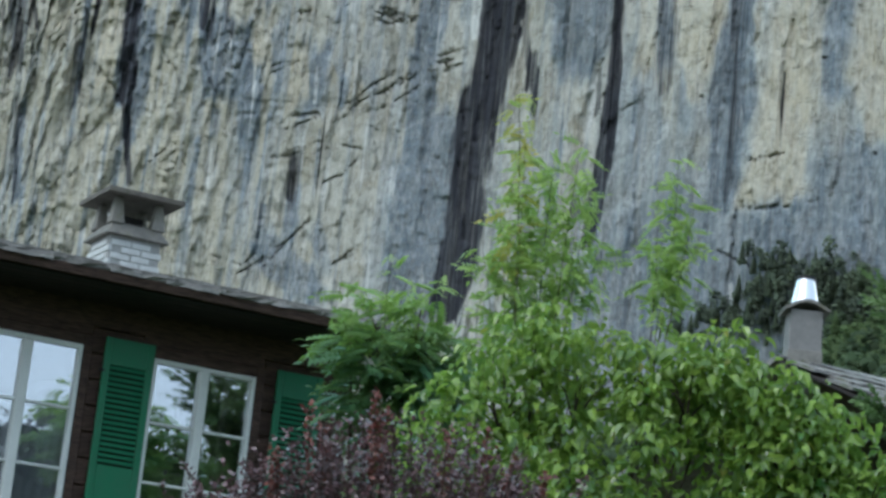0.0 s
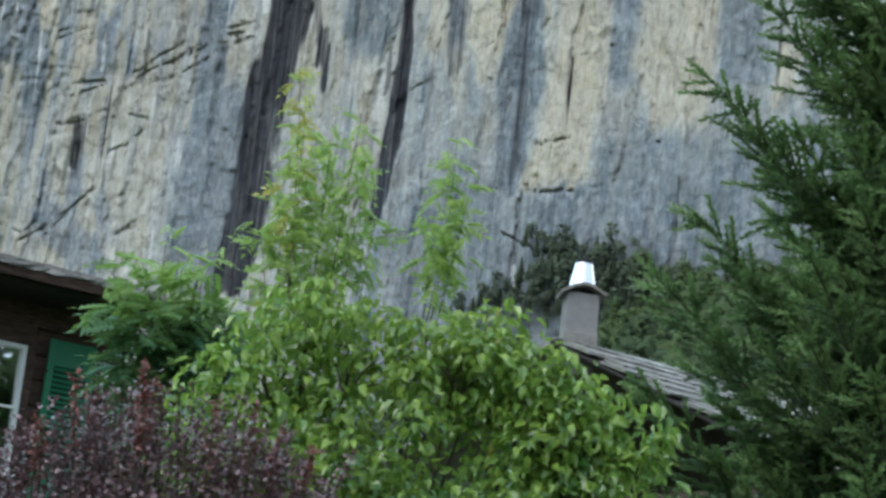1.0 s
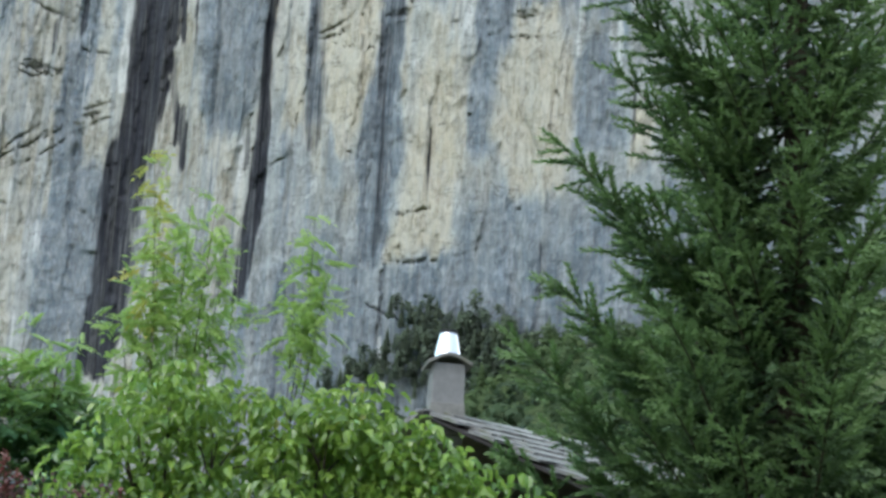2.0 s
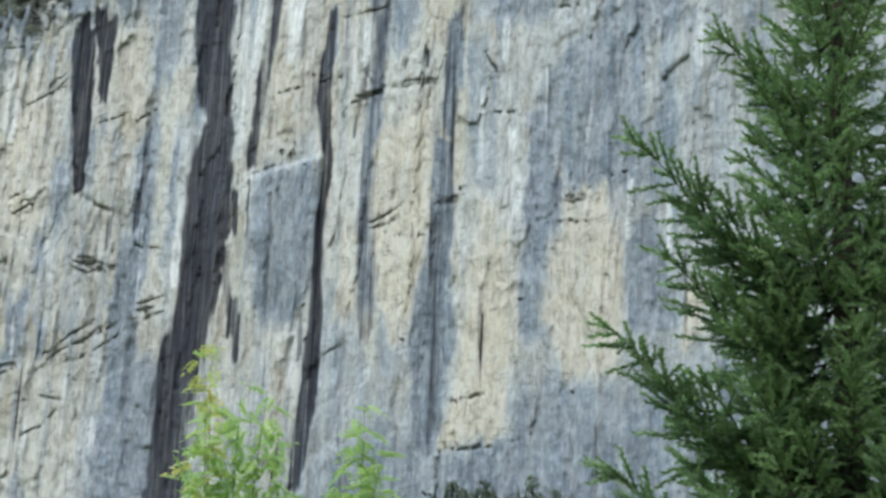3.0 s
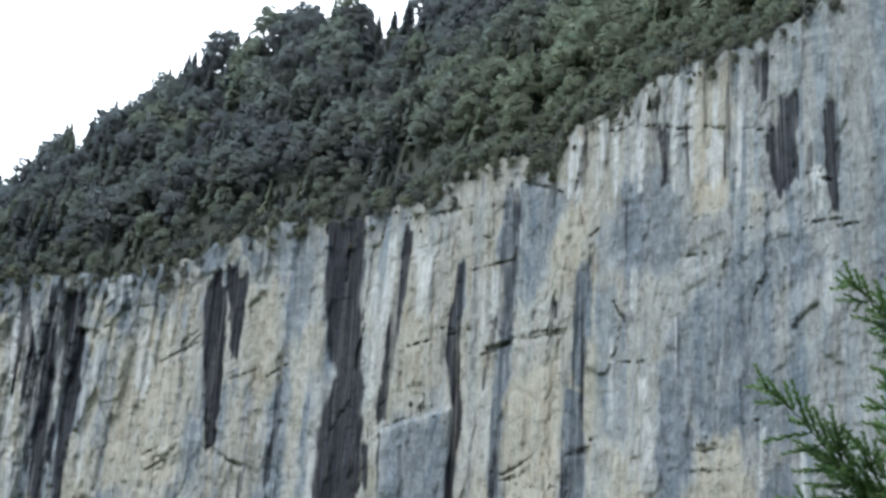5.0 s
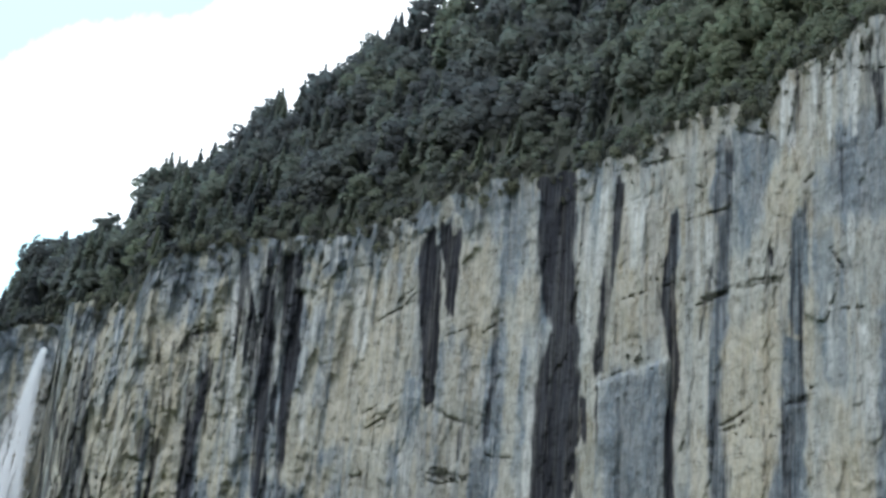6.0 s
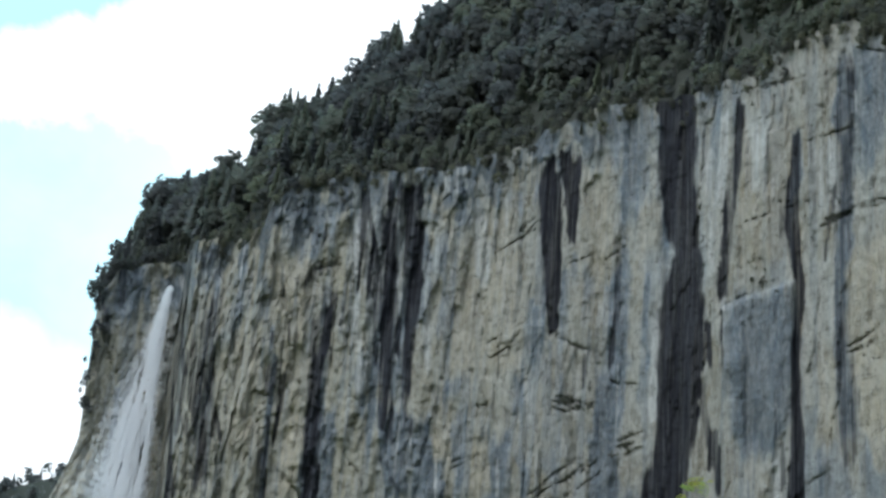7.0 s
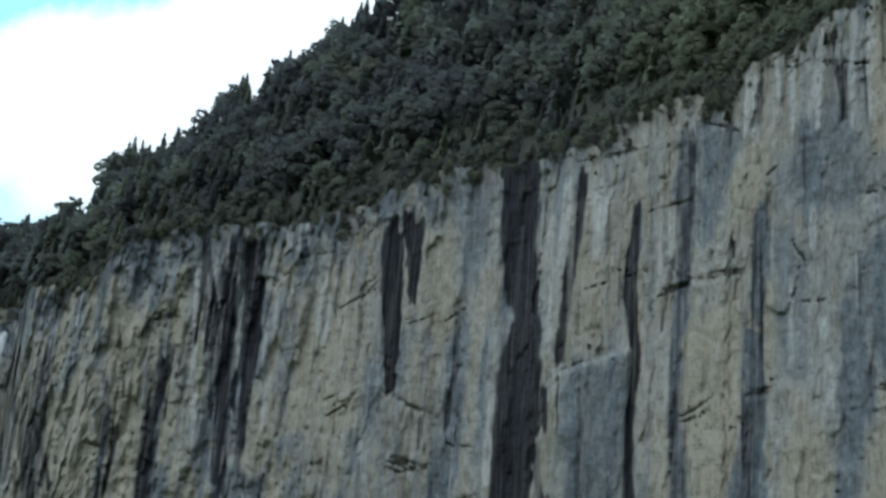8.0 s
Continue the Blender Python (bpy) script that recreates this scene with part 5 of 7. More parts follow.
def glass_material():
    n = Nodes("window_glass", rough=0.03, spec=0.5)
    n.colour((0.02, 0.025, 0.028))
    clear = n.t.nodes.new("ShaderNodeBsdfTransparent")
    gloss = n.t.nodes.new("ShaderNodeBsdfGlossy")
    gloss.inputs["Roughness"].default_value = 0.02
    gloss.inputs["Color"].default_value = (0.95, 0.97, 1.0, 1)
    ripple = n.add("Bump", Strength=0.05, Distance=0.01)
    n.link(n.noise(n.coords((1, 1, 1)), 5.0, 2), ripple.inputs["Height"])
    n.link(ripple.outputs["Normal"], gloss.inputs["Normal"])
    mix = n.t.nodes.new("ShaderNodeMixShader")
    mix.inputs["Fac"].default_value = 0.46
    n.link(clear.outputs[0], mix.inputs[1])
    n.link(gloss.outputs[0], mix.inputs[2])
    n.link(mix.outputs[0], n.t.nodes["Material Output"].inputs["Surface"])
    return n.m


def curtain_material():
    n = Nodes("curtain_cloth", rough=0.9, spec=0.1)
    # fold shading painted into the cloth as upright darker bands
    folds = n.noise(n.coords((20, 20, 0.25)), 1.0, 4, 0.6)
    n.colour(n.mix(n.remap(folds, 0.35, 0.65), (0.62, 0.68, 0.74), (0.97, 0.97, 0.98)))
    return n.m


TIMBER = timber_material("dark_stained_timber", (0.040, 0.025, 0.020), (0.14, 0.086, 0.064))
# darker copy of the timber: shade of eaves and rooms put into its colour
SHADED_TIMBER = timber_material("shaded_timber", (0.020, 0.015, 0.013), (0.050, 0.036, 0.030))
SHUTTER = painted_material("green_paint", (0.028, 0.185, 0.088), (0.06, 0.15, 0.095), wear=0.45)
WHITE = painted_material("white_window_paint", (0.80, 0.81, 0.78), (0.55, 0.55, 0.51), wear=0.35)
GLASS = glass_material()
CURTAIN = curtain_material()
SLATE = stone_material("roof_slab", (0.16, 0.15, 0.14), (0.44, 0.42, 0.39), (0.13, 0.14, 0.08))
BRICKM = painted_material("whitewashed_brick", (0.62, 0.63, 0.62), (0.40, 0.40, 0.38), rough=0.85, wear=0.55)
CEMENT = stone_material("cement", (0.20, 0.19, 0.17), (0.36, 0.34, 0.31), (0.16, 0.15, 0.11))
PLASTER = stone_material("cement_plaster", (0.27, 0.26, 0.25), (0.40, 0.385, 0.37), None, 4.0)
JOINT = stone_material("joint_mortar", (0.34, 0.34, 0.33), (0.46, 0.46, 0.44))
CAPSTONE = stone_material("cap_stone", (0.10, 0.088, 0.078), (0.24, 0.215, 0.19), (0.09, 0.085, 0.06))
SOOT = stone_material("soot", (0.012, 0.011, 0.01), (0.03, 0.028, 0.026))
STEEL = Nodes("bright_sheet_metal", rough=0.28, metal=1.0).colour((0.88, 0.89, 0.90)).m
IRON = Nodes("dark_iron", rough=0.6, metal=0.8).colour((0.05, 0.05, 0.05)).m


# ---------- building tools ----------
def part(name, bm, material, parent, label=""):
    me = bpy.data.meshes.new(name)
    bm.normal_update()
    bm.to_mesh(me)
    bm.free()
    me.materials.append(material)
    ob = new(name, me)
    ob.parent = parent
    return tagged(ob, label)


def piece(name, me, parent, m):
    ob = new(name, me)
    ob.parent = parent
    ob.matrix_local = m
    return ob


def thing(name, m, label, category, group="", kind=""):
    ob = new(name)
    ob.matrix_world = m
    ob.empty_display_size = 0.2
    return tagged(ob, label, category, group, kind)


def box(bm, x0, x1, y0, y1, z0, z1, bevel=0.004):
    r = bmesh.ops.create_cube(bm, size=1)
    for v in r["verts"]:
        v.co = Vector((x0 + (v.co.x + 0.5) * (x1 - x0), y0 + (v.co.y + 0.5) * (y1 - y0), z0 + (v.co.z + 0.5) * (z1 - z0)))
    if bevel:
        es = list({e for v in r["verts"] for e in v.link_edges})
        bmesh.ops.bevel(bm, geom=es, offset=bevel, segments=1, affect="EDGES", profile=0.5)
    return bm


def one_box(*a, bevel=0.004):
    return box(bmesh.new(), *a, bevel=bevel)


def frustum(x0, x1, y0, y1, z0, X0, X1, Y0, Y1, z1, bevel=0.006):
    """A block with unlike base and top."""
    bm = bmesh.new()
    lo = [bm.verts.new(p) for p in ((x0, y0, z0), (x1, y0, z0), (x1, y1, z0), (x0, y1, z0))]
    hi = [bm.verts.new(p) for p in ((X0, Y0, z1), (X1, Y0, z1), (X1, Y1, z1), (X0, Y1, z1))]
    bm.faces.new(lo[::-1]), bm.faces.new(hi)
    for k in range(4):
        bm.faces.new((lo[k], lo[(k + 1) % 4], hi[(k + 1) % 4], hi[k]))
    bmesh.ops.bevel(bm, geom=bm.edges[:], offset=bevel, segments=1, affect="EDGES", profile=0.5)
    return bm


def rough_slab(length, depth, thick, seed):
    """Mesh data of one roof slab with broken edges, its lower edge at the origin."""
    g = np.random.default_rng(seed)
    bm = bmesh.new()
    n = 5
    rows = []
    for z in (0, thick):
        front = [bm.verts.new((length * (k / n - 0.5), g.uniform(-0.02, 0.02), z + g.uniform(-0.006, 0.006))) for k in range(n + 1)]
        back = [bm.verts.new((length * (k / n - 0.5), depth, z)) for k in range(n + 1)]
        rows.append((front, back))
    for (f0, b0), (f1, b1) in [(rows[0], rows[1])]:
        for k in range(n):
            bm.faces.new((f1[k], f1[k + 1], b1[k + 1], b1[k]))
            bm.faces.new((f0[k + 1], f0[k], b0[k], b0[k + 1]))
            bm.faces.new((f0[k], f0[k + 1], f1[k + 1], f1[k]))
            bm.faces.new((b0[k + 1], b0[k], b1[k], b1[k + 1]))
        bm.faces.new((f0[0], f1[0], b1[0], b0[0])), bm.faces.new((f0[n], b0[n], b1[n], f1[n]))
    me = bpy.data.meshes.new("slab")
    bm.normal_update()
    bm.to_mesh(me)
    bm.free()
    me.materials.append(SLATE)
    return me


# ---------- chalet with green shutters ----------
def build_window(house, x0, x1, z0, z1, curtained):
    """A two-leaved casement with three panes to a leaf, set into the wall."""
    win = new("window")
    win.parent = house
    tagged(win, "white wooden casement window with six panes")
    t = 0.038
    bm = bmesh.new()
    box(bm, x0, x0 + t, -0.05, 0.05, z0, z1)
    box(bm, x1 - t, x1, -0.05, 0.05, z0, z1)
    box(bm, x0 + t, x1 - t, -0.05, 0.05, z1 - t, z1)
    box(bm, x0 + t, x1 - t, -0.05, 0.05, z0, z0 + t)
    part("window_frame", bm, WHITE, win)
    mid = (x0 + x1) / 2
    part("mullion", one_box(mid - 0.042, mid + 0.042, -0.062, 0.03, z0 + t, z1 - t, bevel=0.008), WHITE, win)
    h = (z1 - z0 - 2 * t) / 3
    for a, b in ((x0 + t, mid - 0.042), (mid + 0.042, x1 - t)):
        for k in range(3):
            za, zb = z0 + t + k * h, z0 + t + (k + 1) * h
            if k:
                part("glazing_bar", one_box(a, b, -0.045, 0.0, za - 0.011, za + 0.011, bevel=0.003), WHITE, win)
            pane = part("pane", one_box(a, b, -0.018, -0.012, za + 0.011 * (k > 0), zb - 0.011 * (k < 2), bevel=0), GLASS, win, "clear glass reflecting the sky")
            pane.visible_shadow = False
    part("sill", one_box(x0 - 0.06, x1 + 0.06, -0.13, 0.0, z0 - 0.06, z0 - 0.003, bevel=0.008), TIMBER, win, "dark timber sill")
    bm = bmesh.new()
    box(bm, x0 - 0.085, x0 - 0.003, -0.035, 0.03, z0 - 0.002, z1 + 0.09, bevel=0.006)
    box(bm, x1 + 0.003, x1 + 0.085, -0.035, 0.03, z0 - 0.002, z1 + 0.09, bevel=0.006)
    box(bm, x0 - 0.002, x1 + 0.002, -0.035, 0.03, z1 + 0.003, z1 + 0.09, bevel=0.006)
    part("casing", bm, TIMBER, win, "dark timber casing")
    if curtained:
        n = 70
        top = z0 + t + 2 * h - 0.02
        xs = np.linspace(x0 + t, x1 - t, n)
        ys = 0.06 + 0.022 * np.sin(xs * 75) + 0.012 * np.sin(xs * 171 + 1)
        co = np.stack([np.repeat(xs[:, None], 2, 1), np.repeat(ys[:, None], 2, 1), np.repeat(np.array([[z0, top]]), n, 0)], -1).reshape(-1, 3)
        ob = mesh_object("curtain", co, grid_faces(n, 2), CURTAIN, soft=True)
        solid = ob.modifiers.new("thickness", "SOLIDIFY")
        solid.thickness = 0.004
        ob.parent = win
        tagged(ob, "pale blue-grey gathered curtain")


def build_shutter(house, x0, x1, z0, z1):
    sh = new("shutter")
    sh.parent = house
    tagged(sh, "open green louvred wooden shutter")
    y0, y1 = -0.075, -0.04
    w = 0.06
    lou0, lou1 = z0 + 0.62, z1 - 0.225
    part("stile", one_box(x0, x0 + w, y0, y1, z0, z1, bevel=0.006), SHUTTER, sh)
    part("stile", one_box(x1 - w, x1, y0, y1, z0, z1, bevel=0.006), SHUTTER, sh)
    part("top_rail", one_box(x0 + w, x1 - w, y0 + 0.003, y1, lou1, z1 - 0.002, bevel=0.004), SHUTTER, sh)
    part("lower_panel", one_box(x0 + w, x1 - w, y0 + 0.004, y1, z0 + 0.002, lou1 - 0.0445 * int((lou1 - lou0) / 0.0445) - 0.012, bevel=0.004), SHUTTER, sh)
    # dark sheet added behind the slats for the shade in their gaps
    part("backing", one_box(x0 + w, x1 - w, y1 - 0.006, y1, lou0 - 0.03, lou1, bevel=0), SHADED_TIMBER, sh)
    bm = bmesh.new()
    L = x1 - x0 - 2 * w
    box(bm, -L / 2, L / 2, -0.021, 0.021, -0.0035, 0.0035, bevel=0.002)
    me = bpy.data.meshes.new("slat")
    bm.to_mesh(me), bm.free()
    me.materials.append(SHUTTER)
    count = int((lou1 - lou0) / 0.0445)
    for k in range(count):
        piece("slat", me, sh, pose((x0 + x1) / 2, -0.058, lou1 - 0.022 - k * 0.0445, 48, 0, 0))
    for z in (z0 + 0.2, z1 - 0.28):
        part("hinge", one_box(x0 - 0.03, x0 + 0.012, y0 - 0.006, y0 + 0.012, z - 0.012, z + 0.012, bevel=0.003), IRON, sh, "small iron hinge")


def build_chalet():
    m = pose(-5.134, 16.244, 0, 0, 0, 38)
    house = thing("chalet", m, "dark timber chalet with green shutters and low stone roof", "house")
    X0, X1, DEP, TOP = -4.6, 1.75, 7.0, 5.02
    wins = [(-1.63, -0.715), (-0.105, 0.825)]
    z0, z1 = 3.05, 4.60
    # timber front, course by course, with the openings left free
    rows = [(0.0, 0.9)] + [(0.9 + 0.215 * k, 0.9 + 0.215 * (k + 1)) for k in range(20)]
    beam_cache = {}
    for a, b in rows:
        spans = [(X0, X1)]
        if b > z0 - 0.06 and a < z1 + 0.09:
            spans = [(X0, wins[0][0] - 0.085), (wins[0][1] + 0.085, wins[1][0] - 0.085), (wins[1][1] + 0.085, X1)]
        b = min(b, TOP + 0.13)
        if b - a < 0.04:
            continue
        for s, e in spans:
            key = (round(e - s, 3), round(b - a, 3))
            if key not in beam_cache:
                bm = one_box(-key[0] / 2, key[0] / 2, 0, 0.16, 0.003, key[1] - 0.003, bevel=0.012)
                me = bpy.data.meshes.new("beam")
                bm.to_mesh(me), bm.free()
                me.materials.append(TIMBER)
                beam_cache[key] = me
            piece("beam", beam_cache[key], house, pose((s + e) / 2, rng.uniform(-0.004, 0.004), a))
    bm = bmesh.new()
    box(bm, X0, X0 + 0.16, 0.165, DEP, 0, TOP + 0.1)
    box(bm, X1 - 0.16, X1, 0.165, DEP, 0, TOP + 0.1)
    box(bm, X0, X1, DEP, DEP + 0.16, 0, TOP + 0.1)
    part("side_wall", bm, TIMBER, house)
    # inner wall and floor in the darkened timber, to keep the room dim
    part("inner_wall", one_box(X0 + 0.2, X1 - 0.2, 2.4, 2.5, 0, TOP, bevel=0), SHADED_TIMBER, house, "dim interior wall")
    part("floor", one_box(X0 + 0.2, X1 - 0.2, 0.17, 2.4, 2.5, 2.6, bevel=0), SHADED_TIMBER, house)
    for a, b in wins:
        part("lintel", one_box(a - 0.085, b + 0.085, 0.0, 0.16, z1 + 0.092, TOP + 0.13, bevel=0.008), TIMBER, house)
        part("apron_board", one_box(a - 0.085, b + 0.085, 0.0, 0.16, 2.83, z0 - 0.062, bevel=0.008), TIMBER, house)
        build_window(house, a, b, z0, z1, a < -1)
    for a in (-0.535, 1.01, -2.16):
        build_shutter(house, a, a + 0.43, 3.02, 4.70)
    # roof: boarded soffit, rafters, fascia and rough slabs
    pitch = 13.6
    roof = new("roof")
    roof.parent = house
    roof.matrix_local = pose(0, -0.85, 5.005, pitch, 0, 0)
    tagged(roof, "low-pitched weathered stone slab roof")
    x0, x1, run = -5.0, 2.15, 5.2
    part("deck", one_box(x0, x1, 0.01, run, 0.0, 0.035, bevel=0.004), SHADED_TIMBER, roof)
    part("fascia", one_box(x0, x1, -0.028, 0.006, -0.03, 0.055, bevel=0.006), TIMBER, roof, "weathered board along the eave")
    # level boards added under the eave to hide and darken the wall top
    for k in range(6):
        part("soffit_board", one_box(x0 + 0.02, x1 - 0.02, -0.815 + 0.136 * k, -0.683 + 0.136 * k, 4.965, 4.985, bevel=0.003), SHADED_TIMBER, house)
    slabs = [rough_slab(0.46, 0.5, 0.026, k) for k in range(6)]
    for row in range(10):
        for k in range(17):
            x = x0 + 0.2 + 0.462 * k + (0.22 if row % 2 else 0)
            if x > x1:
                continue
            piece("roof_slab", slabs[(k * 5 + row * 3) % 6], roof, pose(x, -0.05 + 0.42 * row + rng.uniform(-0.02, 0.02), 0.045 + 0.012 * (row > 0) + rng.uniform(0, 0.012), -2.6 + rng.uniform(-0.6, 0.6), 0, rng.uniform(-1.2, 1.2)))
    return house


build_chalet()


def build_brick_chimney():
    ch = thing("brick_chimney", pose(-5.134, 16.244, 0, 0, 0, 38), "whitewashed brick chimney with a slab cap on cement legs", "chimney")
    x0, x1, y0, y1, zb, zt = 0.13, 0.66, 2.2, 2.76, 5.55, 6.11
    part("core", one_box(x0 + 0.012, x1 - 0.012, y0 + 0.012, y1 - 0.012, zb, zt, bevel=0), JOINT, ch)
    bm = one_box(-0.094, 0.094, -0.02, 0.02, -0.028, 0.028, bevel=0.006)
    me = bpy.data.meshes.new("brick")
    bm.to_mesh(me), bm.free()
    me.materials.append(BRICKM)
    for row in range(8):
        z = zb + 0.034 + 0.066 * row
        for k in range(4):
            off = 0.05 if row % 2 else -0.05
            x = x0 + 0.075 + 0.2 * k + off
            if x0 + 0.06 < x < x1 - 0.06:
                piece("brick", me, ch, pose(x, y0 + 0.018 + rng.uniform(-0.003, 0.003), z, 0, 0, rng.uniform(-1, 1)))
        for k in range(3):
            y = y0 + 0.12 + 0.2 * k + (0.05 if row % 2 else -0.03)
            if y < y1 - 0.05:
                piece("brick", me, ch, pose(x0 + 0.018, y, z, 0, 0, 90))
                piece("brick", me, ch, pose(x1 - 0.018, y, z, 0, 0, 90))
    part("collar", frustum(x0 - 0.06, x1 + 0.06, y0 - 0.06, y1 + 0.06, zt + 0.002, x0 + 0.03, x1 - 0.03, y0 + 0.03, y1 - 0.03, zt + 0.14, 0.012), CEMENT, ch, "sloping grey cement collar")
    for x, y in ((x0 + 0.06, y0 + 0.06), (x1 - 0.06, y0 + 0.06), (x0 + 0.06, y1 - 0.06), (x1 - 0.06, y1 - 0.06)):
        part("leg", frustum(x - 0.07, x + 0.07, y - 0.07, y + 0.07, zt + 0.12, x - 0.035, x + 0.035, y - 0.035, y + 0.035, zt + 0.385, 0.008), CEMENT, ch)
    bm = bmesh.new()
    a, b, c, d = x0 - 0.11, x1 + 0.12, y0 - 0.15, y1 + 0.15
    for t in (0, 0.045):
        pts = [(a, c), (b, c), (b, d), (a, d)]
        ring = [bm.verts.new((x, y, zt + 0.38 + t)) for x, y in pts]
        peak = [bm.verts.new((a + 0.2, (c + d) / 2, zt + 0.415 + t)), bm.verts.new((b - 0.2, (c + d) / 2, zt + 0.415 + t))]
        if t:
            bm.faces.new((ring[0], ring[1], peak[1], peak[0])), bm.faces.new((ring[1], ring[2], peak[1]))
            bm.faces.new((ring[2], ring[3], peak[0], peak[1])), bm.faces.new((ring[3], ring[0], peak[0]))
            for k in range(4):
                bm.faces.new((low[k], low[(k + 1) % 4], ring[(k + 1) % 4], ring[k]))
        else:
            low = ring
            bm.faces.new((peak[0], peak[1], ring[1], ring[0])), bm.faces.new((peak[1], ring[2], ring[1]))
            bm.faces.new((peak[1], peak[0], ring[3], ring[2])), bm.faces.new((peak[0], ring[0], ring[3]))
    bmesh.ops.recalc_face_normals(bm, faces=bm.faces[:])
    part("cap", bm, CAPSTONE, ch, "weathered grey slab cap")
    part("flue", one_box(x0 + 0.16, x1 - 0.16, y0 + 0.16, y1 - 0.16, zt + 0.13, zt + 0.24, bevel=0.004), SOOT, ch, "sooty flue opening")


build_brick_chimney()


# ---------- neighbouring house behind the shrubs ----------
def build_neighbour():
    m = pose(0.15, 30.0, 0, 0, 0, 40)
    house = thing("neighbour_house", m, "house with a grey stone slab roof behind shrubs", "house")
    x0, x1 = -0.5, 9.0
    bm = bmesh.new()
    box(bm, x0 + 0.5, x1 - 0.6, -4.3, 3.2, 0, 5.5, bevel=0.02)
    part("wall", bm, TIMBER, house, "dark timber wall")
    pitch = 22.5
    roof = new("roof")
    roof.parent = house
    roof.matrix_local = pose(0, -5.2, 5.565, pitch, 0, 0)
    tagged(roof, "grey stone slab roof with lichen")
    run = 5.2 / math.cos(radians(pitch))
    part("deck", one_box(x0, x1, 0, run, 0, 0.05, bevel=0.006), SHADED_TIMBER, roof)
    part("fascia", one_box(x0, x1, -0.035, -0.003, -0.06, 0.07, bevel=0.006), TIMBER, roof, "weathered eave board")
    back = one_box(x0, x1, 0.02, 4.2, 0, 0.09, bevel=0.006)
    bmesh.ops.transform(back, matrix=pose(0, 0, 7.72, -pitch, 0, 0), verts=back.verts)
    part("back_slope", back, SLATE, house)
    ridge = one_box(x0, x1, -0.13, 0.13, 7.74, 7.80, bevel=0.02)
    part("ridge", ridge, SLATE, house, "pale mortared ridge")
    slabs = [rough_slab(0.66, 0.62, 0.045, 40 + k) for k in range(6)]
    for row in range(12):
        for k in range(21):
            x = x0 + 0.3 + 0.67 * k + (0.33 if row % 2 else 0) + rng.uniform(-0.03, 0.03)
            if x > x1:
                continue
            piece("roof_slab", slabs[(k * 5 + row) % 6], roof, pose(x, -0.06 + 0.48 * row + rng.uniform(-0.03, 0.03), 0.06 + 0.03 * (row > 0) + rng.uniform(0, 0.025), -3.6, 0, rng.uniform(-2, 2)))


build_neighbour()


def build_plastered_chimney():
    ch = thing("plastered_chimney", pose(0.15, 30.0, 0, 0, 0, 9), "square grey plastered chimney with a bright metal cowl", "chimney")
    w = 0.238
    part("shaft", frustum(-w - 0.012, w + 0.012, -w, w, 7.3, -w, w, -w, w, 8.53, 0.012), PLASTER, ch)
    part("flashing", frustum(-w - 0.04, w + 0.04, -w - 0.05, w + 0.05, 7.45, -w - 0.014, w + 0.014, -w - 0.014, w + 0.014, 7.93, 0.008), CEMENT, ch, "grey mortar flashing")
    bm = bmesh.new()
    n = 13
    rows = []
    for k in range(n):
        x = -0.33 + 0.66 * k / (n - 1)
        z = 8.50 + 0.13 * math.cos(x / 0.33 * math.pi / 2) ** 1.3
        rows.append([bm.verts.new((x, y, z + t)) for t in (0, 0.045) for y in (-0.33, 0.33)])
    for a, b in zip(rows[:-1], rows[1:]):
        bm.faces.new((a[2], b[2], b[3], a[3])), bm.faces.new((a[1], b[1], b[0], a[0]))
        bm.faces.new((a[0], b[0], b[2], a[2])), bm.faces.new((a[3], b[3], b[1], a[1]))
    bm.faces.new((rows[0][0], rows[0][2], rows[0][3], rows[0][1])), bm.faces.new((rows[-1][1], rows[-1][3], rows[-1][2], rows[-1][0]))
    part("cap", bm, CEMENT, ch, "curved cement cap slab")
    bm = bmesh.new()
    bmesh.ops.create_cone(bm, cap_ends=True, segments=28, radius1=0.20, radius2=0.13, depth=0.36, matrix=pose(0, 0, 8.845))
    part("cowl", bm, STEEL, ch, "shiny conical sheet-metal cowl")
    bm = bmesh.new()
    bmesh.ops.create_cone(bm, cap_ends=True, segments=28, radius1=0.137, radius2=0.137, depth=0.05, matrix=pose(0, 0, 9.05))
    part("rim", bm, IRON, ch, "dark rim of the cowl")


build_plastered_chimney()


# ---------- plants ----------
def leaf_material(name, dark, light, rough=0.45, glow=0.3, spec=0.4, turned=None):
    n = Nodes(name, rough=rough, spec=spec)
    t = n.attr("tint").outputs["Fac"]
    r = n.noise(n.coords((1, 1, 1)), 14.0, 3, 0.6)
    c = n.mix(t, dark, light)
    if turned:
        c = n.mix(n.remap(t, 0.84, 1.0), c, turned)
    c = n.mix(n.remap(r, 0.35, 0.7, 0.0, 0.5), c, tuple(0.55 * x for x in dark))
    n.colour(c)
    thin = n.t.nodes.new("ShaderNodeBsdfTranslucent")
    n.link(n.mix(0.5, c, light), thin.inputs["Color"])
    mix = n.t.nodes.new("ShaderNodeMixShader")
    mix.inputs["Fac"].default_value = glow
    n.link(n.b.outputs[0], mix.inputs[1])
    n.link(thin.outputs[0], mix.inputs[2])
    n.link(mix.outputs[0], n.t.nodes["Material Output"].inputs["Surface"])
    return n.m


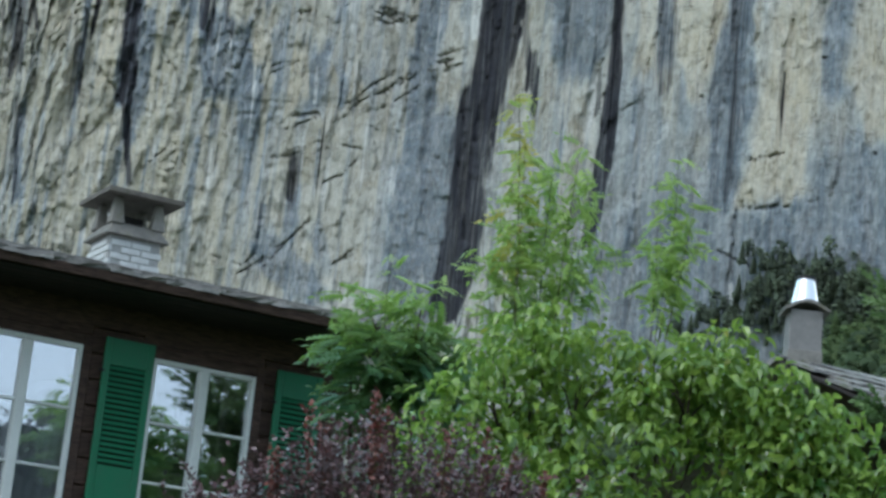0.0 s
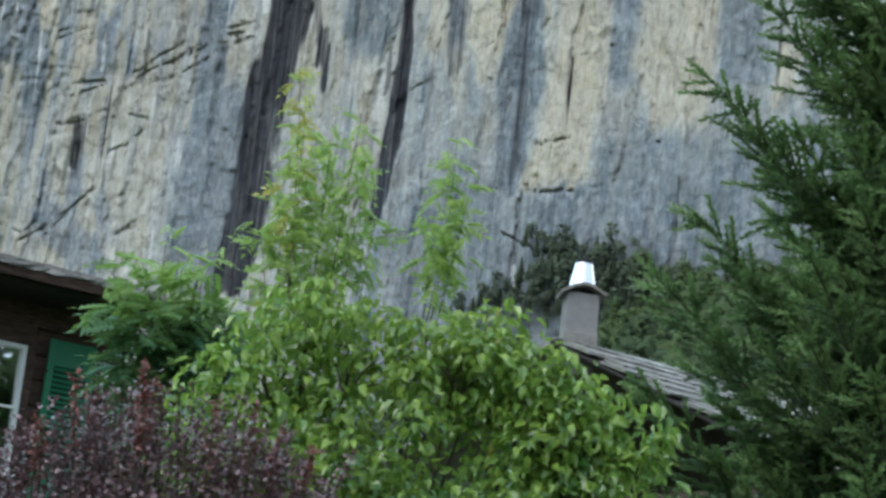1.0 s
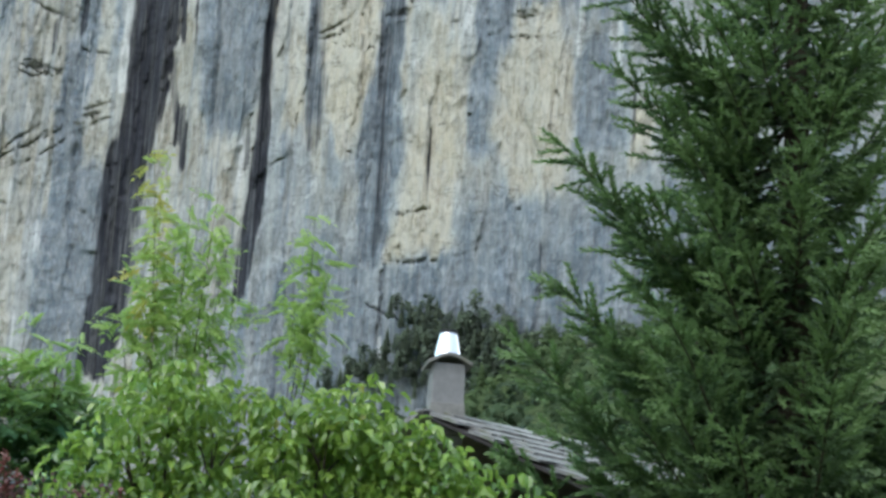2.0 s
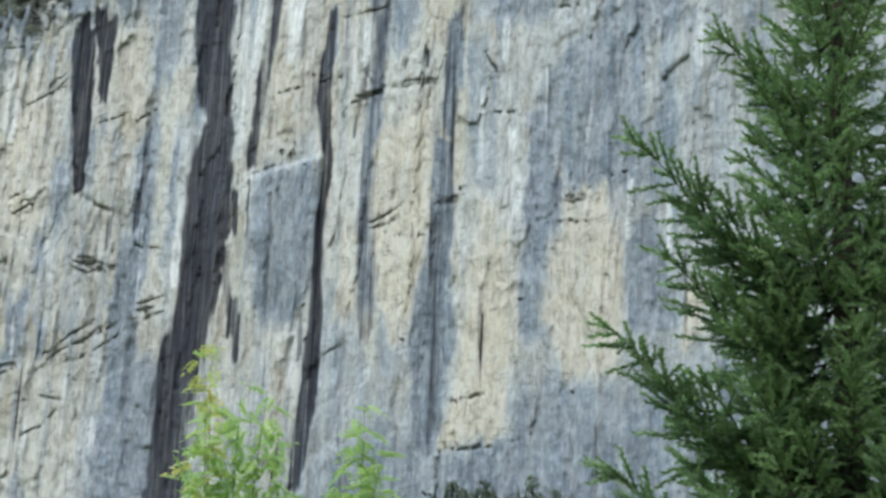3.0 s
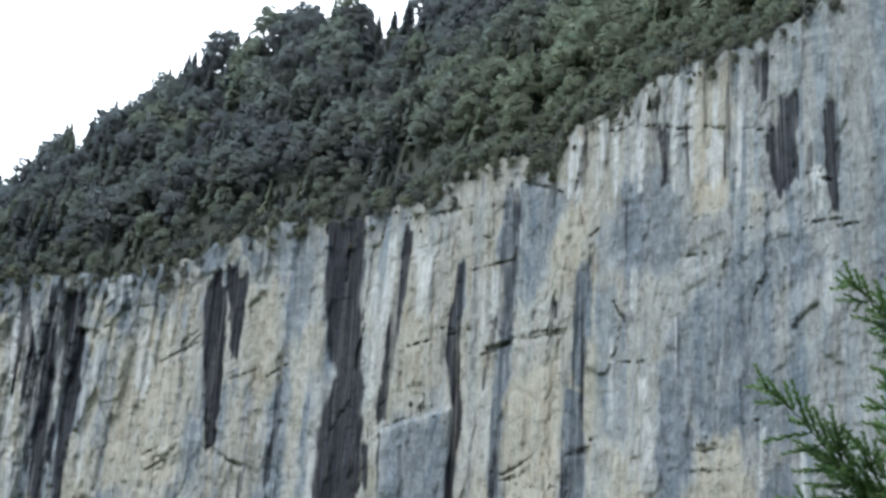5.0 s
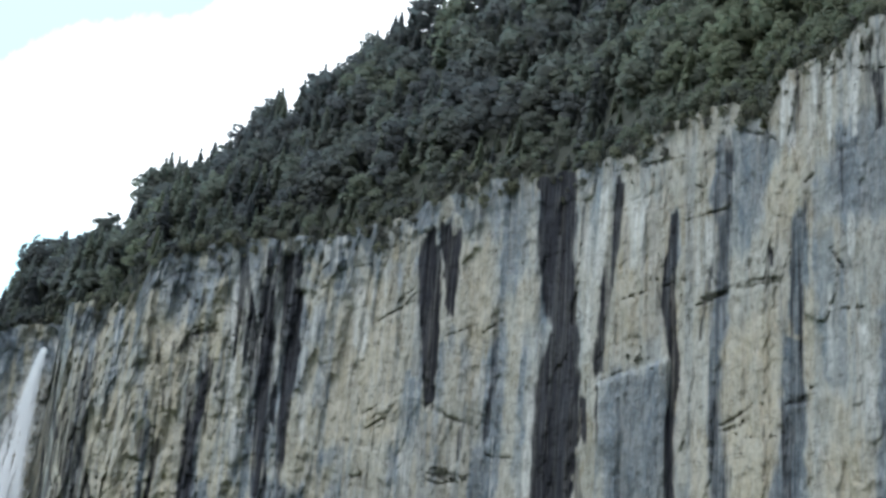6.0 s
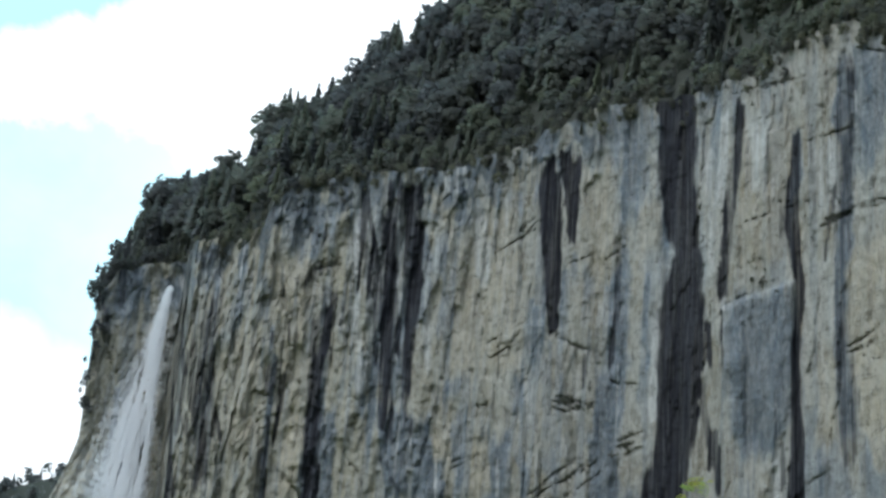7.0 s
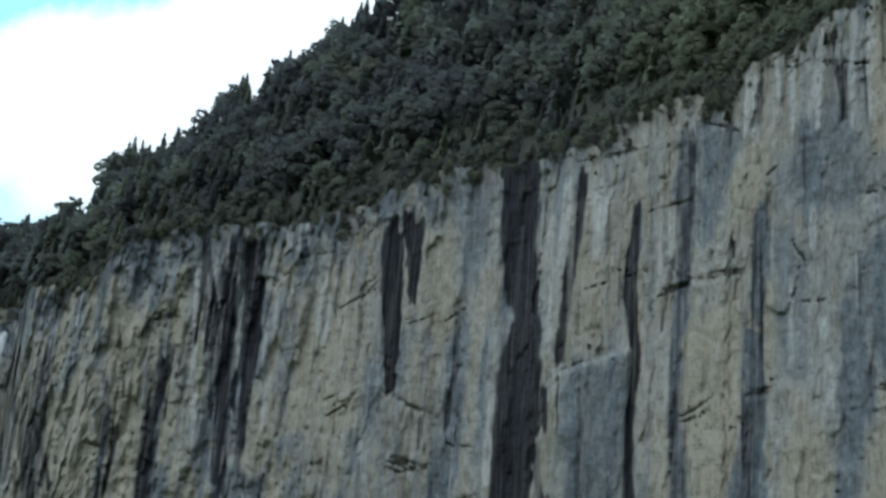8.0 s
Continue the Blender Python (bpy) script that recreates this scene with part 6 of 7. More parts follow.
BARK = stone_material("bark", (0.035, 0.026, 0.018), (0.11, 0.085, 0.06), None, 14.0)
NEEDLES = leaf_material("spruce_needles", (0.032, 0.066, 0.033), (0.25, 0.365, 0.13), 0.45, 0.28)
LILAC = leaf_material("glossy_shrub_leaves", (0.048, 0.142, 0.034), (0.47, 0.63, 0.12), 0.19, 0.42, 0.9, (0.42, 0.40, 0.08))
ASH = leaf_material("light_green_leaflets", (0.12, 0.27, 0.05), (0.52, 0.66, 0.19), 0.36, 0.42, 0.5, (0.62, 0.50, 0.10))
ROWAN = leaf_material("blue_green_leaflets", (0.050, 0.14, 0.085), (0.34, 0.50, 0.10), 0.4, 0.4)
BARBERRY = leaf_material("purple_barberry_leaves", (0.062, 0.030, 0.034), (0.28, 0.15, 0.155), 0.28, 0.2, 0.9)
YOUNG = leaf_material("red_young_leaves", (0.12, 0.035, 0.03), (0.34, 0.125, 0.095), 0.4, 0.25, 0.7)

LEAF = np.array([(0, 0, 0), (0.28, 0.27, 0.15), (0.28, -0.27, 0.15), (0.30, 0, 0), (0.68, 0.20, 0.06), (0.68, -0.20, 0.06), (0.66, 0, -0.06), (1.0, 0, -0.22)])
LEAF_F = np.array([(0, 3, 1), (0, 2, 3), (1, 3, 6), (1, 6, 4), (2, 6, 3), (2, 5, 6), (4, 6, 7), (6, 5, 7)])
LEAFLET = np.array([(0, 0, 0), (0.4, 0.22, 0.03), (0.4, -0.22, 0.03), (1, 0, -0.08), (0.45, 0, -0.03)])
LEAFLET_F = np.array([(0, 4, 1), (0, 2, 4), (1, 4, 3), (4, 2, 3)])


def pinnate(pairs, size, droop, broad=1.0):
    """A compound leaf, one unit long: pairs of leaflets along a bent stalk."""
    co, fa = [], []
    for k in range(pairs * 2 + 1):
        t = 1.0 if k == pairs * 2 else 0.22 + 0.74 * (k // 2) / pairs
        a = 0 if k == pairs * 2 else (1 if k % 2 else -1) * 1.05
        s = size * (1.0 - 0.35 * abs(t - 0.55))
        ca, sa = math.cos(a), math.sin(a)
        p = LEAFLET * (s, s * broad, s)
        p = np.stack([p[:, 0] * ca - p[:, 1] * sa + t, p[:, 0] * sa + p[:, 1] * ca, p[:, 2] - droop * t * t - 0.3 * s * (p[:, 0] / s) ** 2], -1)
        fa.append(LEAFLET_F + len(co) * len(LEAFLET))
        co.append(p)
    base = sum(len(c) for c in co)
    co.append(np.array([(0, -0.006, 0), (0, 0.006, 0), (0.5, 0, -0.25 * droop + 0.004), (1, 0, -droop)]))
    fa.append(np.array([(0, 1, 2), (1, 3, 2)]) + base)
    return np.concatenate(co), np.concatenate(fa)


def shoot_shape(seed, needles):
    """A spruce shoot, one unit long, brushed all round with needles: corners and triangles."""
    g = np.random.default_rng(seed)
    co = [(0, 0.05, 0), (0, -0.05, 0), (0, 0, 0.06), (1.05, 0, 0)]
    fa = [(0, 3, 2), (2, 3, 1), (1, 3, 0)]
    for k in range(needles):
        t = (k + g.uniform(0, 1)) / needles
        a = k * 2.4 + g.uniform(-0.4, 0.4)
        ln = 0.15 * g.uniform(0.8, 1.25) * (1 - 0.35 * t)
        w = 0.098 * g.uniform(0.8, 1.2)
        x = 0.04 + t * 0.9
        i = len(co)
        co += [(x - w, 0, 0), (x + w, 0, 0), (x + w + 0.55 * ln, math.cos(a) * ln, math.sin(a) * ln)]
        fa.append((i, i + 1, i + 2))
    return np.array(co), np.array(fa)


def bases(direction, up):
    """Rotation matrices whose first axis is the direction and whose third leans to up."""
    x = direction / np.linalg.norm(direction, axis=-1, keepdims=True)
    y = np.cross(up, x)
    y = y / (np.linalg.norm(y, axis=-1, keepdims=True) + 1e-9)
    return np.stack([x, y, np.cross(x, y)], -1)


def scatter(shape, at, direction, up, size):
    """Copies of a shape as plain arrays: corners, faces and the copy that each corner belongs to."""
    c, f = shape
    m = bases(np.asarray(direction, float), np.asarray(up, float)) * np.asarray(size, float)[:, None, None]
    co = np.einsum("nij,kj->nki", m, c) + np.asarray(at)[:, None, :]
    n, k = len(co), len(c)
    return co.reshape(-1, 3), (f[None] + np.arange(n)[:, None, None] * k).reshape(-1, f.shape[1]), np.repeat(np.arange(n), k)


def joined(name, sets, material, parent):
    """One mesh of scattered sets [(corners, faces, tint)], under a plant."""
    co, fa, ti, base = [], [], [], 0
    for c, f, t in sets:
        co.append(c), fa.append(f + base), ti.append(t)
        base += len(c)
    ob = mesh_object(name, np.concatenate(co), np.concatenate(fa), material, {"tint": np.clip(np.concatenate(ti), 0, 1)})
    ob.parent = parent
    return ob


def tube(path, radii, sides=6):
    """A tapered stem along a path: corners and triangles."""
    p = np.asarray(path, float)
    d = np.gradient(p, axis=0)
    m = bases(d, np.tile((0.31, 0.17, 0.05), (len(p), 1)))
    a = np.linspace(0, 2 * np.pi, sides, endpoint=False)
    ring = m[:, :, 1][:, None] * np.cos(a)[None, :, None] + m[:, :, 2][:, None] * np.sin(a)[None, :, None]
    co = p[:, None] + ring * np.asarray(radii)[:, None, None]
    fa = []
    for i in range(len(p) - 1):
        for k in range(sides):
            q, r = i * sides + k, i * sides + (k + 1) % sides
            fa += [(q, r, r + sides), (q, r + sides, q + sides)]
    return co.reshape(-1, 3), np.array(fa)


def bent(a, b, sag, steps=7):
    a, b = np.asarray(a, float), np.asarray(b, float)
    t = np.linspace(0, 1, steps)[:, None]
    return a + (b - a) * t + np.array(sag) * (4 * t * (1 - t))


def stems(name, tubes, parent, material=BARK):
    co, fa, base = [], [], 0
    for c, f in tubes:
        co.append(c), fa.append(f + base)
        base += len(c)
    ob = mesh_object(name, np.concatenate(co), np.concatenate(fa), material, soft=True)
    ob.parent = parent
    return ob


def build_spruce():
    bx, by, top = 2.33, 13.3, 12.7
    tree = thing("spruce", pose(bx, by, 0), "tall dense green spruce with drooping boughs", "tree")
    g = np.random.default_rng(5)
    trunk = [tube(bent((0, 0, -0.1), (0.03, 0.0, top), (0.03, 0.02, 0), 24), np.linspace(0.17, 0.006, 24), 9)]
    shapes = [shoot_shape(k, 19) for k in range(4)]
    twig_at, twig_dir, twig_len, twig_tint = [], [], [], []

    def reach(z):
        return float(np.interp(z, [2.5, 3.4, 4.0, 4.5, 5.0, 5.5, 6.2, 7.0, 7.5, 8.0, 8.7, 9.2, 12.6], [1.8, 1.8, 1.75, 1.48, 1.22, 1.0, 0.95, 0.93, 0.78, 0.65, 0.54, 0.47, 0.1]))

    def shoot(at, way, size, tint):
        twig_at.append(at), twig_dir.append(way), twig_len.append(size), twig_tint.append(tint)

    def bough(z, a, length, full=0.34):
        d = np.array([math.cos(a), math.sin(a), 0])
        n = np.array([-math.sin(a), math.cos(a), 0])
        sag = -0.16 * length - 0.04
        lift = 0.05 + 0.26 * length

        def axis(t):
            return d * length * t + np.array([0, 0, z + sag * math.sin(math.pi * min(t * 1.15, 1)) + lift * t ** 2.4])

        ts = np.linspace(0, 1, 7)
        trunk.append(tube([axis(t) for t in ts], np.linspace(0.006 + 0.009 * length, 0.003, 7), 4))
        away = math.sin(a) > 0.35
        count = max(5, int(length / (0.085 if away else 0.068 if z < 7.2 else 0.08)))
        for k in range(count):
            t = 0.13 + 0.87 * (k + g.uniform(0, 0.8)) / count
            if t > 1:
                continue
            p = axis(t)
            tang = axis(min(1, t + 0.03)) - axis(t - 0.03)
            tang /= np.linalg.norm(tang)
            for side in (-1, 1):
                ln = min(0.50, (full * length * (1 - t) ** 0.75 + 0.09) * g.uniform(0.65, 1.15))
                q = tang * g.uniform(0.6, 1.05) + n * side * g.uniform(0.35, 0.85) + np.array([0, 0, g.uniform(-0.6, 0.32)])
                q /= np.linalg.norm(q)
                pieces = max(1, int(round(ln / 0.14)))
                step = ln / pieces
                at = p.copy()
                for j in range(pieces):
                    tip = j == pieces - 1
                    # pale new tips; towards the trunk inner shade is painted in as darker shoots
                    shoot(at.copy(), q.copy(), step * 1.35 if not tip else 0.21 * g.uniform(0.8, 1.15), 0.03 + 0.36 * t * t + (0.55 if tip else 0.0) + g.uniform(-0.1, 0.2))
                    if not tip:
                        for s2 in (-1, 1):
                            if g.random() < 0.6:
                                w = q * 0.75 + np.cross(q, (0, 0, 1)) * s2 * 0.7 + np.array([0, 0, g.uniform(-0.4, 0.25)])
                                shoot(at + q * step * 0.7, w, g.uniform(0.13, 0.20), 0.15 + 0.35 * t + g.uniform(-0.15, 0.2))
                    at = at + q * step
                    q = q + np.array([0, 0, g.uniform(-0.10, 0.14)])
                    q /= np.linalg.norm(q)
        for t in (0.86, 0.91, 0.96):
            shoot(axis(t), axis(t + 0.04) - axis(t), 0.15, 0.7)

    z, turn = 2.3, 0.0
    while z < top - 0.25:
        for k in range(8):
            a = turn + 2 * math.pi * k / 8 + g.uniform(-0.25, 0.25)
            bough(z + g.uniform(-0.10, 0.10), a, reach(z) * g.uniform(0.62, 1.0))
        turn += 0.9
        z += 0.25
    # long boughs that stand out of the outline on the open side: reach and height of the tip
    for out, tip in ((0.84, 8.36), (1.46, 7.44), (1.05, 7.0), (1.23, 6.63), (1.64, 6.08), (1.16, 5.72), (1.63, 5.14), (1.83, 4.68), (1.88, 3.97), (1.86, 3.4)):
        length = math.hypot(out, 0.38 * out)
        bough(tip - 0.05 - 0.26 * length, math.pi + 0.36, length, 0.42)
        bough(tip - 0.25 - 0.26 * length, math.pi + 0.5, length * 0.66, 0.4)
    stems("trunk", trunk[:1], tree)
    limbs = sorted(trunk[1:], key=lambda tb: -len(tb[0]) - float(np.ptp(tb[0], axis=0).max()))
    for limb in limbs[:300]:
        stems("branch", [limb], tree)
    if limbs[300:]:
        tagged(stems("twig_growth", limbs[300:], tree), kind="stuff")
    at, di, ln, ti = (np.array(v, float) for v in (twig_at, twig_dir, twig_len, twig_tint))
    up = np.tile((0.0, 0.0, 1.0), (len(at), 1))
    kind = rng.integers(0, 4, len(at))
    sets = []
    for k in range(4):
        i = np.where(kind == k)[0]
        c, f, who = scatter(shapes[k], at[i], di[i], up[i], ln[i])
        sets.append((c, f, ti[i][who]))
    joined("crown", sets, NEEDLES, tree)


build_spruce()


def clump_leaves(lumps, count, size, g, droop=0.35):
    """Leaves on and inside rounded lumps (x, y, z, radius, height): place, direction, up and size."""
    lumps = np.array(lumps, float)
    weight = lumps[:, 3] ** 2
    pick = g.choice(len(lumps), count, p=weight / weight.sum())
    d = g.normal(size=(count, 3))
    d /= np.linalg.norm(d, axis=1)[:, None]
    rad = g.uniform(0.35, 1.0, count) ** 0.5 * (1 + 0.18 * g.normal(size=count))
    L = lumps[pick]
    at = L[:, :3] + d * np.stack([L[:, 3], L[:, 3] * 0.8, L[:, 4]], -1) * rad[:, None]
    way = d * (1, 1, 0.3) + g.normal(size=(count, 3)) * 0.7 + (0, 0, -droop)
    up = d + (0, 0, 0.7) + g.normal(size=(count, 3)) * 0.6
    return at, way, up, size * g.uniform(0.65, 1.2, count), rad


NEARER = Matrix.Translation((0, 0, 1.6)) @ Matrix.Scale(0.83, 4) @ Matrix.Translation((0, 0, -1.6))


def build_lilac():
    bush = thing("lilac_shrub", NEARER @ pose(-0.95, 12.1, 0), "large leafy green shrub with glossy leaves", "shrub")
    g = np.random.default_rng(11)
    lumps = [(-1.12, -0.1, 3.45, 0.34, 0.36), (-0.78, -0.1, 3.75, 0.36, 0.42), (-0.35, 0.0, 3.80, 0.38, 0.40), (0.05, 0.0, 3.75, 0.36, 0.42), (0.32, -0.1, 3.86, 0.34, 0.42), (0.66, 0.0, 3.66, 0.34, 0.40),
             (0.98, 0.0, 3.42, 0.34, 0.40), (1.25, -0.1, 3.05, 0.34, 0.38), (0.88, -0.1, 3.52, 0.34, 0.36), (1.12, -0.15, 3.2, 0.3, 0.36), (-0.95, -0.2, 3.1, 0.42, 0.4), (-0.4, -0.3, 3.2, 0.5, 0.5), (0.25, -0.3, 3.1, 0.5, 0.5), (0.75, -0.3, 2.8, 0.48, 0.45), (-0.1, -0.1, 2.5, 0.8, 0.7), (0.8, -0.1, 2.2, 0.7, 0.6), (-0.8, 0.0, 2.3, 0.6, 0.6), (0.1, -0.05, 3.98, 0.28, 0.30), (0.5, 0.0, 3.98, 0.3, 0.32), (0.82, 0.0, 3.80, 0.3, 0.32), (1.08, -0.1, 3.58, 0.3, 0.34), (1.38, -0.1, 3.36, 0.3, 0.36), (-0.6, -0.1, 4.0, 0.28, 0.28), (1.3, -0.2, 2.75, 0.42, 0.42)]
    sprays = []
    for x, y, z, r, h in lumps:
        for k in range(int(34 * r)):
            d = g.normal(size=3)
            d = d / np.linalg.norm(d) * (r, 0.8 * r, h) * g.uniform(0.55, 1.0)
            q = r * g.uniform(0.3, 0.5) + 0.02
            sprays.append((x + d[0], y + d[1], z + d[2], q, 0.85 * q))
    at, way, up, size, rad = clump_leaves(sprays, 19000, 0.092, g, 0.9)
    c, f, who = scatter((LEAF, LEAF_F), at, way, up, size)
    # inner and lower leaves darker, outer and upper lighter: shade put into the tint
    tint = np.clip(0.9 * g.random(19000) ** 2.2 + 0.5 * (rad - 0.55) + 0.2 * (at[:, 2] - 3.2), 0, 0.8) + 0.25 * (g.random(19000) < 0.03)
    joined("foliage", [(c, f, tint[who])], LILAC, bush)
    tubes = []
    for L in lumps:
        foot = np.array([g.uniform(-0.35, 0.35), g.uniform(-0.2, 0.2), -0.36])
        tip = np.array(L[:3]) + (0, 0, 0.3 * L[4])
        tubes.append(tube(bent(foot, tip, (g.uniform(-0.15, 0.15), 0, 0.2), 9), np.linspace(0.03, 0.004, 9), 6))
        for k in range(5):
            d = g.normal(size=3)
            d /= np.linalg.norm(d)
            d[2] = abs(d[2])
            a = np.array(L[:3]) - (0, 0, 0.2)
            tubes.append(tube(bent(a, a + d * L[3] * 1.0, (0, 0, 0.05), 5), np.linspace(0.009, 0.002, 5), 4))
    stems("branchwork", tubes, bush)


build_lilac()


def leafy_shoot(foot, tip, leaf, gap, g, sets, tubes, tint=0.5, start=0.3):
    """An upright shoot with compound leaves all along it."""
    path = bent(foot, tip, (g.uniform(-0.06, 0.06), g.uniform(-0.06, 0.06), 0), 9)
    tubes.append(tube(path, np.linspace(0.006, 0.0015, 9), 5))
    n = int(np.linalg.norm(np.subtract(tip, foot)) * (1 - start) / gap)
    at, way, up, size, ti = [], [], [], [], []
    for k in range(n):
        t = start + (1 - start) * k / n
        p = np.array([np.interp(t, np.linspace(0, 1, 9), path[:, j]) for j in range(3)])
        a = k * 2.4 + g.uniform(-0.4, 0.4)
        d = np.array([math.cos(a) * 0.9, math.sin(a) * 0.9, g.uniform(-0.9, 0.55)])
        p = p + g.normal(size=3) * 0.035
        at.append(p), way.append(d), up.append((g.normal() * 0.6, g.normal() * 0.6 - 0.3, 1))
        size.append(leaf * g.uniform(0.75, 1.15) * (1 - 0.35 * t)), ti.append(min(tint + 0.35 * t + g.uniform(-0.2, 0.2), 0.82 + 0.18 * (tint > 0.7)))
    shape = pinnate(4, 0.46, 0.5, 1.05)
    c, f, who = scatter(shape, np.array(at), np.array(way), np.array(up), np.array(size))
    sets.append((c, f, np.array(ti)[who]))


def build_ash():
    tree = thing("ash_sapling", NEARER @ pose(-1.45, 12.55, 0), "slender young tree with light green feathery leaves", "tree")
    g = np.random.default_rng(17)
    sets, tubes = [], []
    for tip, tint in (((-0.41, -0.1, 5.80), 0.72), ((-0.33, -0.15, 5.42), 0.5), ((-0.16, 0.0, 5.45), 0.45), ((0.02, -0.1, 5.50), 0.4), ((0.10, 0.0, 5.25), 0.35), ((-0.48, 0.0, 5.05), 0.3), ((-0.25, 0.1, 5.2), 0.3), ((0.15, 0.1, 4.95), 0.25), ((-0.55, -0.05, 4.75), 0.3)):
        foot = (tip[0] * 0.55 - 0.08, tip[1], 3.5)
        leafy_shoot(foot, tip, 0.20, 0.027, g, sets, tubes, tint=tint, start=0.32 if tip[2] < 5.7 else 0.45)
        tubes.append(tube(bent((-0.05, 0, -0.36), foot, (0, 0, 0), 6), np.linspace(0.04, 0.012, 6), 6))
    for tip, tint in (((0.63, 0.0, 5.45), 0.45), ((0.75, 0.0, 5.15), 0.4), ((0.52, 0.05, 5.1), 0.35), ((0.64, -0.05, 4.95), 0.35)):
        foot = (0.50, 0.0, 3.6)
        leafy_shoot(foot, tip, 0.185, 0.022, g, sets, tubes, tint=tint, start=0.58)
    tubes.append(tube(bent((0.05, 0, -0.36), (0.50, 0, 3.6), (0.05, 0, 0), 7), np.linspace(0.04, 0.014, 7), 6))
    stems("branchwork", tubes, tree)
    joined("foliage", sets, ASH, tree)


build_ash()


def build_rowan():
    tree = thing("rowan_bush", pose(-2.78, 14.3, 0), "bush with drooping blue-green feathered leaves by the eave", "shrub")
    g = np.random.default_rng(23)
    shape = pinnate(6, 0.34, 0.35)
    tubes, at, way, up, size, ti = [], [], [], [], [], []
    for k in range(13):
        a = g.uniform(0, 6.283)
        foot, tip = np.array([g.uniform(-0.1, 0.1), g.uniform(-0.1, 0.1), -0.05]), np.array([0.42 * math.cos(a) - 0.02, 0.3 * math.sin(a), g.uniform(4.2, 4.85)])
        path = bent(foot, tip, (0, 0, 0.2), 9)
        tubes.append(tube(path, np.linspace(0.03, 0.005, 9), 6))
        for j in range(46):
            t = g.uniform(0.86, 1.03)
            p = np.array([np.interp(t, np.linspace(0, 1, 9), path[:, m]) for m in range(3)]) + g.normal(size=3) * 0.10
            b = g.uniform(0, 6.283)
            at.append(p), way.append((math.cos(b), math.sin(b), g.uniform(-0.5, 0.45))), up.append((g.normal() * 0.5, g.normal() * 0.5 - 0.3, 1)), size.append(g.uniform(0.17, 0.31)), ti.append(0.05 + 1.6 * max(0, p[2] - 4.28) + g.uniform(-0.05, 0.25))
    c, f, who = scatter(shape, np.array(at), np.array(way, float), np.array(up, float), np.array(size))
    sets = [(c, f, np.array(ti)[who])]
    more = []
    for tip in ((-0.12, 0, 5.22), (0.25, 0, 5.02), (-0.02, 0.1, 5.05), (-0.3, -0.1, 4.85), (0.05, -0.1, 4.9), (0.42, 0, 4.8), (0.16, -0.1, 4.7)):
        leafy_shoot((tip[0] * 0.5, 0, 4.2), tip, 0.19, 0.06, g, more, tubes, tint=0.7, start=0.35)
    stems("branchwork", tubes, tree)
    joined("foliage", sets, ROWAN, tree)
    joined("young_leaves", more, ASH, tree)


build_rowan()


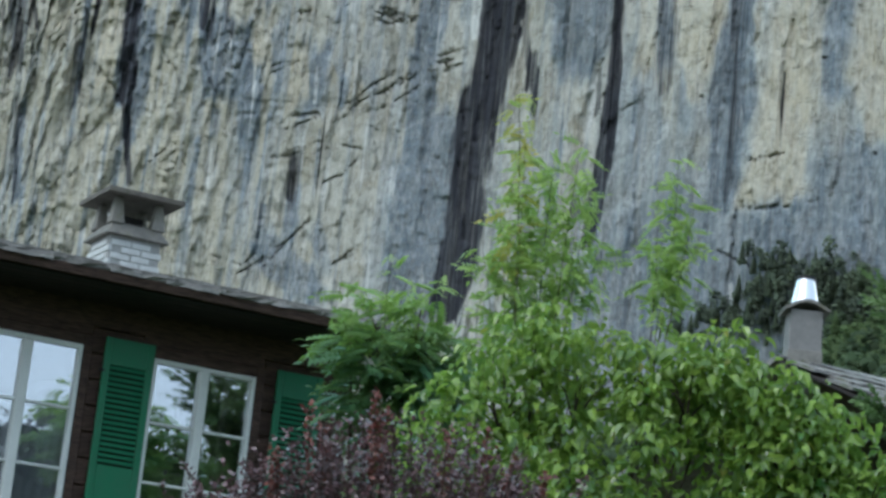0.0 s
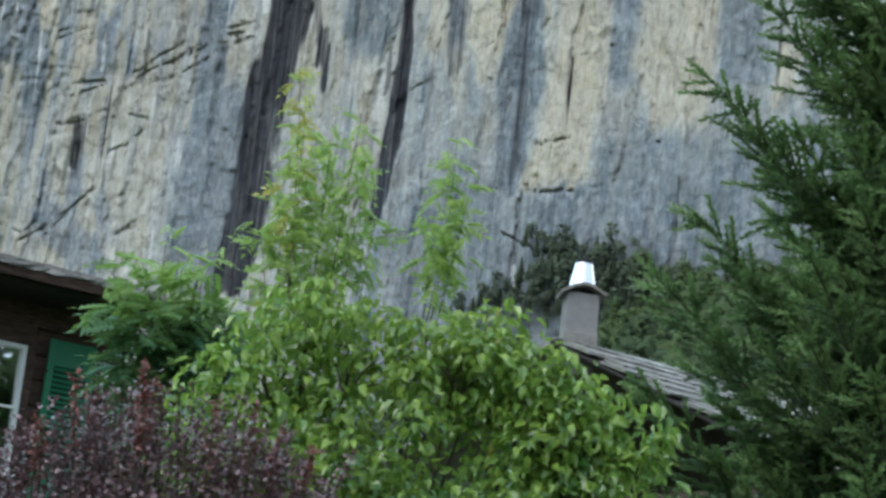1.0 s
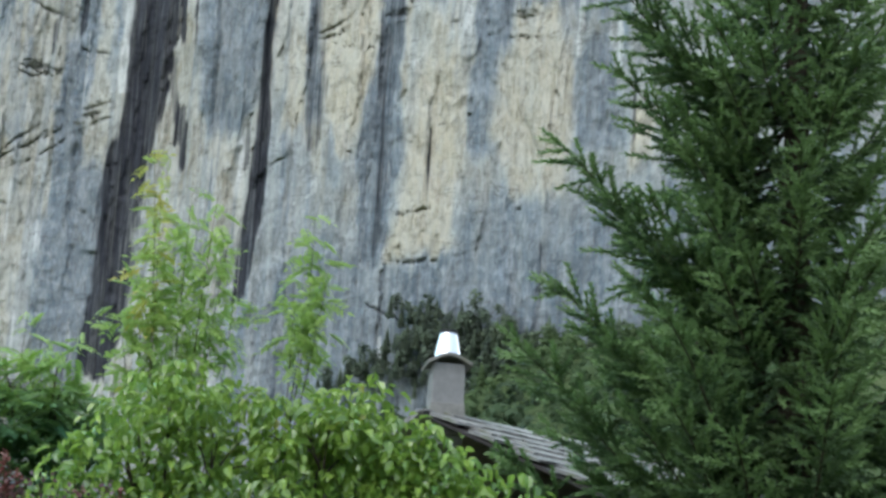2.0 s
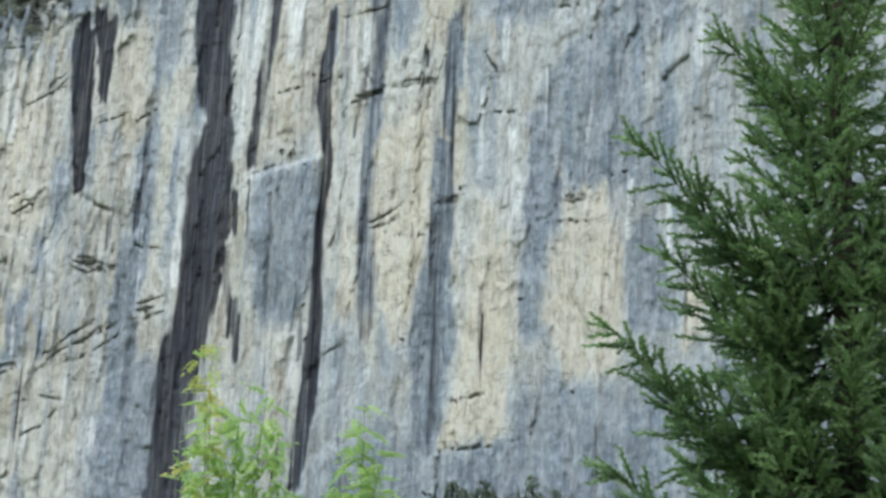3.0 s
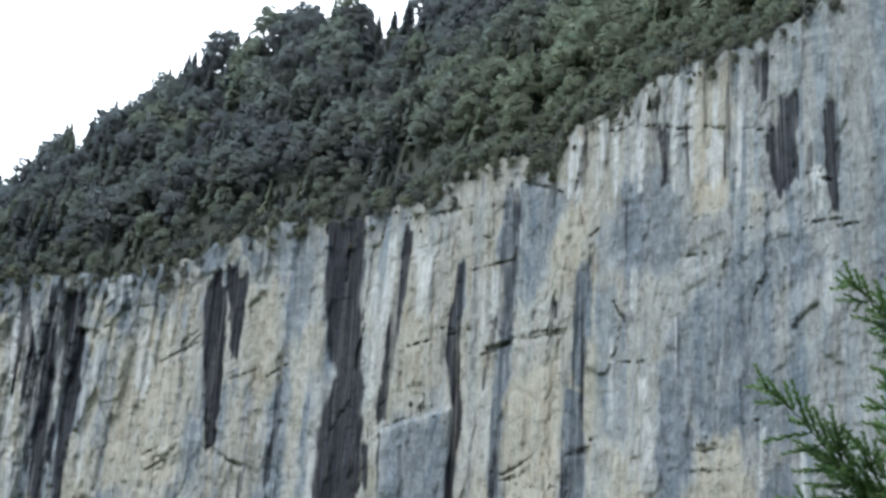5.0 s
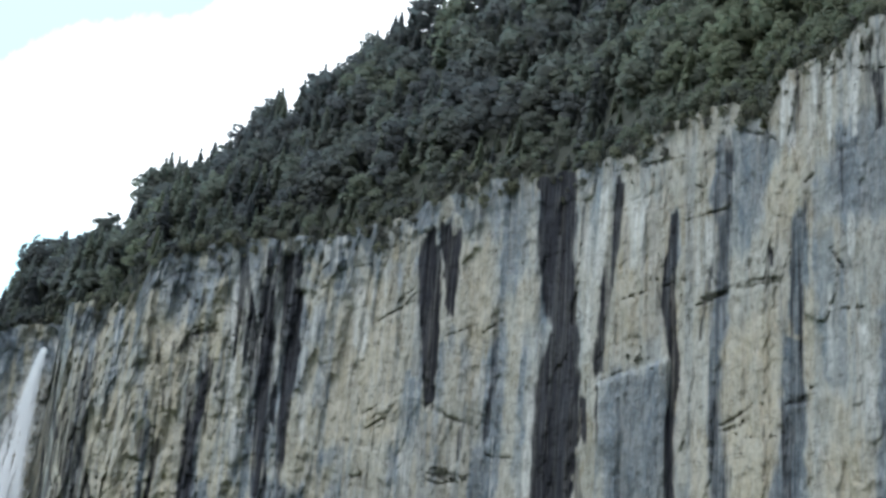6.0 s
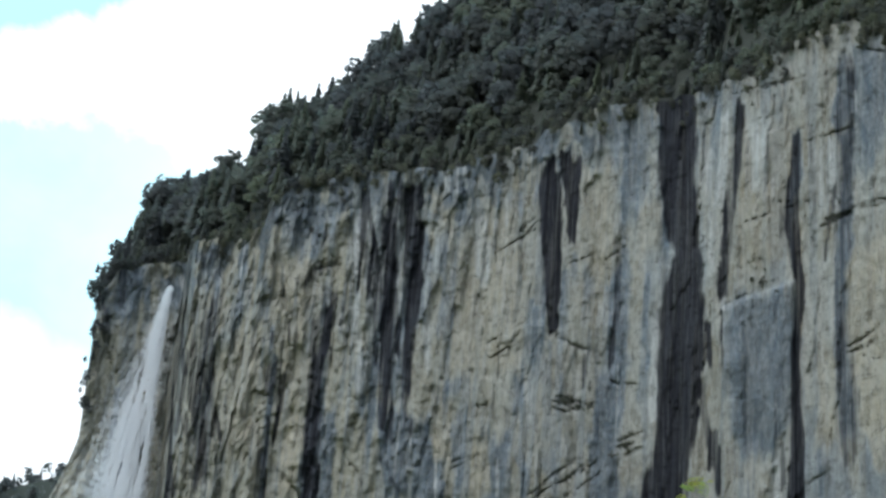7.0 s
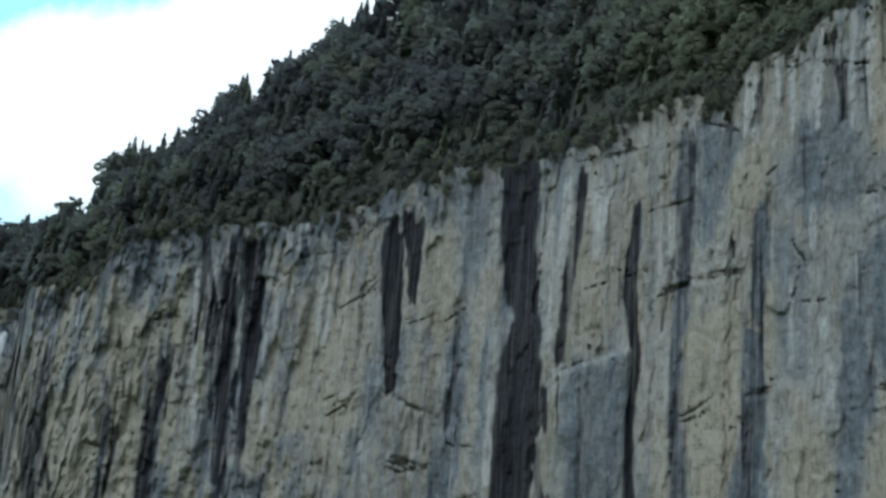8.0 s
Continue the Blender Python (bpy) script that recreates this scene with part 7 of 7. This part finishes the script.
def build_barberry():
    bush = thing("barberry_bush", pose(-1.72, 8.85, 0), "dense purple-leaved barberry bush with arching shoots", "shrub")
    g = np.random.default_rng(29)
    lumps = [(-0.85, 0, 2.3, 0.25, 0.32), (-0.55, 0, 2.5, 0.30, 0.34), (-0.25, 0, 2.66, 0.32, 0.34), (0.1, 0, 2.62, 0.34, 0.32), (0.42, 0, 2.55, 0.32, 0.32), (0.62, 0.05, 2.45, 0.22, 0.30), (-0.7, 0, 2.2, 0.24, 0.3), (-0.1, 0, 2.2, 0.6, 0.4), (0.4, 0, 2.1, 0.5, 0.4), (-0.4, 0.1, 1.7, 0.6, 0.6), (0.3, 0.1, 1.5, 0.7, 0.7)]
    at, way, up, size, rad = clump_leaves(lumps, 36000, 0.03, g, 0.1)
    # random tone, plus shade painted in by darkening leaves deep in a lump
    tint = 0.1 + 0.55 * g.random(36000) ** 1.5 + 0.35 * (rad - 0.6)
    tubes = []
    for k in range(75):
        x = g.uniform(-0.98, 0.85)
        hi = np.interp(x, [-0.85, -0.5, -0.2, 0.2, 0.55, 0.8], [2.60, 2.84, 3.03, 2.97, 2.87, 2.72]) + g.normal() * 0.06
        foot = np.array([x * 0.8, g.uniform(-0.15, 0.15), 1.9])
        tip = np.array([x + g.uniform(-0.12, 0.12), g.uniform(-0.3, 0.2), hi])
        path = bent(foot, tip, (0, 0, 0.12), 8)
        tubes.append(tube(path, np.linspace(0.005, 0.0015, 8), 4))
        n = 70
        t = g.uniform(0.35, 1.0, n)
        p = np.stack([np.interp(t, np.linspace(0, 1, 8), path[:, m]) for m in range(3)], -1) + g.normal(size=(n, 3)) * 0.012
        d = g.normal(size=(n, 3)) + (0, 0, 0.4)
        at, way, up = np.concatenate([at, p]), np.concatenate([way, d]), np.concatenate([up, g.normal(size=(n, 3)) * 0.5 + (0, -0.2, 1)])
        size, tint = np.concatenate([size, g.uniform(0.02, 0.034, n)]), np.concatenate([tint, np.full(n, g.uniform(0.2, 0.9)) + g.normal(size=n) * 0.15])
    young = []
    for k in range(12):
        x = (g.uniform(-0.55, 0.0) if k < 8 else g.uniform(0.0, 0.8))
        hi = np.interp(x, [-0.85, -0.5, -0.2, 0.2, 0.55, 0.8], [2.64, 2.88, 3.06, 3.0, 2.9, 2.76]) + g.uniform(-0.04, 0.09)
        path = bent((x * 0.9, g.uniform(-0.2, 0.0), 2.3), (x + g.uniform(-0.06, 0.06), g.uniform(-0.35, -0.1), hi), (0, 0, 0.08), 8)
        tubes.append(tube(path, np.linspace(0.005, 0.0015, 8), 4))
        t = np.linspace(0.45, 1.0, 60)
        p = np.stack([np.interp(t, np.linspace(0, 1, 8), path[:, m]) for m in range(3)], -1) + g.normal(size=(60, 3)) * 0.012
        c, f, who = scatter((LEAFLET * (1, 1.6, 1), LEAFLET_F), p, g.normal(size=(60, 3)) + (0, 0, 0.5), g.normal(size=(60, 3)) * 0.5 + (0, -0.2, 1), g.uniform(0.022, 0.036, 60))
        young.append((c, f, g.uniform(0, 1, 60)[who]))
    joined("young_shoot_leaves", young, YOUNG, bush)
    for k in range(22):
        tip = np.array([g.uniform(-0.6, 0.6), g.uniform(-0.25, 0.25), g.uniform(1.6, 2.3)])
        tubes.append(tube(bent((tip[0] * 0.3, 0.1, -0.05), tip, (0, 0, 0.15), 7), np.linspace(0.014, 0.004, 7), 5))
    c, f, who = scatter((LEAFLET * (1, 1.6, 1), LEAFLET_F), at, way, up, size)
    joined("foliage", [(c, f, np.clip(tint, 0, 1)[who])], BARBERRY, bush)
    stems("branchwork", tubes, bush)


build_barberry()

HEDGE = forest_material("garden_leaves", (0.012, 0.014, 0.012), (0.026, 0.030, 0.02), 0.2, 0.1)
# trees across the lane, which the windows mirror
spots = np.array([(24 + 3 * k + 2.5 * rng.random(), y + rng.random(), -0.2) for k in (0, 1, 2) for y in np.linspace(-24, 10, 20)])
plant_woods("garden_trees", spots, np.interp(spots[:, 1] + 0.7 * (spots[:, 0] - 25.5), [-24, -4, -2.5, 10], [10.0, 10.0, 9.5, 10.5]) * rng.uniform(0.95, 1.04, 60), 1.0, rng.uniform(0.0, 0.4, 60), HEDGE, "leafy garden trees across the lane")


# ---------- plants on the rock ----------
BROW = forest_material("rock_bushes", (0.15, 0.175, 0.15), (0.23, 0.28, 0.165), 0.2)


def build_rock_plants():
    spots = ((-3, 113, 5, 2.0, 40), (-10, 117, 4, 1.0, 12), (3, 109, 6, 2.8, 80), (10, 106, 5, 3.2, 90), (-7, 108, 5, 2.6, 70), (-15, 103, 5, 2.2, 60), (-24, 101, 4, 2, 24), (12, 100, 6, 3.5, 90), (-2, 102, 7, 3.5, 110), (22, 102, 6, 2.5, 90), (34, 101, 6, 2.5, 80))
    x = np.concatenate([rng.normal(c[0], c[2] * 0.75, c[4] // 2) for c in spots])
    z = np.concatenate([rng.normal(c[1], c[3] * 0.75, c[4] // 2) for c in spots])
    n = len(x)
    near = 0.983 + 0.006 * rng.random(n)
    y = np.interp(-x, -PLAN[:, 0], PLAN[:, 1])
    at = np.stack([x * near, y * near, z - 2], -1)
    plant_woods("ledge_scrub", at, rng.uniform(2.2, 5.2, n), 0.45, np.clip(rng.uniform(0.1, 0.7, n) + 0.4 * smooth(x, 8, 24), 0, 1), BROW, "dark bushes and stunted pines on rock ledges", low=True)
    tuft = np.repeat([(-56.5, 217.5), (-54.5, 216), (-112.5, 197.5), (-108, 195.2), (-104, 194.8), (-93, 181.5), (-97, 180), (-35.5, 225.2)], 6, axis=0) + rng.normal(0, 0.7, (48, 2)) * (1.4, 0.6)
    back = np.interp(-tuft[:, 0], -PLAN[:, 0], PLAN[:, 1])
    low = np.stack([tuft[:, 0] * 0.992, back * 0.992, (tuft[:, 1] - 1.6) * 0.992 + 0.6], -1)
    plant_woods("ledge_tufts", low, rng.uniform(0.8, 1.7, 48), 1.0, rng.uniform(0, 0.6, 48), BROWBUSH, "small dry bushes on narrow rock ledges", low=True)
    m = 26
    z = rng.choice([278, 272, 262, 256, 250, 240, 232], m) + rng.normal(0, 2.5, m)
    at = np.stack([-294.0 + rng.normal(0, 0.9, m) - 1.2 * smooth(z, 255, 280), 598 + rng.normal(0, 1.5, m), z - 2], -1)
    x = rng.uniform(-302, -279, 46)
    top = np.stack([x, np.interp(-x, -PLAN[:, 0], PLAN[:, 1]) * 0.996, np.interp(-x, -RIM[:, 0], RIM[:, 1]) + rng.uniform(-3.5, 0.5, 46)], -1)
    at = np.concatenate([at, top])
    m += 46
    plant_woods("corner_scrub", at, rng.uniform(2.5, 5.5, m), 0.9, rng.uniform(0, 0.25, m), WOODS, "dark bushes clinging to the edge of the cliff")


build_rock_plants()


# ---------- waterfall ----------
def build_waterfall():
    n = Nodes("falling_water", rough=0.6, spec=0.3)
    n.colour(n.mix(n.remap(n.noise(n.coords((1, 1, 0.1)), 0.8, 4), 0.3, 0.7), (0.88, 0.93, 0.96), (0.97, 0.98, 0.99)))
    clear = n.t.nodes.new("ShaderNodeBsdfTransparent")
    mix = n.t.nodes.new("ShaderNodeMixShader")
    mix.inputs["Fac"].default_value = 0.42
    n.link(clear.outputs[0], mix.inputs[1])
    n.link(n.b.outputs[0], mix.inputs[2])
    n.link(mix.outputs[0], n.t.nodes["Material Output"].inputs["Surface"])
    g = np.random.default_rng(41)
    draw = 170000
    t = g.uniform(0, 1, draw) ** 0.85
    strand = g.integers(0, 6, draw)
    veil = g.random(draw) < 0.5
    home = np.array([0.30, 0.12, -0.06, -0.26, -0.48, -0.78])[strand]
    side = home * (0.4 + 0.6 * smooth(t, 0.0, 0.35)) + 0.10 * (fbm(t * 9 + strand * 7, strand * 3.0, 401, 3) - 0.5) + g.normal(size=draw) * np.array([0.09, 0.10, 0.11, 0.12, 0.15, 0.22])[strand] * np.where(veil, 1.9, 0.9)
    # the veil tears into falling puffs
    keep = smooth(fbm(side * 11 + 20, t * 9 + 3 * side, 411, 4), 0.12, 0.66) * np.array([0.7, 1.0, 1.0, 0.95, 0.75, 0.5])[strand] > g.random(draw)
    t, side = t[keep], side[keep]
    count = len(t)
    spread = 2.0 + 30.0 * t
    z = 276.5 - 175 * t
    drift = -15.0 * t ** 0.9
    lateral = drift + side * spread
    mid = np.array([-271.5, 606.0])
    right, fore = np.array([0.913, 0.407]), np.array([0.407, -0.913])
    depth = g.normal(size=count) * (0.5 + 2.5 * t) + 2 + 5 * t
    at = np.stack([mid[0] + right[0] * lateral + fore[0] * depth, mid[1] + right[1] * lateral + fore[1] * depth, z], -1)
    ln = g.uniform(0.6, 3.2, count) * (0.6 + 0.6 * t)
    wide = g.uniform(0.04, 0.15, count) * np.where(np.abs(side + 0.05) > 0.45, 0.6, 1.0)
    lean = np.stack([-0.913 * 0.10 * np.ones(count), -0.407 * 0.10 * np.ones(count), -np.ones(count)], -1) + g.normal(size=(count, 3)) * (0.03, 0.03, 0)
    drop = np.array([(0, 0, 0), (0.3, 1, 0), (0.3, -1, 0), (1, 0, 0)])
    faces = np.array([(0, 1, 2), (1, 3, 2)])
    m = bases(lean, np.tile((0.4, -0.9, 0), (count, 1)))
    local = drop[None] * np.stack([ln, wide, wide], -1)[:, None, :]
    co = np.einsum("nij,nkj->nki", m, local) + at[:, None, :]
    fa = (faces[None] + np.arange(count)[:, None, None] * 4).reshape(-1, 3)
    face_up = np.tile((-0.35, -0.6, 0.75), (count * 4, 1))
    ob = mesh_object("waterfall", co.reshape(-1, 3), fa, n.m, normals=face_up)
    tagged(ob, "white waterfall drifting as spray down the cliff", "waterfall", kind="stuff")


build_waterfall()
